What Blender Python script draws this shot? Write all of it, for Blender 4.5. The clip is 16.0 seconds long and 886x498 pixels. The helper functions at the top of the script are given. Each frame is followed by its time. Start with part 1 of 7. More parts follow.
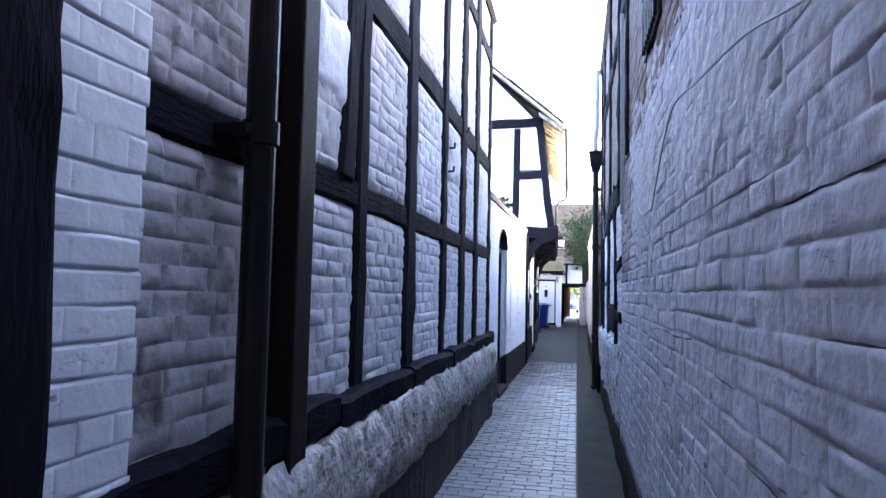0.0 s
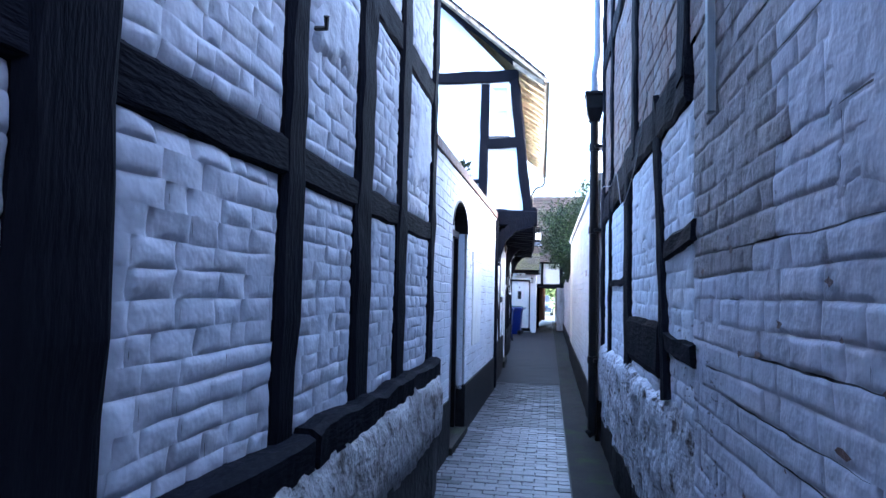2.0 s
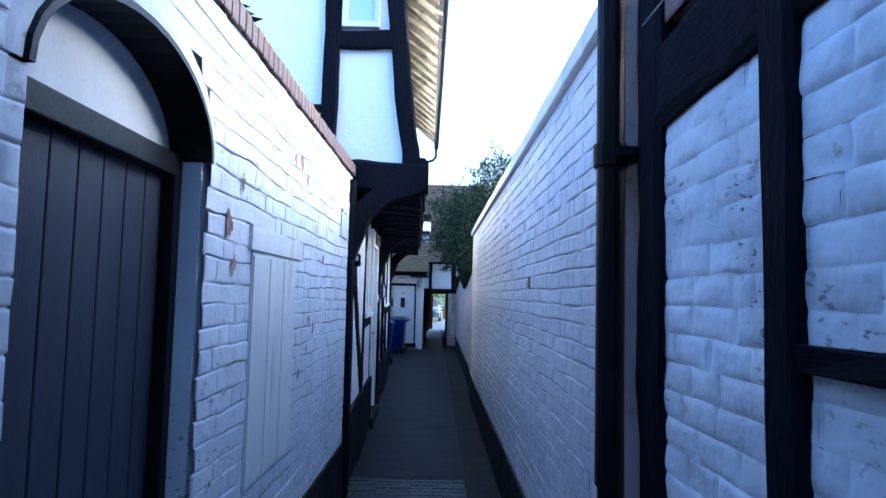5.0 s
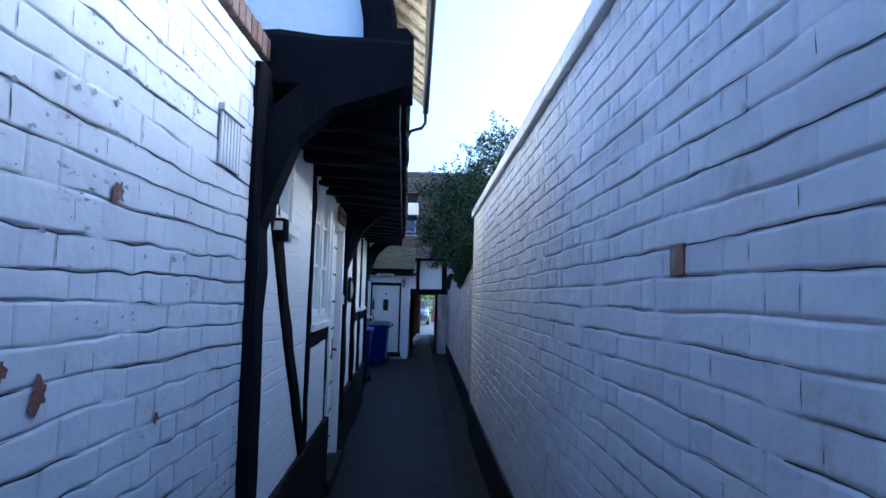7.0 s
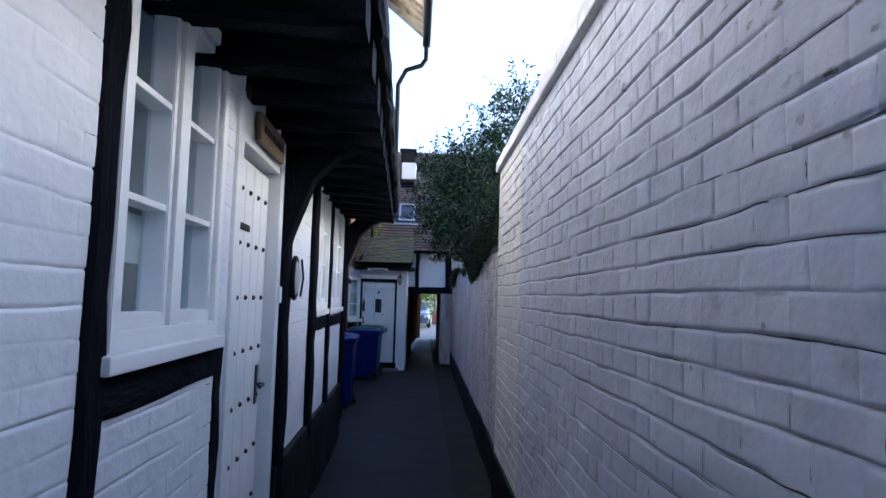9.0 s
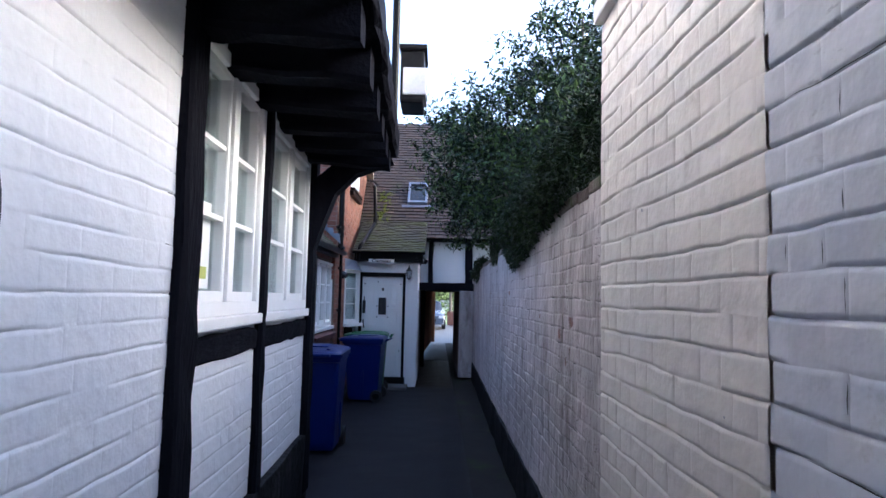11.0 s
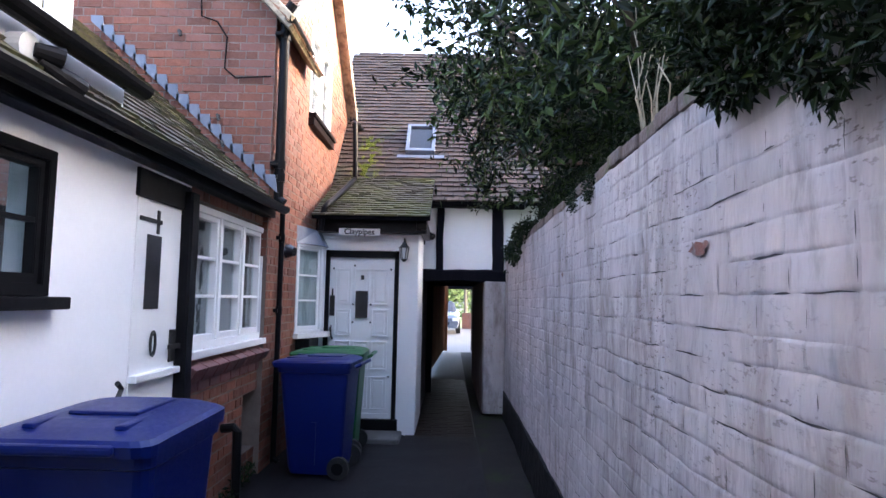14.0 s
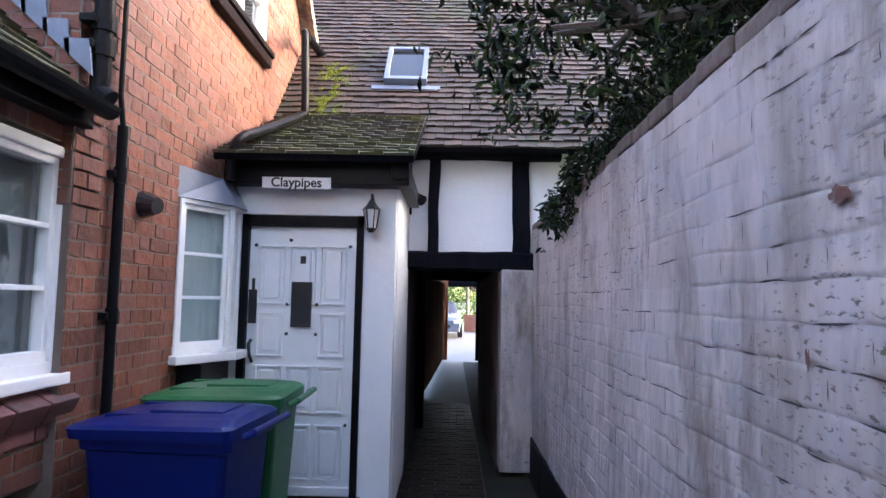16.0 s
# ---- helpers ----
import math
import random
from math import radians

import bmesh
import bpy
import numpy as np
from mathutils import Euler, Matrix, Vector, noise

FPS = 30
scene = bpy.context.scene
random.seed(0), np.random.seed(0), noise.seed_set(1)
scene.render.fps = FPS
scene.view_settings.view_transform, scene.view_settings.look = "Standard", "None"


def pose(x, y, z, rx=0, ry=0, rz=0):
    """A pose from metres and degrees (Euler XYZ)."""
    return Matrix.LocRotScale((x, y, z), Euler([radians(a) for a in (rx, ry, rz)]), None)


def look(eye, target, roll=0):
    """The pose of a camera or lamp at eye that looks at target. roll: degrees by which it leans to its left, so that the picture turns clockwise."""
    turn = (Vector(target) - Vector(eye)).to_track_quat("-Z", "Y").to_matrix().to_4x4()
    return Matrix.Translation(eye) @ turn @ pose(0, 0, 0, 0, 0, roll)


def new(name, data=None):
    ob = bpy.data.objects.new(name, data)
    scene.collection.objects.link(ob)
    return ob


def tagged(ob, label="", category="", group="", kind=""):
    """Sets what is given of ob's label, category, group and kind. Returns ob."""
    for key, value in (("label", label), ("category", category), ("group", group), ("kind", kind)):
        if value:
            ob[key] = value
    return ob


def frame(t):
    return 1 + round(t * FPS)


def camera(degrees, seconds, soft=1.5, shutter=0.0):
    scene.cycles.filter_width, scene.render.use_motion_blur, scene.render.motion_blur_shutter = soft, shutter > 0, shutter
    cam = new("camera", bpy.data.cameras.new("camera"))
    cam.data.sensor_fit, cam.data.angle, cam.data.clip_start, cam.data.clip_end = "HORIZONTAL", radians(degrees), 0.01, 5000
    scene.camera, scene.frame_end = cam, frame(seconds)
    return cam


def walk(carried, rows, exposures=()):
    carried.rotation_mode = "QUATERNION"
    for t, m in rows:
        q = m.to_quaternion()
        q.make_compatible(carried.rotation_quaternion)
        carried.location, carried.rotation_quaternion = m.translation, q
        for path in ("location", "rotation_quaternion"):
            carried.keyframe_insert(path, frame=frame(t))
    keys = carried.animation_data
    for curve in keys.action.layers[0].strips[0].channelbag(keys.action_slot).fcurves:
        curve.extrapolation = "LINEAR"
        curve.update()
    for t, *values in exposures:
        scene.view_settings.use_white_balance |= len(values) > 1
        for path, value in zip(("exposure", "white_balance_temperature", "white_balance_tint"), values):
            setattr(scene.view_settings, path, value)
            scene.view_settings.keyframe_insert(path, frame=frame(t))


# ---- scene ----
cam = camera(69.7, 16.0)
METRES, EYE, TILT, LEAN, TURN = 25.0, 1.6, 0.0, 0.0, 11.9
ROWS = [
    (0.0, 0.0, 0.0, 0.0, -0.08, 3.72, -1.19),
    (0.5, 0.005, 0.03, -0.0002, -0.27, 3.82, -1.16),
    (1.0, 0.0093, 0.0639, -0.0005, -0.85, 3.87, -1.24),
    (1.5, 0.0147, 0.0956, -0.0, -1.97, 3.91, -1.26),
    (2.0, 0.0196, 0.1313, 0.0007, -2.52, 3.85, -1.4),
    (2.5, 0.0252, 0.1645, -0.0008, -3.51, 3.83, -1.34),
    (3.0, 0.031, 0.2006, -0.0001, -4.73, 3.84, -1.41),
    (3.5, 0.0386, 0.2339, 0.0031, -6.4, 3.88, -1.44),
    (4.0, 0.0441, 0.2707, 0.0071, -9.99, 3.97, -1.5),
    (6.5, 0.0741, 0.4134, 0.0103, -13.56, 4.29, -1.43),
    (7.0, 0.0802, 0.4436, 0.0091, -13.77, 4.32, -1.55),
    (7.5, 0.0856, 0.4718, 0.0082, -13.74, 4.35, -1.54),
    (8.0, 0.0916, 0.5027, 0.0068, -13.71, 4.38, -1.68),
    (8.5, 0.0982, 0.5312, 0.0069, -13.69, 4.42, -1.56),
    (9.0, 0.1059, 0.5617, 0.007, -13.71, 4.45, -1.63),
    (11.5, 0.1368, 0.7117, 0.0056, -12.15, 4.36, -1.2),
    (12.0, 0.1442, 0.7422, 0.0055, -12.0, 4.35, -1.12),
    (12.5, 0.1504, 0.771, 0.0044, -11.87, 4.36, -1.13),
    (13.0, 0.1577, 0.802, 0.0037, -11.68, 4.39, -1.21),
    (13.5, 0.1626, 0.8306, 0.0033, -11.45, 4.44, -1.35),
    (14.0, 0.1691, 0.8618, 0.0018, -11.22, 4.49, -1.22),
    (14.5, 0.1745, 0.8904, 0.001, -11.04, 4.48, -1.24),
    (15.0, 0.1823, 0.9205, 0.0018, -10.89, 4.51, -1.1),
    (15.5, 0.1882, 0.9495, 0.0008, -10.91, 4.52, -1.22),
    (16.0, 0.1947, 0.9794, 0.0005, -11.1, 4.58, -1.18),
]
EXPOSURES = [(0.0, 6.0, 5850, 14), (1.0, 5.88, 5700, 14), (2.0, 5.5, 5050, 10), (3.0, 5.3, 4900, 8), (4.2, 4.7, 4700, 8), (6.5, 3.52, 4400, 6), (8.0, 3.55, 4600, 8), (9.0, 3.6, 4950, 11),
             (11.5, 3.95, 5250, 13), (12.5, 4.05, 5450, 14), (13.2, 4.45, 5750, 15), (14.0, 4.8, 6000, 16), (16.0, 4.95, 6080, 16)]
walk(cam, [(t, pose(0, 0, EYE, TILT, LEAN, TURN) @ pose(METRES * x, METRES * y, METRES * z, 90 + pitch, roll, yaw)) for t, x, y, z, yaw, pitch, roll in ROWS], EXPOSURES)

# ---- world and sun ----
SUN_EL, SUN_AZ = radians(9), radians(80)          # azimuth clockwise from +y
world = bpy.data.worlds.new("sky")
scene.world = world
world.use_nodes = True
wn = world.node_tree.nodes
sky = wn.new("ShaderNodeTexSky")
sky.sky_type, sky.sun_disc = "NISHITA", False
sky.sun_elevation, sky.sun_rotation = SUN_EL, SUN_AZ
sky.air_density, sky.dust_density, sky.ozone_density = 0.7, 10.0, 1.0
wn["Background"].inputs["Strength"].default_value = 0.15
world.node_tree.links.new(sky.outputs[0], wn["Background"].inputs["Color"])
sun = new("sun", bpy.data.lights.new("sun", "SUN"))
sun.data.energy, sun.data.angle, sun.data.color = 0.8, radians(0.6), (1.0, 0.86, 0.68)
sun_way = Vector((math.sin(SUN_AZ) * math.cos(SUN_EL), math.cos(SUN_AZ) * math.cos(SUN_EL), math.sin(SUN_EL)))
sun.matrix_world = look(sun_way * 50, (0, 0, 0))


# ---- materials ----
class Tree:
    def __init__(self, name):
        self.m = bpy.data.materials.new(name)
        self.m.use_nodes = True
        self.t = self.m.node_tree
        self.b = self.t.nodes["Principled BSDF"]

    def add(self, kind, out=0, op="", **ins):
        n = self.t.nodes.new("ShaderNode" + kind)
        if op:
            n.operation = op
        for k, v in ins.items():
            self.put(n.inputs[int(k[1:])] if k[0] == "i" and k[1:].isdigit() else n.inputs[k], v)
        return n.outputs[out]

    def put(self, socket, v):
        if isinstance(v, bpy.types.NodeSocket):
            self.t.links.new(v, socket)
        else:
            socket.default_value = v

    def math(self, op, a, b=0.5, clamp=False):
        r = self.add("Math", 0, op, i0=a, i1=b)
        r.node.use_clamp = clamp
        return r

    def mix(self, f, a, b):
        n = self.t.nodes.new("ShaderNodeMix")
        n.data_type = "RGBA"
        for i, v in ((0, f), (6, a), (7, b)):
            self.put(n.inputs[i], v if isinstance(v, (bpy.types.NodeSocket, float, int)) else (*v, 1))
        return n.outputs[2]

    def place(self, stretch=(1, 1, 1)):
        p = self.add("NewGeometry", 0)
        return self.add("VectorMath", 0, "MULTIPLY", i0=p, i1=stretch)

    def noise(self, scale, detail=4, rough=0.55, vec=None):
        return self.add("TexNoise", 0, "", Vector=vec if vec is not None else self.place(), Scale=scale, Detail=detail, Roughness=rough)

    def band(self, v, lo, hi):
        return self.add("MapRange", 0, "", i0=v, i1=lo, i2=hi, i3=0.0, i4=1.0)

    def each(self):
        a = self.add("ObjectInfo", 5)
        b = self.add("NewGeometry", 8)
        return self.math("FRACT", self.math("ADD", a, b))


def surface(name, base, second, stain=None, scale=3.0, fine=45.0, stain_at=(0.56, 0.66), stain_scale=2.2, rough=0.7, rough_var=0.15, bump=0.4,
            bump_scale=60.0, stretch=(1, 1, 1), each=0.0, metal=0.0, lumps=0.0, spec=0.5, third=None, grain=0.35, specks=None, lump_scale=14.0):
    """A worn surface: two colours that drift, fine grain, stains with a shape of their own, per-piece shade, and relief."""
    k = Tree(name)
    vec = k.place(stretch)
    big, small = k.noise(scale, 5, 0.6, vec), k.noise(fine, 4, 0.6, vec)
    col = k.mix(k.band(big, 0.35, 0.68), base, second)
    if third:
        col = k.mix(k.band(k.each(), 0.55, 0.75), col, third)
    col = k.mix(k.math("MULTIPLY", k.band(small, 0.4, 0.75), grain), col, [c * 0.62 for c in base])
    if stain:
        st = k.noise(stain_scale, 8, 0.68, vec)
        col = k.mix(k.band(st, *stain_at), col, stain)
    if specks:
        ink, share, size = specks
        drift = k.band(k.noise(1.5, 4, 0.6), 0.56 - 0.2 * share, 0.66 - 0.1 * share)
        spot = k.band(k.noise(size, 5, 0.62, k.place((1, 0.55, 1.5))), 0.60 - 0.05 * share, 0.66 - 0.05 * share)
        col = k.mix(k.math("MULTIPLY", drift, spot), col, ink)
    if each:
        val = k.math("ADD", k.math("MULTIPLY", k.each(), 2 * each), 1 - each)
        col = k.add("HueSaturation", 0, "", Hue=0.5, Saturation=1.0, Value=val, Fac=1.0, Color=col)
    k.put(k.b.inputs["Base Color"], col)
    k.put(k.b.inputs["Roughness"], k.math("ADD", k.math("MULTIPLY", small, 2 * rough_var), rough - rough_var, True))
    k.b.inputs["Metallic"].default_value = metal
    k.b.inputs["Specular IOR Level"].default_value = spec
    h = k.noise(bump_scale, 5, 0.65, vec)
    nb = k.add("Bump", 0, "", Strength=bump, Distance=0.006, Height=h)
    if lumps:
        nb = k.add("Bump", 0, "", Strength=lumps, Distance=0.03, Height=k.noise(lump_scale, 3, 0.5, vec), Normal=nb)
    k.put(k.b.inputs["Normal"], nb)
    return k.m


def glass_material(name, tint=(0.9, 0.95, 0.95)):
    k = Tree(name)
    t = k.t
    clear, gloss, mixer, facing = (t.nodes.new("ShaderNode" + n) for n in ("BsdfTransparent", "BsdfGlossy", "MixShader", "LayerWeight"))
    clear.inputs[0].default_value = (*tint, 1)
    gloss.inputs["Roughness"].default_value = 0.03
    facing.inputs[0].default_value = 0.5
    wave = k.add("Bump", 0, "", Strength=0.12, Distance=0.02, Height=k.noise(5.0, 2))
    t.links.new(wave, gloss.inputs["Normal"])
    share = k.math("ADD", k.math("MULTIPLY", k.math("POWER", facing.outputs["Facing"], 3.0), 0.8), 0.07)
    t.links.new(share, mixer.inputs[0])
    t.links.new(clear.outputs[0], mixer.inputs[1])
    t.links.new(gloss.outputs[0], mixer.inputs[2])
    t.links.new(mixer.outputs[0], t.nodes["Material Output"].inputs[0])
    return k.m


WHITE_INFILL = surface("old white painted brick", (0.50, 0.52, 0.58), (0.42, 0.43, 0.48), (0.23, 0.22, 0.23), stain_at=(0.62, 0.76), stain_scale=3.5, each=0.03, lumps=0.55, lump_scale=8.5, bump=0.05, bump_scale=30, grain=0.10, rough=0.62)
GREY_INFILL = surface("grey shaded and weathered painted brick", (0.29, 0.29, 0.32), (0.22, 0.22, 0.24), (0.12, 0.11, 0.115), stain_scale=3.5, each=0.05, lumps=0.55, lump_scale=8.5, bump=0.06, bump_scale=30, grain=0.14)
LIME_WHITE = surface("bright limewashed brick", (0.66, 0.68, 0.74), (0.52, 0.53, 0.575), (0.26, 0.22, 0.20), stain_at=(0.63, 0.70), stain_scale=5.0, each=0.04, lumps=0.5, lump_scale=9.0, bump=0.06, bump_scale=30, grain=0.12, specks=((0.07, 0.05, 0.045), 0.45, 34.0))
MID_INFILL = surface("dirty white painted brick toned for shade", (0.39, 0.395, 0.435), (0.31, 0.315, 0.345), (0.17, 0.16, 0.165), stain_at=(0.60, 0.74), stain_scale=3.5, each=0.04, lumps=0.55, lump_scale=8.5, bump=0.06, bump_scale=30, grain=0.12)
WHITE_WALL = surface("white masonry paint", (0.55, 0.575, 0.63), (0.48, 0.50, 0.55), (0.27, 0.265, 0.275), scale=1.6, stain_at=(0.63, 0.74), stain_scale=4.5, each=0.025, lumps=0.20, bump=0.03, bump_scale=25, rough=0.6, grain=0.08, specks=((0.12, 0.11, 0.11), 0.15, 28.0))
TALL_WALL = surface("greyish white masonry paint", (0.49, 0.50, 0.545), (0.40, 0.41, 0.45), (0.27, 0.265, 0.27), scale=1.1, stain_at=(0.58, 0.74), stain_scale=5.0, each=0.07, lumps=0.20, bump=0.03, bump_scale=25, rough=0.6, grain=0.10, specks=((0.16, 0.15, 0.15), 0.15, 26.0))
CREAM_WALL = surface("cream masonry paint", (0.60, 0.58, 0.57), (0.52, 0.50, 0.49), (0.40, 0.37, 0.34), scale=1.4, stain_at=(0.62, 0.80), stain_scale=4.0, each=0.05, lumps=0.2, bump=0.08, rough=0.6, grain=0.12)
DIRTY_CREAM = surface("dirty cream masonry paint", (0.66, 0.615, 0.57), (0.55, 0.51, 0.47), (0.34, 0.29, 0.25), scale=1.4, stain_at=(0.61, 0.78), stain_scale=4.0, each=0.035, lumps=0.2, bump=0.05, bump_scale=25, rough=0.6, grain=0.10)
OLD_WALL = surface("flaking pinkish white paint", (0.51, 0.462, 0.462), (0.35, 0.315, 0.307), (0.20, 0.168, 0.150), scale=3.2, fine=16.0, stain_at=(0.50, 0.70), stain_scale=4.0, stretch=(1, 1, 0.32), each=0.07, lumps=0.65, bump=0.25, bump_scale=34, grain=0.4, specks=((0.13, 0.105, 0.095), 0.45, 46.0))
RIGHT_PAINT = surface("grey white limewash", (0.48, 0.48, 0.54), (0.35, 0.345, 0.385), (0.15, 0.135, 0.14), scale=1.1, stain_at=(0.61, 0.74), stain_scale=4.5, each=0.03, lumps=0.5, lump_scale=12.0, bump=0.06, bump_scale=30, grain=0.12, specks=((0.09, 0.075, 0.07), 0.25, 34.0))
BARE_BRICK = surface("bare red brown brick", (0.15, 0.078, 0.06), (0.12, 0.075, 0.064), (0.17, 0.14, 0.135), each=0.30, lumps=0.4, bump=0.4, third=(0.10, 0.07, 0.066))
SMEARED = surface("grey brick smeared with old limewash", (0.19, 0.168, 0.17), (0.27, 0.25, 0.26), (0.10, 0.075, 0.066), scale=6.0, each=0.22, lumps=0.5, bump=0.4, stain_at=(0.55, 0.68), stain_scale=6.0)
RED_BRICK = surface("orange red brick", (0.235, 0.076, 0.038), (0.165, 0.057, 0.033), (0.085, 0.048, 0.038), each=0.42, bump=0.4, lumps=0.4, third=(0.125, 0.050, 0.036), stain_at=(0.60, 0.76), scale=2.6, stain_scale=2.2, grain=0.5, specks=((0.05, 0.035, 0.03), 0.2, 30.0))
MOSSY_COPING = surface("mossy stained brick coping", (0.17, 0.125, 0.11), (0.11, 0.085, 0.075), (0.07, 0.085, 0.03), scale=2.5, stain_at=(0.55, 0.66), stain_scale=3.0, each=0.2, lumps=0.6, bump=0.4)
DARK_BRICK = surface("plum sill brick", (0.16, 0.06, 0.055), (0.11, 0.05, 0.05), (0.07, 0.05, 0.045), each=0.2, bump=0.4)
RED_CHIP = surface("exposed red brick", (0.17, 0.068, 0.048), (0.12, 0.058, 0.046), (0.20, 0.17, 0.16), each=0.25, bump=0.8, stain_at=(0.5, 0.6), stain_scale=12.0)
MORTAR = surface("lime mortar", (0.20, 0.155, 0.125), (0.11, 0.082, 0.066), bump=0.6)
PANEL_WHITE = surface("white limewashed panel", (0.76, 0.77, 0.80), (0.70, 0.71, 0.73), (0.56, 0.55, 0.54), scale=1.2, stain_at=(0.64, 0.82), stain_scale=3.0, lumps=0.2, bump=0.08, rough=0.55, grain=0.08)
STEP_STONE = surface("worn grey doorstep stone", (0.13, 0.125, 0.12), (0.095, 0.09, 0.088), (0.06, 0.06, 0.05), bump=0.5, lumps=0.4, rough=0.7)
RENDER_WHITE = surface("smooth white render", (0.90, 0.90, 0.90), (0.86, 0.86, 0.86), (0.74, 0.72, 0.69), scale=0.9, stain_at=(0.70, 0.85), lumps=0.14, bump=0.1, rough=0.55, grain=0.06)
TIMBER = surface("black painted oak upright", (0.0075, 0.0080, 0.0115), (0.0100, 0.0102, 0.0140), (0.022, 0.020, 0.021), scale=3, stretch=(4, 4, 0.8), bump=0.05, bump_scale=16, lumps=0.30, rough=0.65, stain_at=(0.70, 0.84), spec=0.012, grain=0.2)
TIMBER_H = surface("black painted oak level", (0.0075, 0.0080, 0.0115), (0.0100, 0.0102, 0.0140), (0.022, 0.020, 0.021), scale=3, stretch=(4, 0.8, 4), bump=0.05, bump_scale=16, lumps=0.30, rough=0.65, stain_at=(0.70, 0.84), spec=0.012, grain=0.2)
WEATHERED = surface("grey weathered oak", (0.014, 0.0115, 0.0115), (0.009, 0.0075, 0.008), stretch=(5, 5, 0.6), bump=0.4, rough=0.7, spec=0.02)
BLACK_PAINT = surface("black gloss paint", (0.007, 0.007, 0.008), (0.011, 0.011, 0.012), bump=0.15, rough=0.35, rough_var=0.1, spec=0.07)
BROWN_PAINT = surface("brown black paint", (0.010, 0.0068, 0.0072), (0.014, 0.0095, 0.0095), bump=0.3, rough=0.4, spec=0.04)
BLACK_BASE = surface("black bitumen base paint", (0.006, 0.006, 0.0075), (0.010, 0.010, 0.011), (0.026, 0.025, 0.026), bump=0.3, lumps=0.5, rough=0.6, spec=0.12)
STONE = surface("rubble stone plinth", (0.24, 0.22, 0.21), (0.46, 0.45, 0.45), (0.10, 0.082, 0.074), scale=4, bump=0.6, lumps=1.0, stain_at=(0.53, 0.63), stain_scale=7.0, specks=((0.05, 0.04, 0.035), 0.7, 18.0))
CRACK_AND_JOINT_SHADE = surface("dark crack and joint shade", (0.02, 0.018, 0.02), (0.035, 0.03, 0.03), bump=0.5)
LIME_RUBBLE = surface("limewashed rubble", (0.60, 0.60, 0.64), (0.40, 0.39, 0.41), (0.10, 0.075, 0.065), scale=5, bump=0.6, lumps=0.9, stain_at=(0.53, 0.62), stain_scale=8.0, specks=((0.04, 0.03, 0.028), 0.9, 17.0))
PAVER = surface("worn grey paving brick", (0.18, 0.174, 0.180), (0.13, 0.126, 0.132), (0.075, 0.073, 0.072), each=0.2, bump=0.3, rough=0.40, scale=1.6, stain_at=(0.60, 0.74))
PAVER_MID = surface("mid grey paving brick", (0.10, 0.096, 0.10), (0.072, 0.069, 0.072), (0.05, 0.048, 0.047), each=0.16, bump=0.3, rough=0.42, scale=1.4, stain_at=(0.60, 0.74), spec=0.3)
PAVER_DIM = surface("deep grey paving brick", (0.050, 0.047, 0.050), (0.036, 0.034, 0.036), (0.028, 0.026, 0.026), each=0.16, bump=0.3, rough=0.45, scale=1.4, stain_at=(0.60, 0.74), spec=0.15)
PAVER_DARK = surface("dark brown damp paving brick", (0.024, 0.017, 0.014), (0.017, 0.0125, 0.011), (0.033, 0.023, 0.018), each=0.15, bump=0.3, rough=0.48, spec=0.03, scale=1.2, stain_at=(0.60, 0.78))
GROUT = surface("dark paving joint", (0.045, 0.043, 0.04), (0.06, 0.055, 0.05), (0.04, 0.05, 0.025), bump=0.5)
GUTTER_STONE = surface("mossy concrete channel", (0.034, 0.031, 0.029), (0.023, 0.0215, 0.021), (0.032, 0.042, 0.017), bump=0.5, rough=0.7, stain_at=(0.52, 0.66), spec=0.05)
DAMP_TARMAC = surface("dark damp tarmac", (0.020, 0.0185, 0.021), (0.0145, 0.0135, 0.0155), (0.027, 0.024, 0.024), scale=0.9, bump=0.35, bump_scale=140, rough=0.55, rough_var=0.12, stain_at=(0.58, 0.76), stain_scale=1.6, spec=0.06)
ASPHALT = surface("asphalt", (0.055, 0.055, 0.057), (0.042, 0.042, 0.044), (0.075, 0.073, 0.07), scale=1.2, bump=0.6, bump_scale=160, rough=0.6, stain_at=(0.6, 0.8))
TILE = surface("brown clay roof tile", (0.055, 0.033, 0.022), (0.032, 0.023, 0.018), (0.031, 0.036, 0.011), each=0.3, bump=0.4, stain_at=(0.54, 0.68), stain_scale=1.3)
# lighter copy of the clay tile with the sun's warmth put into its colour
TILE_SUNLIT = surface("sunlit orange brown clay roof tile", (0.22, 0.11, 0.06), (0.15, 0.085, 0.055), (0.09, 0.085, 0.03), each=0.25, bump=0.4, stain_at=(0.58, 0.72), stain_scale=1.3)
MOSS_TILE = surface("mossy roof tile", (0.055, 0.047, 0.030), (0.040, 0.036, 0.026), (0.060, 0.066, 0.014), each=0.25, bump=0.5, stain_at=(0.46, 0.62), stain_scale=1.6)
LEAD = surface("grey lead sheet", (0.17, 0.20, 0.26), (0.115, 0.135, 0.18), bump=0.3, rough=0.45)
PAINT_WHITE = surface("white gloss joinery paint", (0.86, 0.86, 0.85), (0.81, 0.81, 0.80), bump=0.06, rough=0.35, rough_var=0.08, grain=0.06)
DOOR_BLUE = surface("slate blue door paint", (0.036, 0.042, 0.062), (0.028, 0.032, 0.048), stretch=(5, 5, 0.5), bump=0.3, rough=0.5, spec=0.2)
BOARD_GREY = surface("pale grey board paint", (0.62, 0.63, 0.62), (0.55, 0.55, 0.54), (0.42, 0.40, 0.37), stretch=(3, 3, 0.4), bump=0.25, rough=0.5)
IRON = surface("black wrought iron", (0.012, 0.012, 0.012), (0.02, 0.02, 0.02), bump=0.3, rough=0.4)
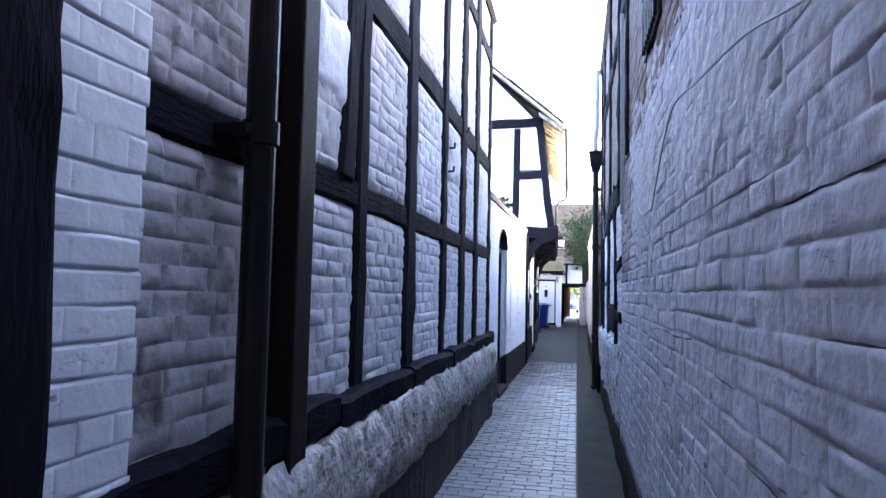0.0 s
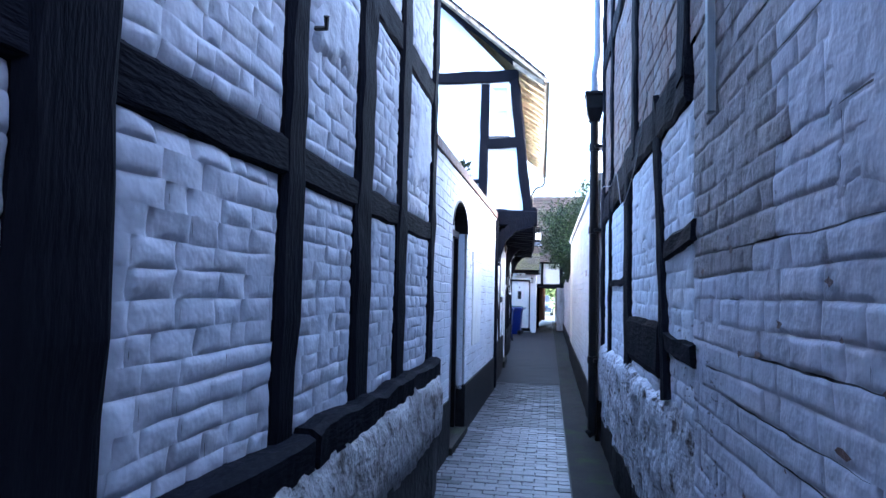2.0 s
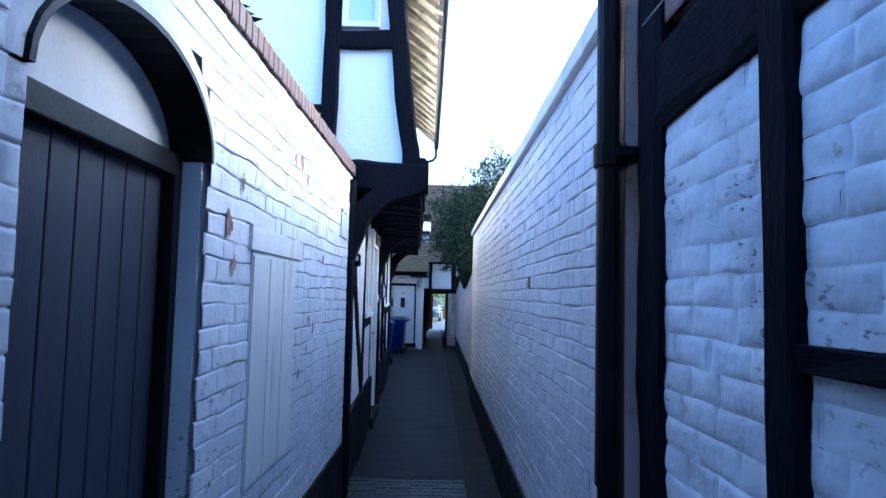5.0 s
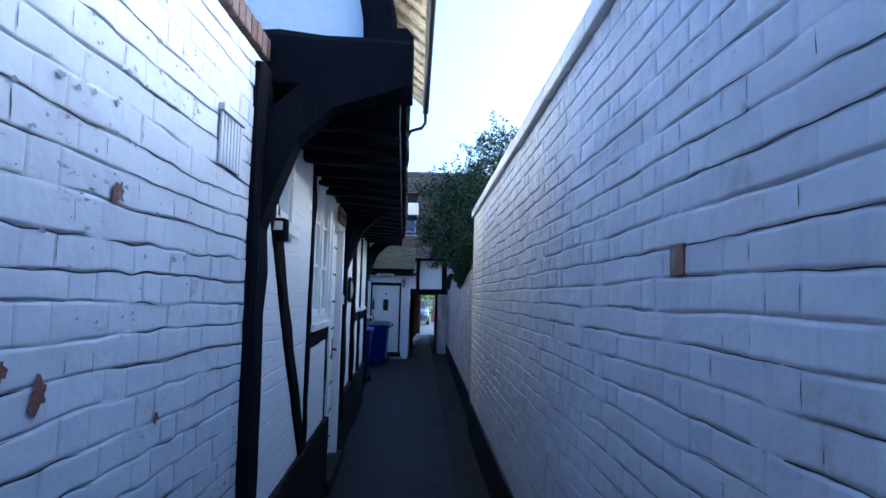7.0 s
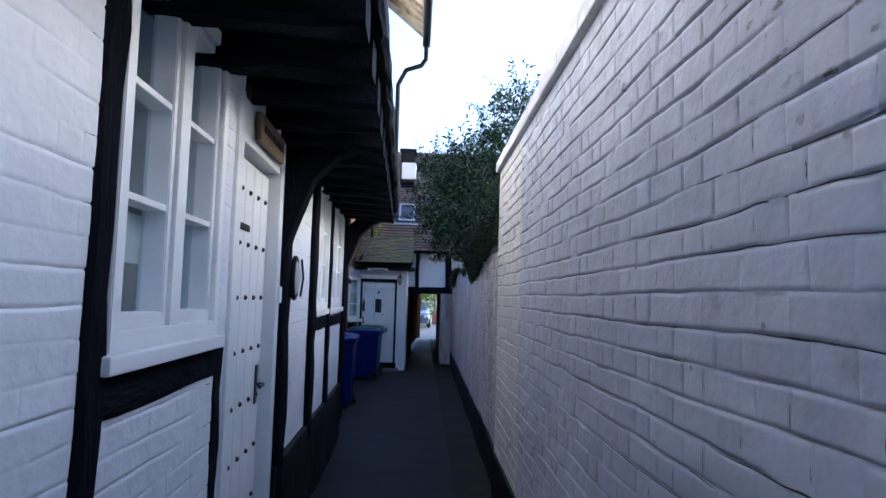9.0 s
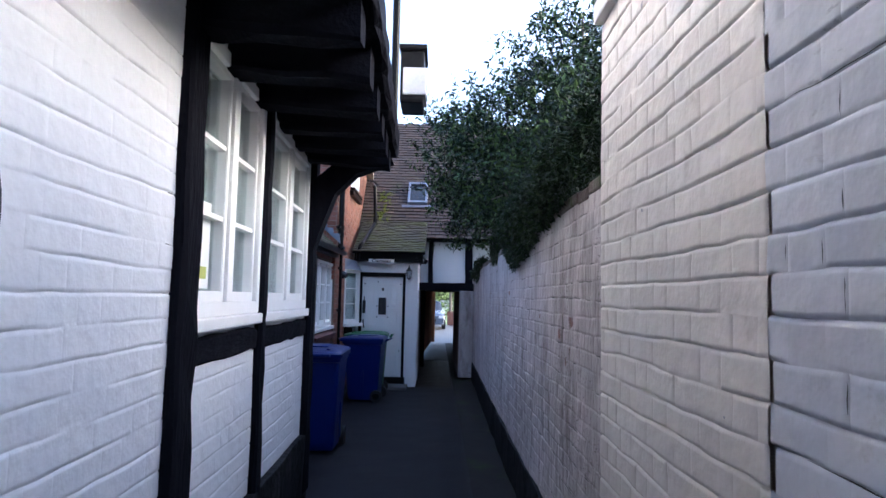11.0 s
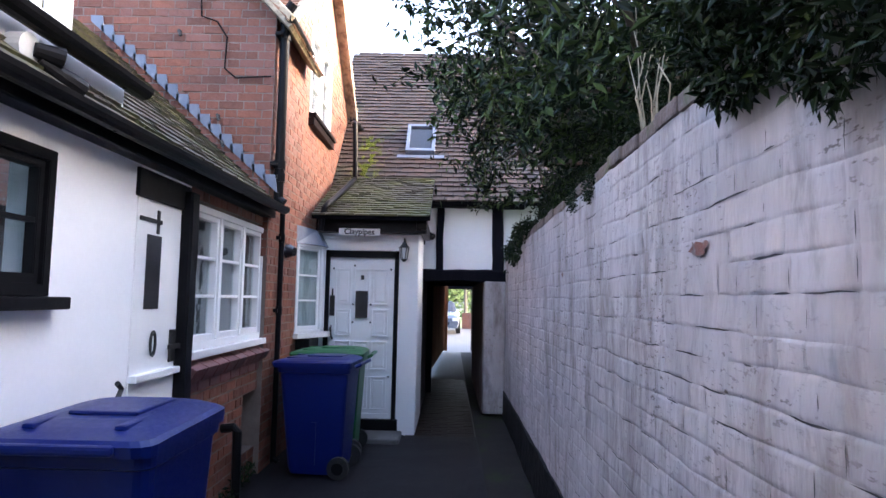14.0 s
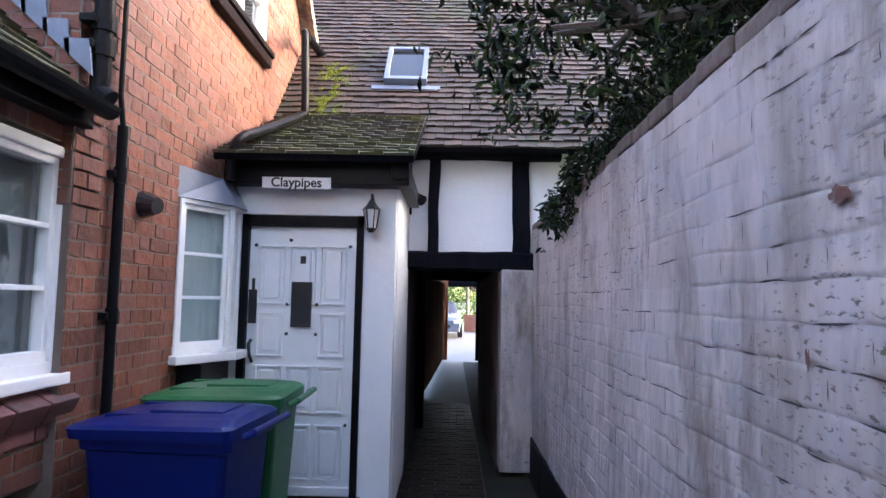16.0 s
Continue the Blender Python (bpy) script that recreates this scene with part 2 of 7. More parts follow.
BIN_BLUE = surface("blue moulded plastic", (0.003, 0.012, 0.115), (0.0026, 0.010, 0.095), (0.006, 0.015, 0.08), scale=1.5, bump=0.15, bump_scale=200, rough=0.38, spec=0.25, stain_at=(0.66, 0.8))
BIN_GREEN = surface("green moulded plastic", (0.010, 0.115, 0.032), (0.009, 0.09, 0.026), scale=1.5, bump=0.15, bump_scale=200, rough=0.42)
RUBBER = surface("black rubber", (0.015, 0.015, 0.015), (0.02, 0.02, 0.02), rough=0.8)
CURTAIN = surface("pale net curtain", (0.66, 0.70, 0.70), (0.54, 0.58, 0.58), stretch=(12, 12, 0.3), bump=0.3)
BLIND = surface("grey slatted blind", (0.24, 0.25, 0.26), (0.18, 0.19, 0.20), stretch=(0.3, 0.3, 40), bump=0.4)
# near-black colour stands for the darkness of rooms behind the glass
DARK_ROOM = surface("room shade painted near black", (0.04, 0.04, 0.042), (0.025, 0.025, 0.027))
SIGN_WOOD = surface("pale oak board", (0.22, 0.15, 0.09), (0.17, 0.115, 0.07), stretch=(4, 0.6, 4), bump=0.4)
LEAF = surface("dark evergreen leaf", (0.007, 0.016, 0.006), (0.011, 0.024, 0.008), each=0.4, bump=0.2, rough=0.5, third=(0.045, 0.072, 0.020), spec=0.16)
IVY_LEAF = surface("ivy leaf", (0.006, 0.015, 0.005), (0.009, 0.021, 0.007), each=0.4, bump=0.2, rough=0.45, third=(0.016, 0.028, 0.008), spec=0.12)
DRY_STEM = surface("pale dry stem", (0.42, 0.37, 0.28), (0.34, 0.29, 0.21), bump=0.3)
BARK = surface("grey brown bark", (0.10, 0.075, 0.055), (0.07, 0.055, 0.04), stretch=(3, 3, 0.6), bump=0.8, lumps=0.6)
FENCE_WOOD = surface("orange brown fence board", (0.34, 0.16, 0.075), (0.26, 0.12, 0.06), stretch=(4, 4, 0.4), each=0.2, bump=0.4)
GRASS = surface("rough grass", (0.09, 0.15, 0.03), (0.15, 0.19, 0.05), bump=0.8, scale=0.6)
CAR_PAINT = surface("grey car paint", (0.16, 0.18, 0.22), (0.15, 0.17, 0.21), bump=0.0, rough=0.25, metal=0.4)
LATH = surface("pale mortared eaves", (0.40, 0.34, 0.24), (0.28, 0.23, 0.16), (0.14, 0.11, 0.08), scale=6, bump=0.9, lumps=0.8, stain_at=(0.5, 0.64), stain_scale=6.0)
SHINY = surface("dark glossy plastic", (0.02, 0.02, 0.022), (0.025, 0.025, 0.028), bump=0.05, rough=0.15)
CABLE_GREY = surface("grey cable sheath", (0.22, 0.22, 0.23), (0.16, 0.16, 0.17), bump=0.05, rough=0.5)
PALE_PLASTIC = surface("pale grey plastic", (0.55, 0.56, 0.56), (0.50, 0.51, 0.51), bump=0.05, rough=0.4)
MOSS_YELLOW = surface("yellow print", (0.45, 0.48, 0.12), (0.42, 0.45, 0.12), bump=0.05)
GLASS = glass_material("window glass")
INK = surface("black lettering paint", (0.012, 0.012, 0.012), (0.015, 0.015, 0.015), bump=0.05)


# ---- building blocks ----
def thing(name, at, label, category, group="", kind=""):
    ob = new(name)
    ob.empty_display_size = 0.2
    ob.matrix_basis = Matrix.Translation(at)
    return tagged(ob, label, category, group, kind)


def hang(ob, parent):
    """Parent ob, which is built in world places, under a thing or a part."""
    if parent is not None:
        ob.parent = parent
        ob.matrix_parent_inverse = parent.matrix_basis.inverted()
    return ob


def part(name, bm, material, parent, label="", smooth=False):
    me = bpy.data.meshes.new(name)
    bmesh.ops.recalc_face_normals(bm, faces=bm.faces)
    bm.to_mesh(me)
    bm.free()
    me.materials.append(material)
    if smooth:
        me.polygons.foreach_set("use_smooth", [True] * len(me.polygons))
    ob = hang(new(name, me), parent)
    if label:
        ob["label"] = label
    return ob


def part_raw(name, verts, faces, material, parent, label="", smooth=False, kind=""):
    me = bpy.data.meshes.new(name)
    me.from_pydata(verts, [], faces)
    me.materials.append(material)
    if smooth:
        me.polygons.foreach_set("use_smooth", [True] * len(me.polygons))
    ob = hang(new(name, me), parent)
    if label:
        ob["label"] = label
    if kind:
        ob["kind"] = kind
    return ob


def add_box(bm, x0, x1, y0, y1, z0, z1, bevel=0.0, m=None):
    vs = [bm.verts.new((x, y, z)) for z in (z0, z1) for y in (y0, y1) for x in (x0, x1)]
    fs = [bm.faces.new([vs[i] for i in f]) for f in ((0, 2, 3, 1), (4, 5, 7, 6), (0, 1, 5, 4), (2, 6, 7, 3), (0, 4, 6, 2), (1, 3, 7, 5))]
    if bevel:
        es = list({e for f in fs for e in f.edges})
        r = bmesh.ops.bevel(bm, geom=es, offset=bevel, segments=2, affect="EDGES", profile=0.6)
        vs = list({v for v in vs if v.is_valid} | set(r["verts"]))
    if m is not None:
        bmesh.ops.transform(bm, matrix=m, verts=vs)
    return bm


def box(x0, x1, y0, y1, z0, z1, bevel=0.0, m=None):
    return add_box(bmesh.new(), x0, x1, y0, y1, z0, z1, bevel, m)


def beam(p0, p1, w, d, out, rough=0.012, seg=0.18, seed=0, sag=0.0):
    """A hewn timber from p0 to p1: w across the wall's face, d along out (the wall's outward way), with wandering edges."""
    p0, p1, out = Vector(p0), Vector(p1), Vector(out).normalized()
    axis = (p1 - p0)
    n = max(2, int(axis.length / seg))
    side = axis.normalized().cross(out).normalized()
    bm, rings = bmesh.new(), []
    prof = [(-0.5, -0.5), (0.5, -0.5), (0.5, 0.38), (0.38, 0.5), (-0.38, 0.5), (-0.5, 0.38)]
    for i in range(n + 1):
        f = i / n
        c = p0.lerp(p1, f) + side * (sag * math.sin(math.pi * f))
        q = Vector((c.y * 2.1 + seed * 7.3, c.z * 2.1, c.x * 2.1 + seed))
        dw = 1 + noise.noise(q) * rough * 9
        off = side * noise.noise(q * 1.7 + Vector((5, 1, 2))) * rough * 1.6
        ring = []
        for j, (a, b) in enumerate(prof):
            jit = noise.noise(Vector((c.y * 6 + j * 3.1, c.z * 6 + seed * 2.7, c.x * 6 + j))) * rough
            ring.append(bm.verts.new(c + off + side * (a * w * dw + jit * 0.7) + out * (b * d + (jit if b > 0 else 0))))
        rings.append(ring)
    m = len(prof)
    for a, b in zip(rings, rings[1:]):
        for j in range(m):
            bm.faces.new((a[j], a[(j + 1) % m], b[(j + 1) % m], b[j]))
    bm.faces.new(rings[0][::-1])
    bm.faces.new(rings[-1])
    return bm


def tube(points, r, sides=10, caps=True, bm=None):
    bm = bm or bmesh.new()
    pts = [Vector(p) for p in points]
    rings, prev = [], None
    for i, p in enumerate(pts):
        d = (pts[min(i + 1, len(pts) - 1)] - pts[max(i - 1, 0)]).normalized()
        a = prev if prev is not None else (Vector((1, 0, 0)) if abs(d.x) < 0.9 else Vector((0, 1, 0)))
        a = (a - d * a.dot(d)).normalized()
        prev = a
        b = d.cross(a)
        rr = r[i] if isinstance(r, (list, tuple)) else r
        rings.append([bm.verts.new(p + (a * math.cos(t) + b * math.sin(t)) * rr) for t in [2 * math.pi * k / sides for k in range(sides)]])
    for p, q in zip(rings, rings[1:]):
        for k in range(sides):
            bm.faces.new((p[k], p[(k + 1) % sides], q[(k + 1) % sides], q[k]))
    if caps:
        bm.faces.new(rings[0][::-1])
        bm.faces.new(rings[-1])
    return bm


class Face:
    """A wall's face from plan point p0 to p1, left to right as one looks at it. u runs along it, v up, n outwards."""

    def __init__(self, p0, p1, up=(0, 0, 1), z=0.0):
        self.o = Vector((p0[0], p0[1], z))
        d = Vector((p1[0] - p0[0], p1[1] - p0[1], 0))
        self.len, self.u = d.length, d.normalized()
        self.v = Vector(up).normalized()
        self.n = self.u.cross(self.v).normalized()

    def at(self, u, v, n=0.0):
        return self.o + self.u * u + self.v * v + self.n * n

    def m(self, u=0, v=0, n=0):
        m = Matrix((self.u, self.v, self.n)).transposed().to_4x4()
        m.translation = self.at(u, v, n)
        return m

    def along(self, x, y):
        return (Vector((x, y, self.o.z)) - self.o).dot(self.u)


def brick_grid(L, H, proud, rough, rng, joint, lip=0.006, perp=0.0, gap=0.0, fill=0.0):
    """Vertices of one worn brick face as a pillowed grid, 6 by 4, its rim sunk into the joint; fill is the share of bed joints clogged with paint."""
    us = [joint / 2, joint / 2 + lip, L * 0.36, L * 0.66, L - joint / 2 - lip, L - joint / 2]
    vs = [joint / 2, joint / 2 + lip, H - joint / 2 - lip, H - joint / 2]
    tilt, tip = rng.uniform(-1, 1) * rough * 0.6, rng.uniform(-1, 1) * rough * 0.5
    base = proud + rng.uniform(-1, 1) * rough * 0.6
    clog = [rng.random() < fill, 0, 0, rng.random() < fill]
    out = []
    for j, v in enumerate(vs):
        for i, u in enumerate(us):
            rim = i in (0, 5) or j in (0, 3)
            if perp and j in (1, 2) and i in (0, 5):
                n = max(0.0008, base * perp)
            elif rim:
                n = base * rng.uniform(0.45, 0.85) if clog[j] and rng.random() < 0.85 else -gap - 0.003
            else:
                n = max(0.0015, base + tilt * (u / L - 0.5) * 2 + tip * (v / H - 0.5) * 2 + rng.uniform(-1, 1) * rough * 0.5)
            out.append((u + rng.uniform(-1, 1) * rough * 1.1, v + rng.uniform(-1, 1) * rough * 1.1, n))
    return out


GRID_FACES = [(j * 6 + i, j * 6 + i + 1, j * 6 + i + 7, j * 6 + i + 6) for j in range(3) for i in range(5)]


def arrises(me, ends=True):
    """Keep the face of each brick crisp against its sunk rim."""
    e = np.empty(len(me.edges) * 2, dtype=np.int64)
    me.edges.foreach_get("vertices", e)
    e = e.reshape(-1, 2) % 24
    i, j = e % 6, e // 6
    inner = ((i >= 1) & (i <= 4) & (j >= 1) & (j <= 2)).all(axis=1)
    level = j[:, 0] == j[:, 1]
    end = (i[:, 0] == i[:, 1]) & ((i[:, 0] == 1) | (i[:, 0] == 4))
    sharp = me.attributes.new("sharp_edge", "BOOLEAN", "EDGE")
    sharp.data.foreach_set("value", inner & (level | end) if ends else inner & level)


def tile_grid(L, H, proud, rough, rng, joint, lip=0.0):
    """One plain roof tile: a thin wedge whose lower edge stands proud of the course below."""
    a, b = joint / 2, L - joint / 2
    j = [rng.uniform(-1, 1) * rough for _ in range(6)]
    t = proud
    return [(a, -0.012 + j[0], 0.0), (b, -0.012 + j[1], 0.0), (a, -0.012 + j[0], t + j[2]), (b, -0.012 + j[1], t + j[3]),
            (a, H, 0.004 + j[4] * 0.3), (b, H, 0.004 + j[5] * 0.3)]


TILE_FACES = [(0, 1, 3, 2), (2, 3, 5, 4), (0, 2, 4), (1, 5, 3)]


def bed_line(U, r, seed, wander):
    """How far the bed joint under course r strays at U: a slow drift and the trowel's own wobble."""
    return wander * (noise.noise(Vector((U * 1.8, r * 1.9, seed))) + 0.45 * noise.noise(Vector((U * 8.5, r * 3.7, seed + 2))))


def painted_brick(paint, c0, c1, v, H, r, a, b, v0, v1, pillow, wander, seed, rng):
    """One brick under many coats of paint, as part of a continuous skin: narrow wandering bed joints, faint upright joints, lumps.
    paint = (bed depth, upright depth, joint width, unevenness, lump height, how often the joints come and go)."""
    bed, perp, wide, uneven, lump, often = paint
    L = c1 - c0
    us = [0, 0.008 * wide, 0.02 * wide, L / 2, L - 0.02 * wide, L - 0.008 * wide, L] if L > 0.08 else [L * k / 6 for k in range(7)]
    vs = [0, 0.0035 * wide, 0.008 * wide, 0.017 * wide, H - 0.017 * wide, H - 0.008 * wide, H - 0.0035 * wide, H]
    drop = (1, 0.72, 0.3, 0, 0, 0.3, 0.72, 1) if wide > 1.4 else (1, 0.8, 0, 0, 0, 0, 0.8, 1)
    side = (1, 0.45, 0, 0, 0, 0.45, 1) if wide > 1.4 else (1, 0.25, 0, 0, 0, 0.25, 1)
    lift, tip = rng.uniform(-1, 1) * uneven, rng.uniform(-1, 1) * uneven * 0.5
    ends = [perp * max(0.0, min(1.0, (0.5 if wide < 1.4 else 0.85) + 1.3 * noise.noise(Vector((e * 3.1, r * 1.7, seed))))) for e in (c0, c1)]
    out = []
    cols = []
    for u in us:
        U = (c0 + u)
        cols.append((bed_line(U, r, seed, wander), bed_line(U, r + 1, seed, wander),
                     bed * max(0.0, min(1.0, 0.55 + 1.5 * noise.noise(Vector((U * often, r * 2.7, seed + 4))))), bed * max(0.0, min(1.0, 0.55 + 1.5 * noise.noise(Vector((U * often, (r + 1) * 2.7, seed + 4)))))))
    for j, y in enumerate(vs):
        w = y / H
        for i, u in enumerate(us):
            w0, w1, d0, d1 = cols[i]
            U, V = c0 + u, v + y
            n = 0.012 + 0.006 * noise.noise(Vector((U * 1.1, V * 1.1, seed))) + lump * (noise.noise(Vector((U * 8, V * 13, seed + 7))) + 0.5 * noise.noise(Vector((U * 19, V * 24, seed + 9))))
            n += (lift + tip * (2 * w - 1)) * (1 - drop[j]) * (1 - side[i])
            n -= max(drop[j] * (d0 if j < 4 else d1), side[i] * (ends[0] if i < 3 else ends[1]) * (1 - 0.3 * drop[j]))
            if pillow:
                e = max(0.0, min(U - a, b - U, V - v0, v1 - V)) + 0.012 * noise.noise(Vector((U * 6, V * 6, seed)))
                n -= pillow * max(0.0, 1 - max(e, 0) / 0.07) ** 2
            out.append((u, y + w0 * (1 - w) + w1 * w, n))
    return out


PAINT_FACES = [(j * 7 + i, j * 7 + i + 1, j * 7 + i + 8, j * 7 + i + 7) for j in range(7) for i in range(6)]


def courses(face, material, parent, v0, v1, spans, name="brick", course=0.086, length=0.235, joint=0.012, proud=0.010, rough=0.006, seed=1, header=0.5, bond="flemish",
            near=None, slab=None, slab_mat=None, slab_name="wall_body", grid=brick_grid, faces=None, rest_label="", wave=0.0, most=290, lip=0.006, smooth=None, laid=True, soft=False, perp=0.0, gap=0.0, fill=0.0, pillow=0.0, wander=0.0, paint=None, ticks=0.0):
    """Lay bricks or tiles on a face. spans(v) gives the stretches (u0, u1) that are built at height v. Those inside
    near = (u0, u1, v0, v1) are pieces of their own on shared meshes, up to most of them; the rest are joined. slab: how
    thick the body behind them is. ticks: the share of upright joints with a dark line for their shade."""
    faces = PAINT_FACES if paint else faces or GRID_FACES
    if perp and not paint:
        flat_grid = grid
        grid = lambda *a: flat_grid(*a, perp, gap, fill)
    rng = random.Random(seed)
    rows = max(1, int(round((v1 - v0) / course)))
    course = (v1 - v0) / rows
    verts, polys, singles, slabs = [], [], [], []
    shared = {}
    marks, mark_faces, chance = [], [], random.Random(seed + 900)
    for r in range(rows):
        v = v0 + r * course
        allowed = [(a, b) for a, b in spans(v + course / 2) if b - a > 0.02]
        slabs.append((v, v + course, allowed))
        if not laid:
            continue
        for a, b in allowed:
            unit, k = [], 0
            u = a - (rng.uniform(0, 0.2) if bond == "random" else (r % 2) * length * (0.5 if bond == "stretcher" else 0.25))
            if bond != "random":
                u = math.floor((a - length * 2) / (length * 2)) * length * 2 + (r % 2) * length * (0.5 if bond == "stretcher" else 0.75)
            while u < b:
                if bond == "stretcher":
                    L = length
                elif bond == "random":
                    L = length * rng.choice((0.5, 0.8, 0.92, 1.0, 1.0, 1.1, 1.18))
                else:
                    L = length * (header if k % 2 else 1.0)
                k += 1
                c0, c1 = max(u, a), min(u + L, b)
                u += L
                if c1 - c0 < 0.035:
                    continue
                full = abs((c1 - c0) - L) < 1e-6
                s, w = ((c0 + c1) / 2 - a) / (b - a), (v + course / 2 - v0) / (v1 - v0)
                puff = pillow * (1 - abs(2 * s - 1) ** 4) * (1 - abs(2 * w - 1) ** 6)
                if paint:
                    # thin dark slivers paint the shade of sunk upright joints
                    if ticks and c0 > a + 0.05 and chance.random() < ticks:
                        lo, hi, off = v + course * chance.uniform(0.02, 0.3), v + course * chance.uniform(0.55, 1.0), len(marks)
                        for k3 in range(5):
                            f3 = k3 / 4
                            wide = (0.0006 + 0.0017 * chance.random()) * (1 - abs(2 * f3 - 1) ** 3)
                            mid = c0 + 0.003 * noise.noise(Vector((c0 * 20, (lo + (hi - lo) * f3) * 40, seed)))
                            marks += [tuple(face.at(mid - wide, lo + (hi - lo) * f3, 0.0135)), tuple(face.at(mid + wide, lo + (hi - lo) * f3, 0.0135))]
                        mark_faces += [(off + 2 * k3, off + 2 * k3 + 1, off + 2 * k3 + 3, off + 2 * k3 + 2) for k3 in range(4)]
                    g = painted_brick(paint, c0, c1, v, course, r, a, b, v0, v1, pillow, wander, seed, rng)
                    if near and near[0] < c0 and c1 < near[1] and near[2] < v and v + course < near[3] and full and len(singles) < most:
                        me = bpy.data.meshes.new(name)
                        me.from_pydata(g, [], PAINT_FACES)
                        me.materials.append(material)
                        me.polygons.foreach_set("use_smooth", [True] * len(me.polygons))
                        singles.append((c0, v, me, 0))
                        continue
                    off = len(verts)
                    verts += [tuple(face.at(c0 + x, v + y, n)) for x, y, n in g]
                    polys += [tuple(off + i for i in f) for f in PAINT_FACES]
                    continue
                if near and near[0] < c0 and c1 < near[1] and near[2] < v and v + course < near[3] and full and len(singles) < most:
                    singles.append((c0, v, round(L, 4), puff))
                    continue
                g = grid(c1 - c0, course, proud, rough, rng, joint, lip)
                off = len(verts)
                bulge = wave * 0.3 * (0.5 + 0.5 * noise.noise(Vector((c0 * 0.9, v * 0.9, seed)))) if wave else 0.0
                bulge += puff
                verts += [tuple(face.at(c0 + x, v + y + (wander * noise.noise(Vector(((c0 + x) * 1.6, v * 7, seed))) if wander else 0.0), n + (bulge if n > 0 else 0))) for x, y, n in g]
                polys += [tuple(off + i for i in f) for f in faces]
    if marks:
        part_raw("upright_cracks", marks, mark_faces, CRACK_AND_JOINT_SHADE, parent, "dark hairlines painting the shade in the upright joints", False, "stuff")
    smooth = name == "brick" if smooth is None else smooth
    if verts:
        rest = part_raw("brickwork" if name == "brick" else "tiling", verts, polys, material, parent, rest_label, smooth, "stuff")
        if smooth and not soft and not paint:
            arrises(rest.data, perp < 0.7)
    for c0, v, L, puff in singles:
        if paint:
            ob = new(name, L)
            hang(ob, parent)
            ob.matrix_basis = face.m(c0, v, 0)
            continue
        key = (L, rng.randrange(7))
        if key not in shared:
            me = bpy.data.meshes.new(name)
            me.from_pydata(grid(L, course, proud, rough, rng, joint, lip), [], faces)
            me.materials.append(material)
            if smooth:
                me.polygons.foreach_set("use_smooth", [True] * len(me.polygons))
                if not soft:
                    arrises(me, perp < 0.7)
            shared[key] = me
        ob = new(name, shared[key])
        hang(ob, parent)
        ob.matrix_basis = face.m(c0, v + (wander * noise.noise(Vector(((c0 + L / 2) * 1.6, v * 7, seed))) if wander else 0.0), puff)
    if slab:
        bm = bmesh.new()
        i, cells = 0, []
        while i < len(slabs):
            j = i
            while j + 1 < len(slabs) and slabs[j + 1][2] == slabs[i][2]:
                j += 1
            cells += [(a, b, slabs[i][0], slabs[j][1]) for a, b in slabs[i][2]]
            i = j + 1
        if len(cells) <= 12:
            bm.free()
            for a, b, c, d in cells:
                part(slab_name, box(a, b, c, d, -slab, -gap, 0, face.m()), slab_mat or material, parent)
        else:
            for a, b, c, d in cells:
                add_box(bm, a, b, c, d, -slab, -gap, 0, face.m())
            part(slab_name, bm, slab_mat or material, parent)["kind"] = "stuff"


def plaster(face, parent, u0, u1, v0, v1, n, material, seed, name="plaster_patch", label="", bite=0.35, lump=0.006):
    """A trowelled skin over brickwork with a ragged edge that dies into the wall."""
    nu, nv = max(8, int((u1 - u0) / 0.03)), max(8, int((v1 - v0) / 0.03))
    vs, fs = [], []
    for j in range(nv + 1):
        for i in range(nu + 1):
            s, w = i / nu, j / nv
            u, v = u0 + (u1 - u0) * s, v0 + (v1 - v0) * w
            edge = min(s, 1 - s, w, 1 - w) * 2 + bite * noise.noise(Vector((u * 5, v * 5, seed))) + 0.2 * noise.noise(Vector((u * 16, v * 16, seed)))
            h = max(-0.02, min(n, (edge - 0.12) * 0.11)) + lump * noise.noise(Vector((u * 7, v * 5, seed + 3))) + lump * 0.4 * noise.noise(Vector((u * 21, v * 17, seed + 5)))
            vs.append(tuple(face.at(u, v, h)))
    fs = [(j * (nu + 1) + i, j * (nu + 1) + i + 1, (j + 1) * (nu + 1) + i + 1, (j + 1) * (nu + 1) + i) for j in range(nv) for i in range(nu)]
    return part_raw(name, vs, fs, material, parent, label, True)


def crack(face, parent, path, w, n, material, seed, name="crack"):
    """A dark ragged line that steps along the joints."""
    rng = random.Random(seed)
    P = []
    for (a, b), (c, d) in zip(path, path[1:]):
        P += [(a + (c - a) * k / 5 + rng.uniform(-1, 1) * w, b + (d - b) * k / 5 + rng.uniform(-1, 1) * w) for k in range(5)]
    vs, fs = [], []
    for k, (u, v) in enumerate(P):
        u2, v2 = P[min(k + 1, len(P) - 1)]
        u1, v1 = P[max(k - 1, 0)]
        d = Vector((u2 - u1, v2 - v1)).normalized()
        h = w * rng.uniform(0.15, 1.0)
        vs += [tuple(face.at(u - d.y * h, v + d.x * h, n)), tuple(face.at(u + d.y * h, v - d.x * h, n))]
    fs = [(2 * k, 2 * k + 1, 2 * k + 3, 2 * k + 2) for k in range(len(P) - 1)]
    return part_raw(name, vs, fs, material, parent)


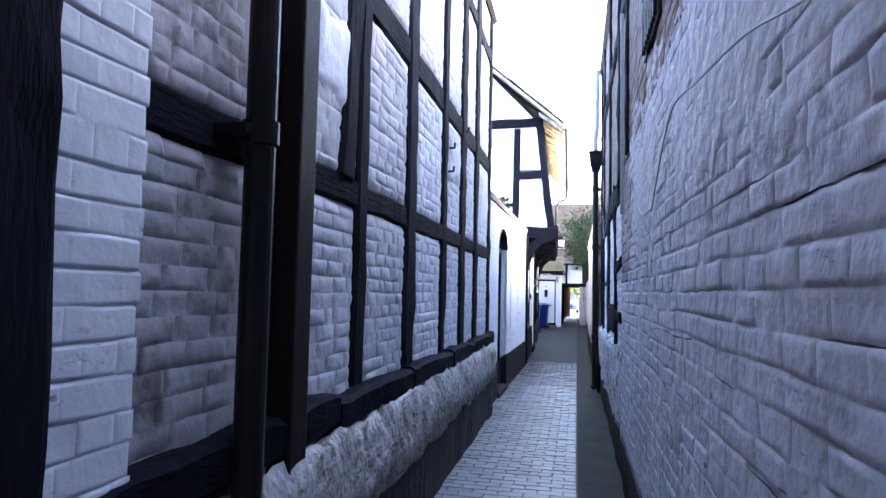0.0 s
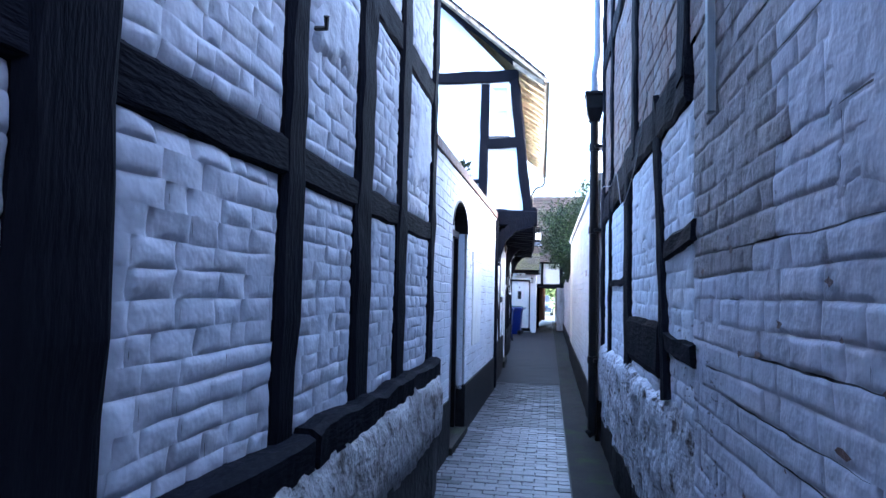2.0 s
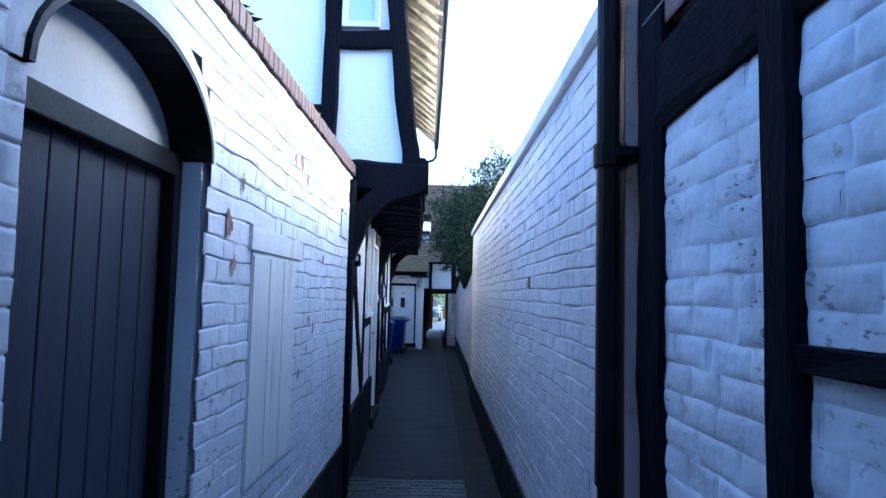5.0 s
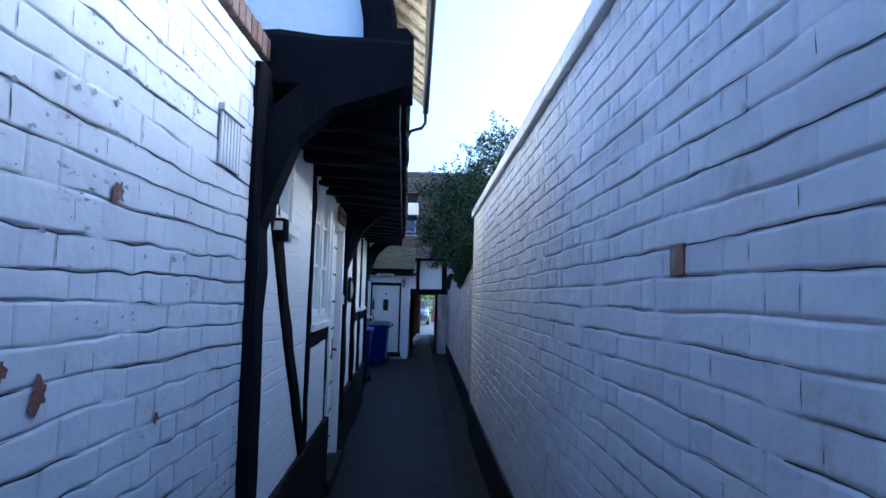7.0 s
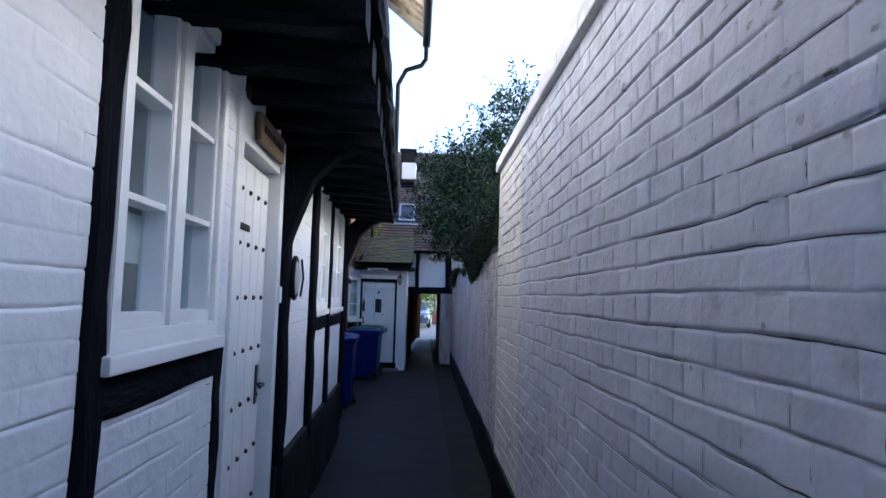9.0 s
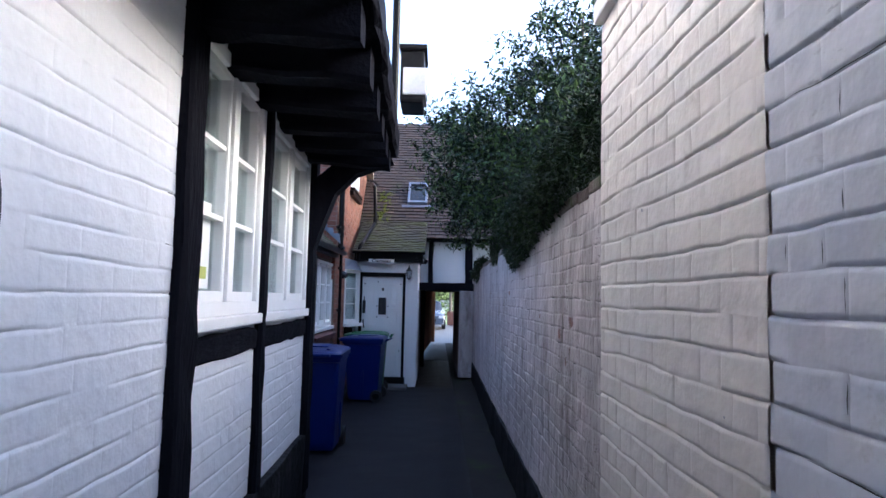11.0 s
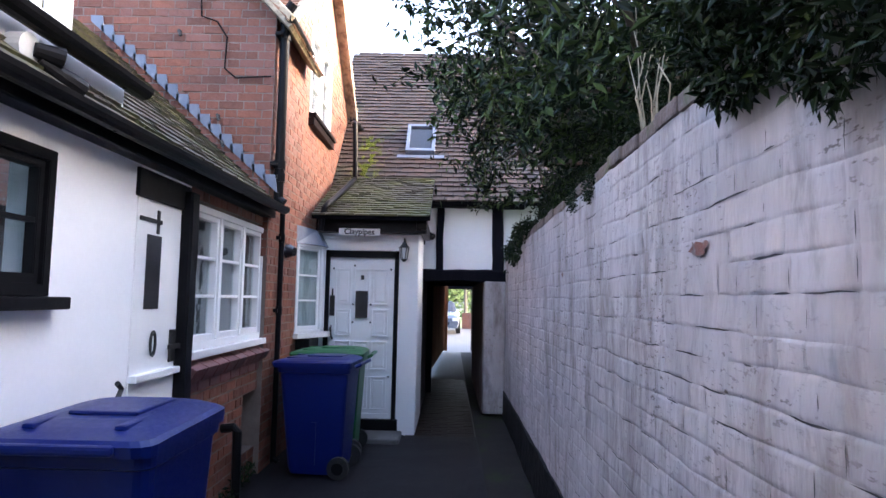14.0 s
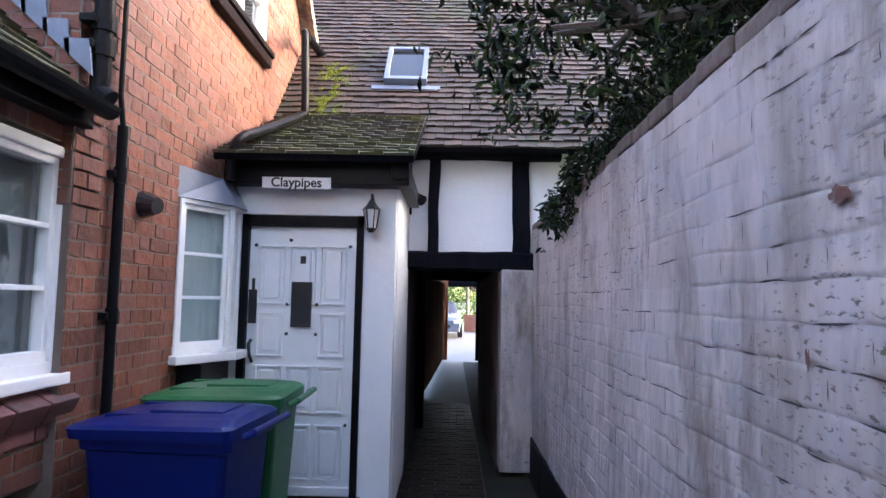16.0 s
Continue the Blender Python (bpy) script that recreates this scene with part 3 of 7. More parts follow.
def joint_cracks(face, parent, v0, v1, course, u0, u1, seed, wander, count, material, w=0.0028, n=0.0135, spare=None, short=False):
    """Thin dark lines where the paint has cracked along the bed joints."""
    rng = random.Random(seed + 5)
    rows = max(1, int(round((v1 - v0) / course)))
    course = (v1 - v0) / rows
    vs, fs = [], []
    for _ in range(count):
        r, a = rng.randrange(1, rows), rng.uniform(u0, u1)
        length = rng.uniform(0.12, 0.4) if rng.random() < 0.6 else rng.uniform(0.4, 1.1)
        if short:
            length = rng.uniform(0.04, 0.22)
        b = min(u1, a + length)
        if spare and spare(a, b, v0 + r * course):
            continue
        k = max(3, int((b - a) / 0.03))
        off = len(vs)
        for i in range(k + 1):
            u = a + (b - a) * i / k
            v = v0 + r * course + bed_line(u, r, seed, wander) + 0.003 * noise.noise(Vector((u * 14, r, seed)))
            h = w * (0.15 + 0.85 * min(1.0, 4 * min(i, k - i) / k)) * (0.55 + 0.9 * abs(noise.noise(Vector((u * 9, r * 3, seed)))))
            vs += [tuple(face.at(u, v - h, n)), tuple(face.at(u, v + h, n))]
        fs += [(off + 2 * i, off + 2 * i + 2, off + 2 * i + 3, off + 2 * i + 1) for i in range(k)]
    part_raw("joint_cracks", vs, fs, material, parent, "dark hairline cracks along the joints", False, "stuff")


def full(a, b):
    return lambda v: [(a, b)]


def holed(a, b, holes):
    """holes: (u0, u1, v0, v1) rectangles left out of the stretch a to b."""
    def f(v):
        cuts = sorted((h[0], h[1]) for h in holes if h[2] < v < h[3])
        out, x = [], a
        for c0, c1 in cuts:
            if c0 > x:
                out.append((x, c0))
            x = max(x, c1)
        if x < b:
            out.append((x, b))
        return out
    return f


def ring_frame(u0, u1, v0, v1, ws, n0, n1, m):
    """A rectangular frame in one piece; ws: how wide its left, right, bottom and top are."""
    l, r, b, t = ws
    bm = bmesh.new()
    O = [(u0, v0), (u1, v0), (u1, v1), (u0, v1)]
    I = [(u0 + l, v0 + b), (u1 - r, v0 + b), (u1 - r, v1 - t), (u0 + l, v1 - t)]
    of, inf, ob_, ib = ([bm.verts.new((x, y, n)) for x, y in P] for P, n in ((O, n1), (I, n1), (O, n0), (I, n0)))
    for k in range(4):
        j = (k + 1) % 4
        bm.faces.new((of[k], of[j], inf[j], inf[k]))
        bm.faces.new((ob_[j], ob_[k], ib[k], ib[j]))
        bm.faces.new((of[j], of[k], ob_[k], ob_[j]))
        bm.faces.new((inf[k], inf[j], ib[j], ib[k]))
    bmesh.ops.bevel(bm, geom=[e for e in bm.edges if all(abs(v.co.z - n1) < 1e-6 for v in e.verts) and len({round(v.co.x, 5) for v in e.verts} | {0}) and (abs(e.verts[0].co.x - e.verts[1].co.x) < 1e-6 or abs(e.verts[0].co.y - e.verts[1].co.y) < 1e-6)],
                    offset=0.004, segments=2, affect="EDGES")
    bmesh.ops.transform(bm, matrix=m, verts=bm.verts)
    return bm


def window(face, parent, u0, u1, v0, v1, cols, rows, frame_mat=None, sill=True, back=CURTAIN, depth=0.07, fw=0.05, bar=0.022, mull=0.05, group=1, proud=0.015, label="", sill_mat=None, name="window", reach=0.075):
    """A casement window on a face: outer frame, lights of panes with glazing bars, a sill, and what hangs behind it. cols counts lights, group the panes across each."""
    fm = frame_mat or PAINT_WHITE
    M = face.m()
    bm = ring_frame(u0, u1, v0, v1, (fw, fw, fw, fw), -depth, proud, M)
    w = part(name, bm, fm, parent, label)
    inner = (u1 - u0 - 2 * fw - (cols - 1) * mull) / cols
    for c in range(cols):
        a = u0 + fw + c * (inner + mull)
        if c:
            part("mullion", box(a - mull, a, v0 + fw, v1 - fw, -depth, proud - 0.004, 0.004, M), fm, w)
        st = 0.035
        bm = ring_frame(a, a + inner, v0 + fw, v1 - fw, (st, st, st * 1.3, st), -depth + 0.015, proud - 0.02, M)
        part("casement", bm, fm, w)
        p0, p1, q0, q1 = a + st, a + inner - st, v0 + fw + st * 1.3, v1 - fw - st
        for r in range(1, rows):
            v = q0 + (q1 - q0) * r / rows
            part("glazing_bar", box(p0, p1, v - bar / 2, v + bar / 2, -depth + 0.02, proud - 0.026, 0.003, M), fm, w)
        for g in range(1, group):
            u = p0 + (p1 - p0) * g / group
            part("glazing_bar", box(u - bar / 2, u + bar / 2, q0, q1, -depth + 0.021, proud - 0.027, 0.003, M), fm, w)
        for r in range(rows):
            for g in range(group):
                e = 0.004
                pane = part("pane", box(p0 + (p1 - p0) * g / group - e, p0 + (p1 - p0) * (g + 1) / group + e, q0 + (q1 - q0) * r / rows - e, q0 + (q1 - q0) * (r + 1) / rows + e,
                                        -depth + 0.024, -depth + 0.027, 0, M), GLASS, w)
                pane.visible_shadow = False
    if sill:
        part("sill", box(u0 - 0.04, u1 + 0.04, v0 - 0.055, v0 - 0.001, -depth + 0.01, proud + reach, 0.008, M), sill_mat or fm, w)
    if back is not None:
        bm = bmesh.new()
        n = 24
        cols_v = []
        for i in range(n + 1):
            u = u0 + (u1 - u0) * i / n
            nn = -depth - 0.025 + (0.016 * math.sin(i * 2.1) if back is CURTAIN else 0)
            cols_v.append((bm.verts.new(face.at(u, v0, nn)), bm.verts.new(face.at(u, v1, nn))))
        for p, q in zip(cols_v, cols_v[1:]):
            bm.faces.new((p[0], q[0], q[1], p[1]))
        part("curtain" if back is CURTAIN else "blind" if back is BLIND else "dark_recess", bm, back, w)
    return w


def lit_text(name, text, size, m, material, parent, label=""):
    cu = bpy.data.curves.new(name, "FONT")
    cu.offset = 0.0018
    cu.body, cu.size, cu.extrude, cu.align_x, cu.align_y = text, size, 0.0015, "CENTER", "CENTER"
    tmp = bpy.data.objects.new(name, cu)
    me = bpy.data.meshes.new_from_object(tmp)
    bpy.data.objects.remove(tmp)
    me.transform(m)
    me.materials.clear()
    me.materials.append(material)
    ob = hang(new(name, me), parent)
    if label:
        ob["label"] = label
    return ob


def ground_z(y):
    return 0.0 if y < 10 else 0.003 * (y - 10) if y < 31 else 0.063


# ---- ground ----
def sheet(name, x0, x1, y0, y1, dz, material, label, category, nx=4, ny=40, bumpy=0.0):
    vs, fs = [], []
    for j in range(ny + 1):
        y = y0 + (y1 - y0) * j / ny
        for i in range(nx + 1):
            x = x0 + (x1 - x0) * i / nx
            vs.append((x, y, ground_z(y) + dz + bumpy * noise.noise(Vector((x * 3, y * 3, 0)))))
    for j in range(ny):
        for i in range(nx):
            a = j * (nx + 1) + i
            fs.append((a, a + 1, a + nx + 2, a + nx + 1))
    ob = part_raw(name, vs, fs, material, None)
    return tagged(ob, label, category, "", "structure")


ground = sheet("ground", -400, 400, -400, 420, -0.06, ASPHALT, "dark asphalt ground reaching to the horizon", "ground", 40, 164)
paving = sheet("pavement", -1.6, 0.02, -4.0, 41.3, -0.012, GROUT, "grey brick paving of the narrow alley", "pavement", 4, 120)
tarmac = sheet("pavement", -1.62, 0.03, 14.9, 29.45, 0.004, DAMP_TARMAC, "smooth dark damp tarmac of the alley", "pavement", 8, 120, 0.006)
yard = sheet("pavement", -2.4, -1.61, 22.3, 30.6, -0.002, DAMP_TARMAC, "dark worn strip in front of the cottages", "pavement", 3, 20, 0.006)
channel = sheet("drain_channel", 0.02, 0.5, -4.0, 41.3, -0.004, GUTTER_STONE, "dark mossy concrete drain strip beside the wall", "pavement", 3, 130, 0.008)


def lay_pavers():
    rng = random.Random(4)
    pl, pw, rows = 0.205, 0.104, int(35.3 / 0.104)
    light, middle, dim, dark, singles = ([], []), ([], []), ([], []), ([], []), []
    shared = []
    for k in range(8):
        g = []
        for x, y, z in ((0.003, 0.003, -0.012), (pl - 0.003, 0.003, -0.012), (pl - 0.003, pw - 0.003, -0.012), (0.003, pw - 0.003, -0.012),
                        (0.009, 0.009, 0.0), (pl - 0.009, 0.009, 0.0), (pl - 0.009, pw - 0.009, 0.0), (0.009, pw - 0.009, 0.0)):
            g.append((x + rng.uniform(-1, 1) * 0.0015, y + rng.uniform(-1, 1) * 0.0015, z + rng.uniform(-1, 1) * 0.0015))
        shared.append(g)
    fs = [(4, 5, 6, 7), (0, 1, 5, 4), (1, 2, 6, 5), (2, 3, 7, 6), (3, 0, 4, 7)]
    meshes = []
    for g in shared:
        me = bpy.data.meshes.new("paver")
        me.from_pydata(g, [], fs)
        me.materials.append(PAVER)
        meshes.append(me)
    # from y 7.5 on, more and more bricks take the darker colours
    for r in range(rows):
        y = -0.5 + r * pw
        if 14.9 < y < 29.4:
            continue
        x = 0.01 - pl - (r % 2) * pl / 2
        if r % 2:
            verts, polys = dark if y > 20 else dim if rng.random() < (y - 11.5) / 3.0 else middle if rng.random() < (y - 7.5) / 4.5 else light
            off = len(verts)
            verts += [(0.01 - pl / 2 + a / 2, y + b, ground_z(y) + c) for a, b, c in shared[rng.randrange(8)]]
            polys += [tuple(off + i for i in f) for f in fs]
        while x > -1.62:
            dz = rng.uniform(-0.003, 0.003)
            z = ground_z(y) + dz
            if 5.0 < y < 11.0 and x > -0.95 and len(singles) < 290:
                ob = new("paver", meshes[rng.randrange(8)])
                hang(ob, paving)
                ob.matrix_basis = Matrix.Translation((x, y, z))
                singles.append(ob)
            else:
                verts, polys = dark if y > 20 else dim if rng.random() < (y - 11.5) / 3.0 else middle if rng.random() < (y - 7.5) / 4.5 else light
                off = len(verts)
                verts += [(x + a, y + b, z + c) for a, b, c in shared[rng.randrange(8)]]
                polys += [tuple(off + i for i in f) for f in fs]
            x -= pl
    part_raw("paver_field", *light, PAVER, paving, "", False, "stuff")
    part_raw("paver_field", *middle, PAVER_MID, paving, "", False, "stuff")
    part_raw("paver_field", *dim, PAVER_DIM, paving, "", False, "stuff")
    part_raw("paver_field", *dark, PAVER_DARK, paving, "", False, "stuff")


# ---- timber-framed house on the west side, up to y 8.75 ----
WX = -1.2
west = thing("timber_framed_house", (-1.5, 4, 0), "old black and white timber-framed house with painted brick infill", "house")
WF = Face((WX, -4.0), (WX, 8.75))          # u = y + 4


def wu(y):
    return y + 4.0


POSTS = [(0.80, 1.08), (2.28, 2.53), (3.31, 3.48), (4.35, 4.63), (5.55, 5.75), (6.48, 6.78), (7.40, 7.67), (8.55, 8.75)]
RAILS = [(2.03, 2.19), (3.20, 3.42), (4.75, 4.95)]


def build_west():
    body = bmesh.new()
    add_box(body, -5.0, WX - 0.035, -1.2, 8.74, 0.0, 5.5)
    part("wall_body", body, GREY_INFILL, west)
    edges = [(-1.2, -1.0), (-0.3, -0.1)] + POSTS
    levels = [(0.98, 1.02)] + RAILS + [(5.4, 5.5)]
    seed = 10
    for (a0, a1), (b0, b1) in zip(edges, edges[1:]):
        for (r0, r1), (s0, s1) in zip(levels, levels[1:]):
            seed += 1
            y0, y1 = a1 - 0.004, b0 + 0.004
            if y1 < -0.3 or r1 > 5:
                near = None
            else:
                near = (wu(y0) + 0.03, wu(y1) - 0.03, 0, 2.2)
            # panels near the entry get greyer copies: entry shade put into the paint
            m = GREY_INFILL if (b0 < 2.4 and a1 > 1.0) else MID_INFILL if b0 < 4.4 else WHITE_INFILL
            low = r1 - 0.02 if r1 > 1.1 else 0.95
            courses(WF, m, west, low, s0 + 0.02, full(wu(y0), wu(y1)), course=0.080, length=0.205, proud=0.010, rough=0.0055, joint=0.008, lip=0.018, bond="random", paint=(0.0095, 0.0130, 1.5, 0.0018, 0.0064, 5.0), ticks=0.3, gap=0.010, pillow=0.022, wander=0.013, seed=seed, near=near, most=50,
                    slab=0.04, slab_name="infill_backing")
    for i, (a, b) in enumerate(edges):
        lean = 0.05 * math.sin(i * 2.3)
        part("post", beam((WX - 0.05, (a + b) / 2, 0.95), (WX - 0.05, (a + b) / 2 + lean * 0.5, 5.45), b - a, 0.15, (1, 0, 0), seed=i), TIMBER, west)
    for i, (r0, r1) in enumerate(RAILS):
        for (a0, a1), (b0, b1) in zip(edges, edges[1:]):
            part("rail", beam((WX - 0.055, a1 - 0.03, (r0 + r1) / 2), (WX - 0.055, b0 + 0.03, (r0 + r1) / 2 + 0.01), r1 - r0, 0.14, (1, 0, 0), seed=i * 9 + a1), TIMBER_H, west)
    part("stud", beam((WX - 0.05, 3.12, 2.18), (WX - 0.05, 3.20, 3.22), 0.2, 0.17, (1, 0, 0), seed=31), TIMBER, west)
    # sill beams with worn ends, then the rubble plinth and its black foot
    for a, b, z, seed in ((-1.2, 1.2, 1.0, 1), (1.2, 2.9, 1.03, 2), (2.92, 4.3, 0.99, 3), (4.32, 5.75, 0.985, 4), (5.78, 8.7, 0.975, 5)):
        part("sill_beam", beam((WX - 0.02, a, z), (WX - 0.02, b, z - 0.01), 0.16, 0.26, (1, 0, 0), rough=0.014, seg=0.07, seed=seed), TIMBER_H, west)
    bm = bmesh.new()
    ny, prof = 260, [(-1.10, 0.93), (-1.075, 0.90), (-1.06, 0.80), (-1.05, 0.62), (-1.05, 0.47), (-1.25, 0.47)]
    rows = []
    for j in range(ny + 1):
        y = -1.2 + 9.82 * j / ny
        rows.append([bm.verts.new((x + 0.030 * noise.noise(Vector((k * 1.3, y * 3.2, 2))) + 0.022 * noise.noise(Vector((k * 2.3, y * 9.0, 4))), y, z + 0.045 * noise.noise(Vector((k * 0.7, y * 2.3, 7))) + 0.02 * noise.noise(Vector((k * 1.9, y * 8.0, 3))))) for k, (x, z) in enumerate(prof)])
    for p, q in zip(rows, rows[1:]):
        for k in range(len(prof) - 1):
            bm.faces.new((p[k], q[k], q[k + 1], p[k + 1]))
    bm.faces.new(rows[-1])
    part("plinth", bm, STONE, west, "rough rubble stone plinth with white splashes", True)
    bm = bmesh.new()
    add_box(bm, -1.3, -1.07, -1.2, 8.6, -0.1, 0.5)
    bmesh.ops.subdivide_edges(bm, edges=[e for e in bm.edges if abs(e.verts[0].co.y - e.verts[1].co.y) > 1], cuts=80)
    for v in bm.verts:
        v.co.x += 0.03 * noise.noise(Vector((v.co.y * 2.5, v.co.z * 3, 1)))
    part("plinth_foot", bm, BLACK_BASE, west, "black painted foot of the wall")
    for y0, y1, z0, z1, sd in ((7.72, 8.56, 2.32, 3.16, 1), (5.80, 6.44, 2.62, 3.1, 2), (2.6, 3.2, 2.5, 3.0, 3), (0.0, 0.4, 1.2, 1.6, 4)):
        plaster(WF, west, wu(y0), wu(y1), z0, z1, 0.026, WHITE_INFILL, sd, label="smooth trowelled plaster over the brick")
    # roof far above
    WR = Face((WX + 0.06, -1.3), (WX + 0.06, 8.85), up=(-0.7, 0, 0.7), z=5.45)
    part("roof", box(0, WR.len, 0, 3.0, -0.06, 0.02, 0.01, WR.m()), TILE, west)
    for y, z in ((5.85, 2.95), (5.82, 2.72), (6.62, 3.3)):
        part("iron_bracket", tube([(WX, y, z), (WX + 0.06, y, z), (WX + 0.07, y - 0.03, z + 0.04)], 0.012, 6), IRON, west)


build_west()

# unseen room and side walls added to shade the first metres of the alley
entry = thing("entry_shade_house", (0, -1.5, 2.6), "unseen brick room added over the alley's start to shade it", "house")
part("room", box(-2.5, 2.5, -3.2, 0.45, 2.62, 5.4), RED_BRICK, entry)
part("side_wall", box(-2.5, -1.25, -3.2, -1.2, 0.0, 2.62), RED_BRICK, entry)
part("side_wall", box(0.5, 2.5, -3.2, -1.2, 0.0, 2.62), RED_BRICK, entry)

# white painted bay near the walk's start
bay = thing("brick_pier", (-1.2, 1.2, 0), "smooth white painted brick pier beside the timber frame", "pier")
BF = Face((-1.12, 0.45), (-1.12, 1.46))
courses(BF, WHITE_WALL, bay, 0.0, 5.4, full(0.0, 1.01), seed=77, paint=(0.010, 0.004, 0.75, 0.002, 0.002, 3.0), gap=0.012, wander=0.014, slab=0.07, slab_mat=WHITE_WALL)
part("post", beam((-1.12, 1.03, 0.0), (-1.12, 1.03, 5.4), 0.2, 0.14, (1, 0, 0), seed=3), TIMBER, bay)


def downpipe(x, y, z0, z1, r, material, label, hopper=False, clips=(), wall=1, at_back=0.06, shoe=True):
    dp = thing("drainpipe", (x, y, z0), label, "drainpipe", "drainpipes")
    part("pipe", tube([(x, y, z0 + 0.02), (x, y, z1)], r, 16), material, dp, smooth=False)
    for z in clips:
        part("collar", tube([(x, y, z - 0.04), (x, y, z + 0.04)], r * 1.22, 16), material, dp)
        part("bracket", box(min(x, x + wall * at_back), max(x, x + wall * at_back), y - r * 1.9, y + r * 1.9, z - 0.018, z + 0.018, 0.004), material, dp)
    if hopper:
        bm = bmesh.new()
        for k, (zz, w) in enumerate(((z1 - 0.02, r * 1.2), (z1 + 0.12, r * 1.9), (z1 + 0.26, r * 2.0), (z1 + 0.28, r * 2.3), (z1 + 0.31, r * 2.3))):
            ring = [bm.verts.new((x + a * w, y + b * w, zz)) for a, b in ((-1, -1), (1, -1), (1, 1), (-1, 1))]
            if k:
                for j in range(4):
                    bm.faces.new((prev[j], prev[(j + 1) % 4], ring[(j + 1) % 4], ring[j]))
            prev = ring
        part("hopper", bm, material, dp)
    if shoe:
        part("shoe", tube([(x, y, z0 + 0.12), (x, y, z0 + 0.06), (x - wall * 0.05, y, z0 + 0.02)], r * 1.05, 14), material, dp)
    return dp


downpipe(-1.06, 1.97, 0.0, 5.45, 0.052, BLACK_PAINT, "thick black cast iron drainpipe on the timber-framed wall", clips=(2.12, 4.0, 0.6), wall=-1, at_back=0.12)
rail = thing("boxed_pipe", (-1.12, 2.4, 0), "brown-black square boxed pipe against the timber wall", "pipe casing")
part("casing", box(-1.17, -1.07, 2.31, 2.47, 0.86, 5.4, 0.012), BROWN_PAINT, rail)

# ---- white garden wall with arched doorway, y 8.72 to 14.2 ----
gw = thing("garden_wall", (-1.2, 11, 0), "white painted brick wall with black base and brick coping", "wall")
GF = Face((-1.2, 8.70), (-1.10, 14.25))
D0, D1, SPRING, RISE = GF.along(-1.19, 9.72), GF.along(-1.18, 10.72), 2.30, 0.30


def arch(v):
    if v < SPRING:
        return [(0, D0), (D1, GF.len)]
    if v < SPRING + RISE + 0.05:
        c, h = (D0 + D1) / 2, (D1 - D0) / 2
        w = (h + 0.05) * math.sqrt(max(0, 1 - ((v - SPRING - 0.04) / (RISE + 0.05)) ** 2)) if v > SPRING + 0.04 else h + 0.05
        return [(0, c - w), (c + w, GF.len)]
    return [(0, GF.len)]


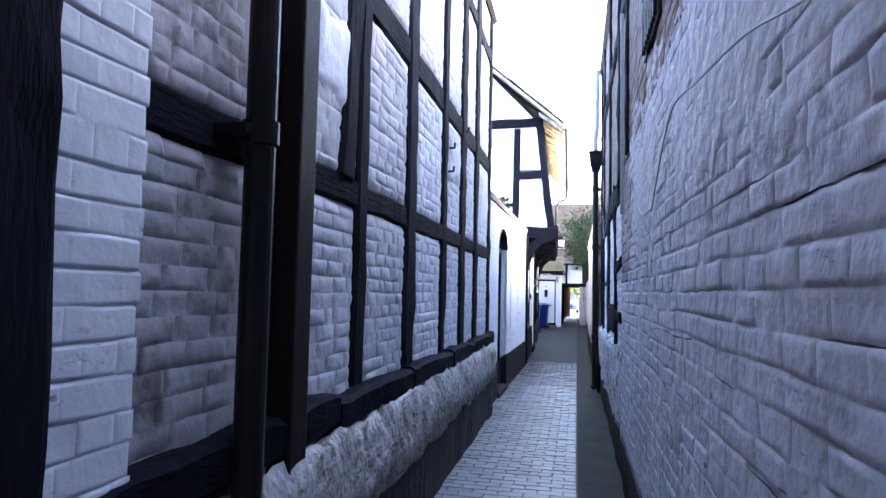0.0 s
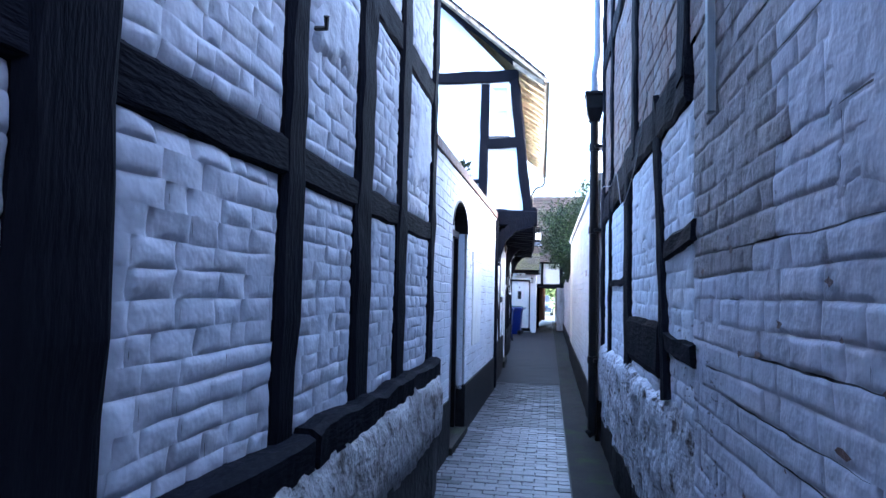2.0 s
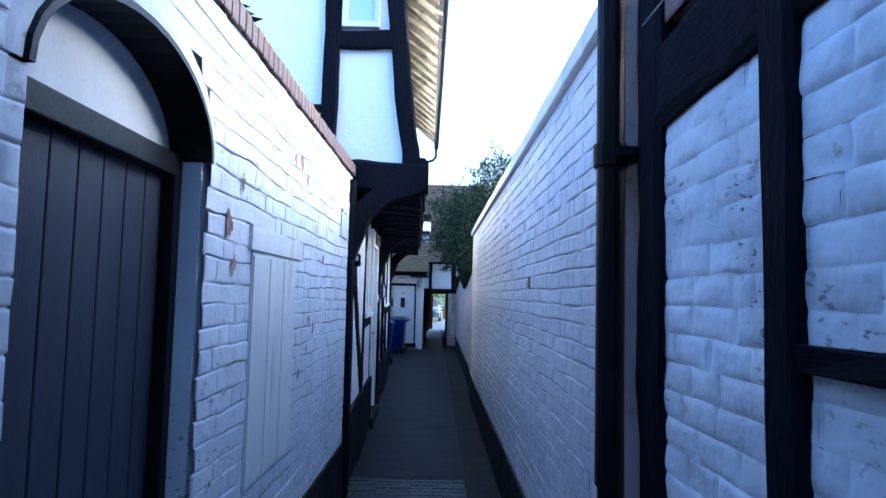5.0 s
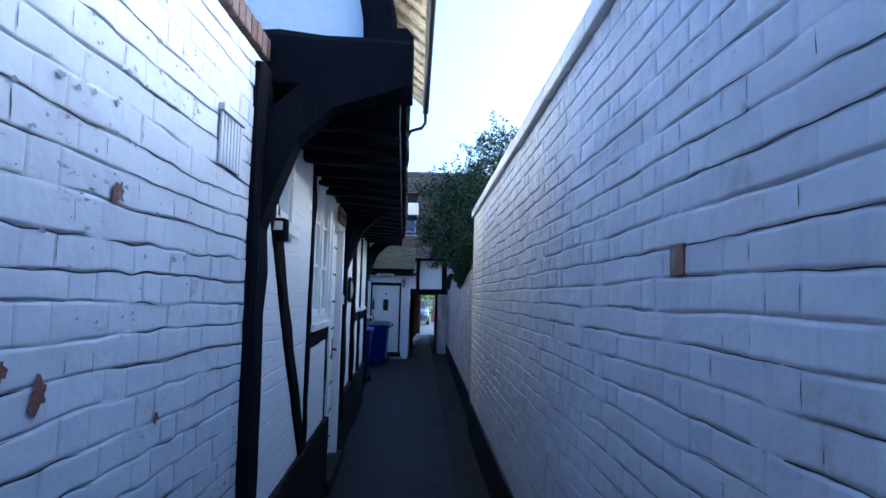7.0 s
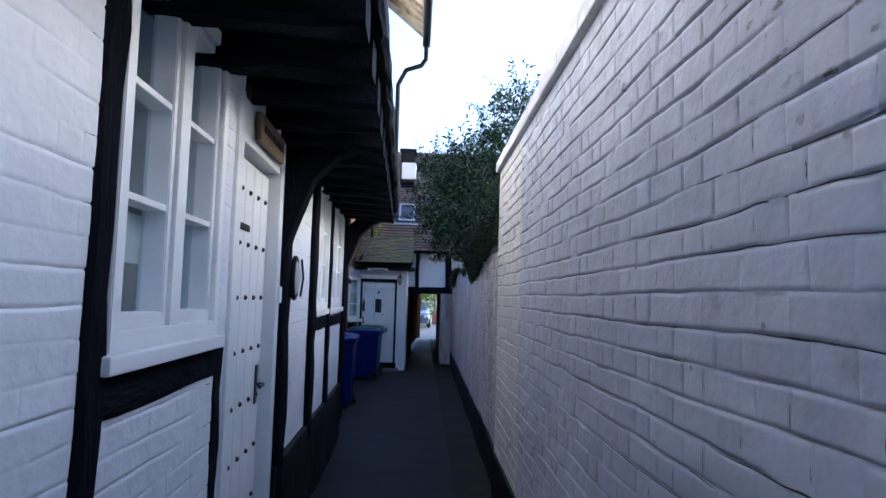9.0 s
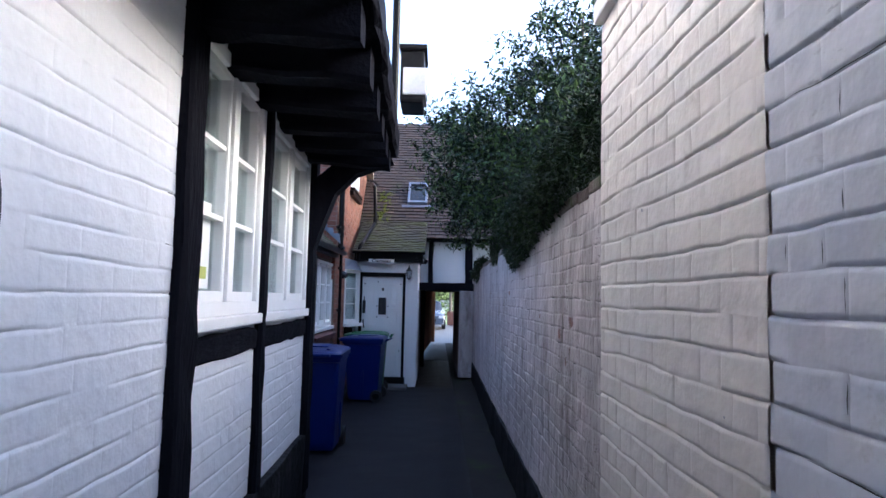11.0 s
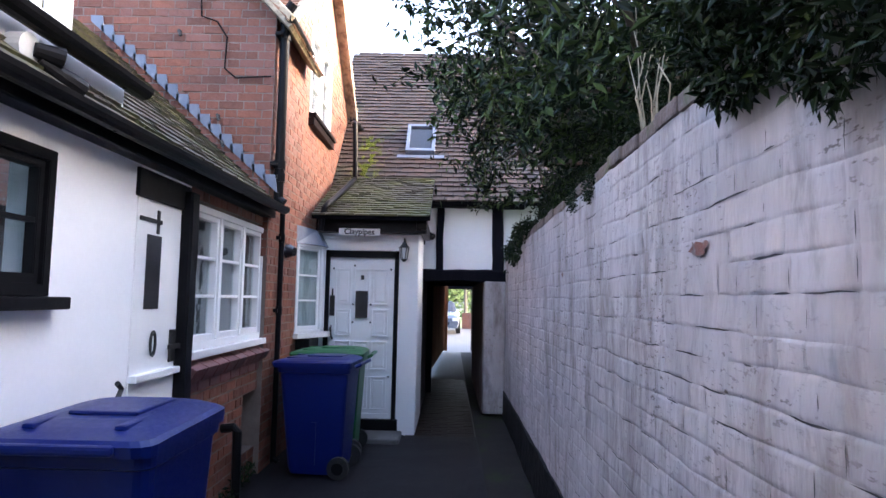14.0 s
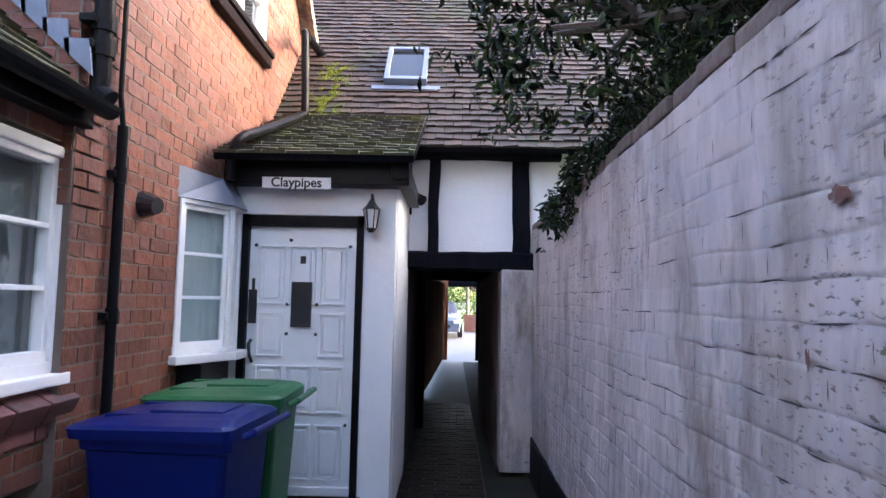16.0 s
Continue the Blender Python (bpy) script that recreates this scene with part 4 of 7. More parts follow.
def build_garden_wall():
    courses(GF, WHITE_WALL, gw, 0.5, 2.9, arch, seed=41, proud=0.0045, rough=0.0022, paint=(0.0085, 0.0060, 0.66, 0.0014, 0.0032, 5.2), ticks=0.35, gap=0.012, wander=0.022, near=(0.1, 4.0, 1.2, 2.3), slab=0.24, wave=0.012, length=0.24)
    bm = bmesh.new()
    for a, b in ((0, D0), (D1, GF.len)):
        add_box(bm, a, b, -0.1, 0.55, -0.2, 0.030, 0.01, GF.m())
    part("base_band", bm, BLACK_BASE, gw, "black painted base")
    n = int(GF.len / 0.085)
    for k in range(n):
        a = k * 0.085
        z = 2.9 + 0.012 * noise.noise(Vector((k * 0.7, 3, 1)))
        part("coping_brick", box(a + 0.004, a + 0.079, z, z + 0.1, -0.25, 0.035, 0.008, GF.m()), BARE_BRICK, gw)
    joint_cracks(GF, gw, 0.5, 2.9, 0.086, 0.02, GF.len, 41, 0.022, 330, CRACK_AND_JOINT_SHADE, w=0.0034, spare=lambda a, b, v: b > D0 - 0.15 and a < D1 + 0.15 and v < SPRING + RISE + 0.15)
    # arch ring, frame and the boarded door set back in the wall
    c, h = (D0 + D1) / 2, (D1 - D0) / 2
    bm = bmesh.new()
    ring = []
    for k in range(19):
        t = math.pi * k / 18
        ring.append([bm.verts.new(GF.at(c + math.cos(t) * (h + e), SPRING + math.sin(t) * (RISE + e), n)) for e, n in ((0, -0.2), (0, 0.026), (0.02, 0.026), (0.028, 0.016), (0.028, -0.2))])
    for p, q in zip(ring, ring[1:]):
        for j in range(5):
            bm.faces.new((p[j], p[(j + 1) % 5], q[(j + 1) % 5], q[j]))
    part("arch_ring", bm, BLACK_PAINT, gw, "black arched edge over the door")
    bm = bmesh.new()
    ring = []
    for k in range(19):
        t = math.pi * k / 18
        ring.append([bm.verts.new(GF.at(c + math.cos(t) * (h + e), SPRING + math.sin(t) * (RISE + e), n)) for e, n in ((0.028, -0.2), (0.028, 0.017), (0.06, 0.017), (0.10, 0.008), (0.10, -0.2))])
    for p, q in zip(ring, ring[1:]):
        for j in range(5):
            bm.faces.new((p[j], p[(j + 1) % 5], q[(j + 1) % 5], q[j]))
    part("arch_surround", bm, WHITE_WALL, gw)
    d = part("door", box(D0, D1, 0.02, SPRING - 0.02, -0.17, -0.15, 0, GF.m()), DOOR_BLUE, gw, "closed slate blue boarded door")
    for k in range(7):
        a = D0 + 0.05 + (D1 - D0 - 0.1) * k / 7
        part("board", box(a + 0.003, a + (D1 - D0 - 0.1) / 7 - 0.003, 0.05, SPRING - 0.06, -0.15, -0.128, 0.005, GF.m()), DOOR_BLUE, d)
    for a, b in ((D0, D0 + 0.06), (D1 - 0.06, D1)):
        part("door_jamb", box(a, b, 0.02, SPRING + 0.02, -0.16, -0.08, 0.006, GF.m()), BLACK_PAINT, d)
    part("lintel", box(D0, D1, SPRING - 0.06, SPRING + 0.02, -0.16, -0.08, 0.006, GF.m()), BLACK_PAINT, d)
    part("tympanum", box(D0, D1, SPRING, SPRING + RISE, -0.17, -0.13, 0, GF.m()), WHITE_WALL, d)
    part("latch", tube([GF.at(D0 + 0.14, 1.1, -0.12), GF.at(D0 + 0.14, 1.1, -0.09), GF.at(D0 + 0.14, 1.02, -0.09)], 0.008, 6), IRON, d)
    part("doorstep", box(D0 - 0.05, D1 + 0.05, -0.02, 0.07, -0.2, 0.06, 0.01, GF.m()), GUTTER_STONE, gw)
    # blocked opening with pale boards
    u0, u1 = GF.along(-1.15, 11.28), GF.along(-1.14, 12.08)
    b = part("blocked_opening", box(u0, u1, 0.95, 2.02, -0.02, 0.018, 0.004, GF.m()), BOARD_GREY, gw, "pale grey boarded opening")
    for k in range(3):
        a = u0 + (u1 - u0) * k / 3
        part("board", box(a + 0.004, a + (u1 - u0) / 3 - 0.004, 0.96, 2.0, 0.018, 0.026, 0.003, GF.m()), BOARD_GREY, b)
    part("board", box(u0 - 0.05, u1 + 0.12, 2.02, 2.13, 0.0, 0.03, 0.006, GF.m()), BOARD_GREY, b)
    u0, u1 = GF.along(-1.12, 13.63), GF.along(-1.12, 13.86)
    part("air_vent", box(u0, u1, 2.30, 2.52, 0.010, 0.018, 0.002, GF.m()), MID_INFILL, gw, "recessed slotted air brick")
    for k in range(7):
        a = u0 + (u1 - u0) * k / 6
        part("vent_bar", box(a - 0.012, a + 0.012, 2.30, 2.50, 0.012, 0.024, 0.004, GF.m()), WHITE_WALL, gw)
    part("vent_head", box(u0 - 0.02, u1 + 0.02, 2.50, 2.53, 0.0, 0.034, 0.004, GF.m()), WHITE_WALL, gw)
    # spots where the paint has come off
    rng = random.Random(9)
    for y, z, r in ((12.9, 2.07, 0.032), (12.5, 1.66, 0.03), (12.62, 1.60, 0.035), (12.15, 2.62, 0.05), (12.0, 2.6, 0.035), (12.32, 2.53, 0.045), (12.25, 1.35, 0.03), (12.45, 1.48, 0.025), (13.2, 1.45, 0.02),
                    (10.95, 2.1, 0.05), (11.02, 1.95, 0.04), (11.1, 2.3, 0.035)):
        bm = bmesh.new()
        u = GF.along(-1.12, y)
        vs = [bm.verts.new(GF.at(u + math.cos(t) * r * q, z + math.sin(t) * r * 1.2 * q, 0.0195)) for t, q in [(k * math.pi / 12, 0.75 + 0.9 * noise.noise(Vector((math.cos(k * math.pi / 12) * 1.7, math.sin(k * math.pi / 12) * 1.7, y * 9)))) for k in range(24)]]
        bm.faces.new(vs)
        part("bare_spot", bm, RED_CHIP, gw)
    vs, fs = [], []
    made = 0
    while made < 260:
        y, z = rng.uniform(8.9, 14.0), rng.uniform(0.7, 2.8)
        if (10.95 < y < 12.2 and 0.9 < z < 2.15) or 9.0 < y < 10.7 and z < 2.4 or noise.noise(Vector((y * 1.3, z * 1.7, 3))) + (0.25 if 10.8 < y < 13.4 else -0.15) < 0.15:
            continue
        made += 1
        r = rng.uniform(0.003, 0.009) if rng.random() < 0.9 else rng.uniform(0.007, 0.012)
        off = len(vs)
        vs += [tuple(GF.at(GF.along(-1.12, y) + math.cos(t) * r * rng.uniform(0.5, 2.2), z + math.sin(t) * r * rng.uniform(0.4, 1.2), 0.0190)) for t in [j * math.pi / 4 for j in range(8)]]
        fs.append(tuple(range(off, off + 8)))
    part_raw("flaked_paint", vs, fs, GREY_INFILL, gw, "dark flakes in the paint", False, "stuff")


build_garden_wall()


# ---- jettied house, y 14.2 to 22.4 ----
jh = thing("jettied_house", (-1.3, 18, 0), "white rendered timber-framed house with a black jettied upper floor", "house")
JF = Face((-1.12, 14.2), (-1.32, 22.3))


def ju(y):
    return (y - 14.2) / (22.3 - 14.2) * JF.len


def jx(y, n=0.0):
    return JF.at(ju(y), 0, n)


def build_jetty_house():
    win1, door, win2, win3, wins = (16.02, 16.99), (17.17, 18.25), (19.68, 20.68), (20.80, 22.04), (14.60, 15.09)
    holes = [(ju(a) + 0.01, ju(b) - 0.01, z0, z1) for (a, b), z0, z1 in ((win1, 1.60, 2.83), (door, 0.2, 2.70), (win2, 1.62, 2.78), (win3, 1.62, 2.74), (wins, 2.20, 2.82))]
    courses(JF, PANEL_WHITE, jh, 0.55, 2.92, holed(0.0, JF.len, holes), seed=51, proud=0.0025, rough=0.0015, joint=0.006, paint=(0.0045, 0.0012, 0.8, 0.0010, 0.0012, 2.4), gap=0.012, wander=0.012, slab=0.2, near=(0.2, 5.5, 0.8, 2.0), most=180)
    bm = bmesh.new()
    for a, b in ((0, ju(door[0])), (ju(door[1]), JF.len)):
        add_box(bm, a, b, -0.1, 0.72, -0.2, 0.045, 0.012, JF.m())
    bmesh.ops.subdivide_edges(bm, edges=[e for e in bm.edges if e.calc_length() > 1], cuts=20)
    for v in bm.verts:
        v.co.x += 0.035 * noise.noise(Vector((v.co.y * 2.0, v.co.z * 2, 4)))
    part("base_band", bm, BLACK_BASE, jh, "black painted base")
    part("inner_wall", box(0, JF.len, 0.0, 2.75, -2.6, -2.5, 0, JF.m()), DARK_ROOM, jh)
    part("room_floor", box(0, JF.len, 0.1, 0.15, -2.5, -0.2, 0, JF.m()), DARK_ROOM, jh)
    # uprights, rails and braces
    for i, (a, b, z0, z1, d, push) in enumerate(((14.04, 14.27, 0.05, 2.85, 0.2, -0.03), (15.90, 16.01, 0.3, 2.85, 0.1, -0.02), (17.02, 17.14, 0.5, 1.56, 0.1, -0.03), (18.30, 18.50, 0.45, 2.85, 0.16, -0.02),
                                                 (19.54, 19.70, 0.6, 2.9, 0.12, 0.0), (20.69, 20.79, 0.6, 2.85, 0.12, -0.01), (22.10, 22.27, 0.3, 2.85, 0.16, -0.02))):
        c = jx((a + b) / 2, push)
        part("post", beam((c.x, c.y, z0), (c.x, c.y, z1), b - a, d, (1, 0, 0), seed=i + 60), TIMBER, jh)
    for a, b, z0, z1 in ((15.95, 17.08, 1.42, 1.55), (19.65, 22.2, 1.45, 1.57), (14.2, 22.3, 2.84, 2.98)):
        p, q = jx(a, -0.03), jx(b, -0.03)
        part("rail", beam((p.x, p.y, (z0 + z1) / 2), (q.x, q.y, (z0 + z1) / 2), z1 - z0, 0.11, (1, 0, 0), seed=a), TIMBER_H, jh)
    p, q = jx(14.20, -0.02), jx(15.86, -0.02)
    part("brace", beam((p.x, p.y, 2.76), (q.x, q.y, 0.71), 0.19, 0.1, (1, 0, 0), seed=71, sag=0.015), WEATHERED, jh)
    part("brace_peg", box(p.x - 0.02, p.x + 0.09, 14.60, 14.70, 2.10, 2.22, 0.015), TIMBER, jh)
    # windows and door
    window(JF, jh, ju(wins[0]), ju(wins[1]), 2.20, 2.82, 1, 1, back=None, sill=False, fw=0.045, proud=0.03, label="small white casement window under the jetty")
    part("window_sill", box(ju(wins[0]) - 0.02, ju(wins[1]) + 0.05, 2.155, 2.20, -0.02, 0.065, 0.005, JF.m()), PAINT_WHITE, jh)
    window(JF, jh, ju(win1[0]), ju(win1[1]), 1.60, 2.83, 2, 3, depth=0.09, fw=0.06, mull=0.09, back=None, proud=0.03, reach=0.025, label="white painted double casement window")
    window(JF, jh, ju(win2[0]), ju(win2[1]), 1.645, 2.78, 2, 3, depth=0.06, fw=0.06, mull=0.08, proud=0.03, reach=0.018, label="white painted double casement window with net curtain")
    window(JF, jh, ju(win3[0]), ju(win3[1]), 1.645, 2.74, 2, 3, depth=0.06, fw=0.06, mull=0.10, proud=0.03, reach=0.018, label="white painted double casement window with net curtain")
    part("window_notice", box(ju(16.3), ju(16.42), 1.86, 2.02, -0.075, -0.074, 0, JF.m()), PAINT_WHITE, jh)
    part("window_notice", box(ju(19.90), ju(20.04), 1.76, 2.12, -0.030, -0.028, 0, JF.m()), PAINT_WHITE, jh, "white paper notice in the window")
    part("notice_patch", box(ju(19.93), ju(20.01), 1.80, 1.85, -0.0275, -0.0265, 0, JF.m()), MOSS_YELLOW, jh)
    M = JF.m()
    a, b = ju(door[0]), ju(door[1])
    fr = part("door_frame", add_box(add_box(box(a, a + 0.1, 0.12, 2.72, -0.12, 0.03, 0.006, M), b - 0.1, b, 0.12, 2.72, -0.12, 0.03, 0.006, M), a + 0.1, b - 0.1, 2.50, 2.72, -0.12, 0.02, 0.006, M), PAINT_WHITE, jh)
    dr = part("door", box(a + 0.1, b - 0.1, 0.14, 2.48, -0.10, -0.06, 0.004, M), PAINT_WHITE, jh, "closed white plank door with black studs")
    n = 5
    w = (b - a - 0.2) / n
    for k in range(n):
        part("plank", box(a + 0.1 + k * w + 0.003, a + 0.1 + (k + 1) * w - 0.003, 0.15, 2.47, -0.06, -0.045, 0.004, M), PAINT_WHITE, dr)
    for r in range(8):
        for k in range(n):
            u, v = a + 0.1 + (k + 0.5) * w, 0.35 + r * 0.28
            part("stud", tube([JF.at(u, v, -0.046), JF.at(u, v, -0.036), JF.at(u, v, -0.030)], [0.014, 0.012, 0.004], 8), IRON, dr)
    for v in (0.6, 2.1):
        part("strap_hinge", box(a + 0.11, a + 0.55, v, v + 0.035, -0.045, -0.038, 0.002, M), IRON, dr)
    part("door_handle", tube([JF.at(b - 0.2, 1.25, -0.045), JF.at(b - 0.2, 1.25, 0.0), JF.at(b - 0.31, 1.25, 0.005)], 0.011, 8), IRON, dr)
    part("handle_plate", box(b - 0.225, b - 0.175, 1.14, 1.36, -0.045, -0.038, 0.002, M), IRON, dr)
    part("door_step", box(a - 0.05, b + 0.05, -0.02, 0.16, -0.2, 0.09, 0.01, M), GUTTER_STONE, jh)
    # jetty: floor boards, joists and the fascia
    jet = lambda y: -0.42 + (y - 14.3) / (22.3 - 14.3) * -0.24
    for k in range(17):
        y = 14.60 + k * 0.46
        p = jx(y, -0.1)
        part("joist", beam((p.x, y, 2.80), (jet(y) - 0.04, y, 2.76), 0.17, 0.17, (0, 0, -1), rough=0.02, seed=k), TIMBER_H, jh)
    bm = bmesh.new()
    vs = [bm.verts.new(v) for v in ((-1.3, 14.3, 2.885), (jet(14.3), 14.3, 2.885), (jet(22.3), 22.3, 2.885), (-1.5, 22.3, 2.885), (-1.3, 14.3, 2.91), (jet(14.3), 14.3, 2.91), (jet(22.3), 22.3, 2.91), (-1.5, 22.3, 2.91))]
    for f in ((0, 3, 2, 1), (4, 5, 6, 7), (0, 1, 5, 4), (1, 2, 6, 5), (2, 3, 7, 6), (3, 0, 4, 7)):
        bm.faces.new([vs[i] for i in f])
    part("jetty_floor", bm, TIMBER_H, jh)
    part("bressummer", beam((jet(14.2) - 0.07, 14.2, 2.95), (jet(22.3) - 0.07, 22.3, 2.95), 0.24, 0.16, (1, 0, 0), rough=0.022, seed=81), TIMBER_H, jh)
    part("bressummer", beam((-1.25, 14.28, 2.91), (-0.40, 14.28, 2.91), 0.28, 0.2, (0, -1, 0), rough=0.02, seed=82), TIMBER_H, jh)
    for y in (14.16, 18.36, 22.18):
        p = jx(y, -0.045)
        c = Vector((p.x, y, 2.0))
        pts = [Vector((p.x - 0.02, y, 1.95)), Vector((p.x + 0.05, y, 2.22)), Vector((p.x + 0.17, y, 2.56)), Vector((p.x + 0.36, y, 2.74)), Vector((jet(y) - 0.05, y, 2.84))]
        bm = bmesh.new()
        prev = None
        for i, q in enumerate(pts):
            d = (pts[min(i + 1, 4)] - pts[max(i - 1, 0)]).normalized()
            s = Vector((-d.z, 0, d.x))
            w = 0.075 + 0.02 * math.sin(math.pi * i / 4)
            ring = [bm.verts.new(q + s * a * w + Vector((0, e * 0.075, 0))) for a, e in ((-1, -1), (-1, 1), (1, 1), (1, -1))]
            if prev:
                for j in range(4):
                    bm.faces.new((prev[j], prev[(j + 1) % 4], ring[(j + 1) % 4], ring[j]))
            else:
                bm.faces.new(ring)
            prev = ring
        bm.faces.new(prev[::-1])
        part("jetty_bracket", bm, TIMBER, jh)
    # upper floor: gable facing the walk, leaning side wall, roof
    yg = 14.36
    bm = bmesh.new()
    prof = [(-4.6, 2.9), (jet(14.3) - 0.12, 2.9), (-0.80, 5.35), (-2.7, 7.35), (-4.6, 5.35)]
    f = [bm.verts.new((x, yg, z)) for x, z in prof]
    g = [bm.verts.new((x - (0.17 if k in (1, 2) else 0), 22.3, z)) for k, (x, z) in enumerate(prof)]
    bm.faces.new(f)
    bm.faces.new(g[::-1])
    for k in range(5):
        bm.faces.new((f[k], g[k], g[(k + 1) % 5], f[(k + 1) % 5]))
    part("upper_wall", bm, RENDER_WHITE, jh)
    for i, (x0, z0, x1, z1, w) in enumerate(((-1.36, 3.0, -1.34, 5.3, 0.15), (-0.56, 3.0, -0.84, 5.35, 0.17), (-2.55, 3.0, -2.6, 7.2, 0.16), (-3.7, 3.0, -3.7, 6.1, 0.16))):
        part("gable_post", beam((x0, yg - 0.01, z0), (x1, yg - 0.01, z1), w, 0.1, (0, -1, 0), seed=i + 90), TIMBER, jh)
    for i, (x0, x1, z, w) in enumerate(((-1.4, -0.66, 4.24, 0.17), (-4.6, -0.76, 5.42, 0.2), (-2.6, -1.4, 3.55, 0.07), (-4.5, -2.6, 4.2, 0.16))):
        part("gable_rail", beam((x0, yg - 0.012, z), (x1, yg - 0.012, z + 0.02), w, 0.1, (0, -1, 0), seed=i + 95), TIMBER, jh)
    part("barge_rafter", beam((-2.7, yg - 0.08, 7.32), (-0.36, yg - 0.08, 5.34), 0.2, 0.12, (0, -1, 0), seed=99), TIMBER, jh)
    GA = Face((-4.6, yg - 0.055), (-0.5, yg - 0.055))
    window(GA, jh, 4.6 - 1.26, 4.6 - 0.90, 4.36, 5.28, 1, 2, depth=0.05, fw=0.02, sill=False, proud=0.012, label="narrow gable window with pale blind", back=BLIND)
    # roof slope over the alley
    RF = Face((-0.28, 14.05), (-0.36, 22.6), up=(-0.763, 0, 0.646), z=5.28)
    courses(RF, TILE, jh, 0.0, 3.15, full(0, RF.len), name="roof_tile", course=0.11, length=0.17, joint=0.006, proud=0.022, rough=0.006, bond="stretcher", grid=tile_grid, faces=TILE_FACES, slab=0.05, slab_name="roof_deck",
            slab_mat=LATH, seed=5)
    RB = Face((-5.0, 22.6), (-5.0, 14.05), up=(0.763, 0, 0.646), z=5.28)
    part("roof_back", box(0, RB.len, 0, 3.1, -0.05, 0.02, 0, RB.m()), TILE, jh)
    for k in range(21):
        y = 14.15 + k * 0.4
        part("rafter_end", beam((-0.85, y, 5.58), (-0.30, y, 5.20), 0.07, 0.09, (0, 0, -1), rough=0.02, seed=k), LATH, jh)


build_jetty_house()


def gutter(pts, r, material, label, parent_name="gutter"):
    """A half-round gutter along pts with its brackets."""
    g = thing(parent_name, pts[0], label, "gutter", "gutters")
    bm = bmesh.new()
    rings = []
    P = [Vector(p) for p in pts]
    for i, p in enumerate(P):
        d = (P[min(i + 1, len(P) - 1)] - P[max(i - 1, 0)]).normalized()
        s = d.cross(Vector((0, 0, 1))).normalized()
        rings.append([bm.verts.new(p + s * math.cos(t) * rr + Vector((0, 0, -math.sin(t) * rr))) for rr, ts in ((r, range(0, 9)), (r * 0.86, range(8, -1, -1))) for t in [math.pi * k / 8 for k in ts]])
    n = len(rings[0])
    for a, b in zip(rings, rings[1:]):
        for k in range(n):
            bm.faces.new((a[k], a[(k + 1) % n], b[(k + 1) % n], b[k]))
    bm.faces.new(rings[0])
    bm.faces.new(rings[-1][::-1])
    part("channel", bm, material, g)
    length = (P[-1] - P[0]).length
    for k in range(int(length / 0.9) + 1):
        c = P[0].lerp(P[-1], min(1, k * 0.9 / max(length, 0.1)))
        part("bracket", tube([c + Vector((0, 0, 0.01)), c + Vector((0, 0, -r * 1.1))], r * 0.16, 6), material, g)
    return g


gutter([(-0.27, 14.0, 5.24), (-0.36, 22.6, 5.16)], 0.055, BLACK_PAINT, "black half-round gutter under the tiled eaves")
pipe = thing("drainpipe", (-0.4, 22.65, 4.9), "black swan-neck drainpipe at the jetty's end", "drainpipe", "drainpipes")
part("pipe", tube([(-0.36, 22.55, 5.12), (-0.36, 22.55, 4.95), (-0.42, 22.56, 4.86), (-0.62, 22.58, 4.80), (-0.72, 22.58, 4.6), (-0.72, 22.58, 3.2)], 0.032, 10), BLACK_PAINT, pipe)

# ---- timber and brick house on the east side, up to y 10.65 ----
EX = 0.42
east = thing("timber_framed_house", (0.7, 4, 0), "old brick and timber house with flaking limewash and bare upper brick", "house")
EF = Face((EX, 10.65), (EX, -1.2))           # u = 10.65 - y


def eu(y):
    return 10.65 - y


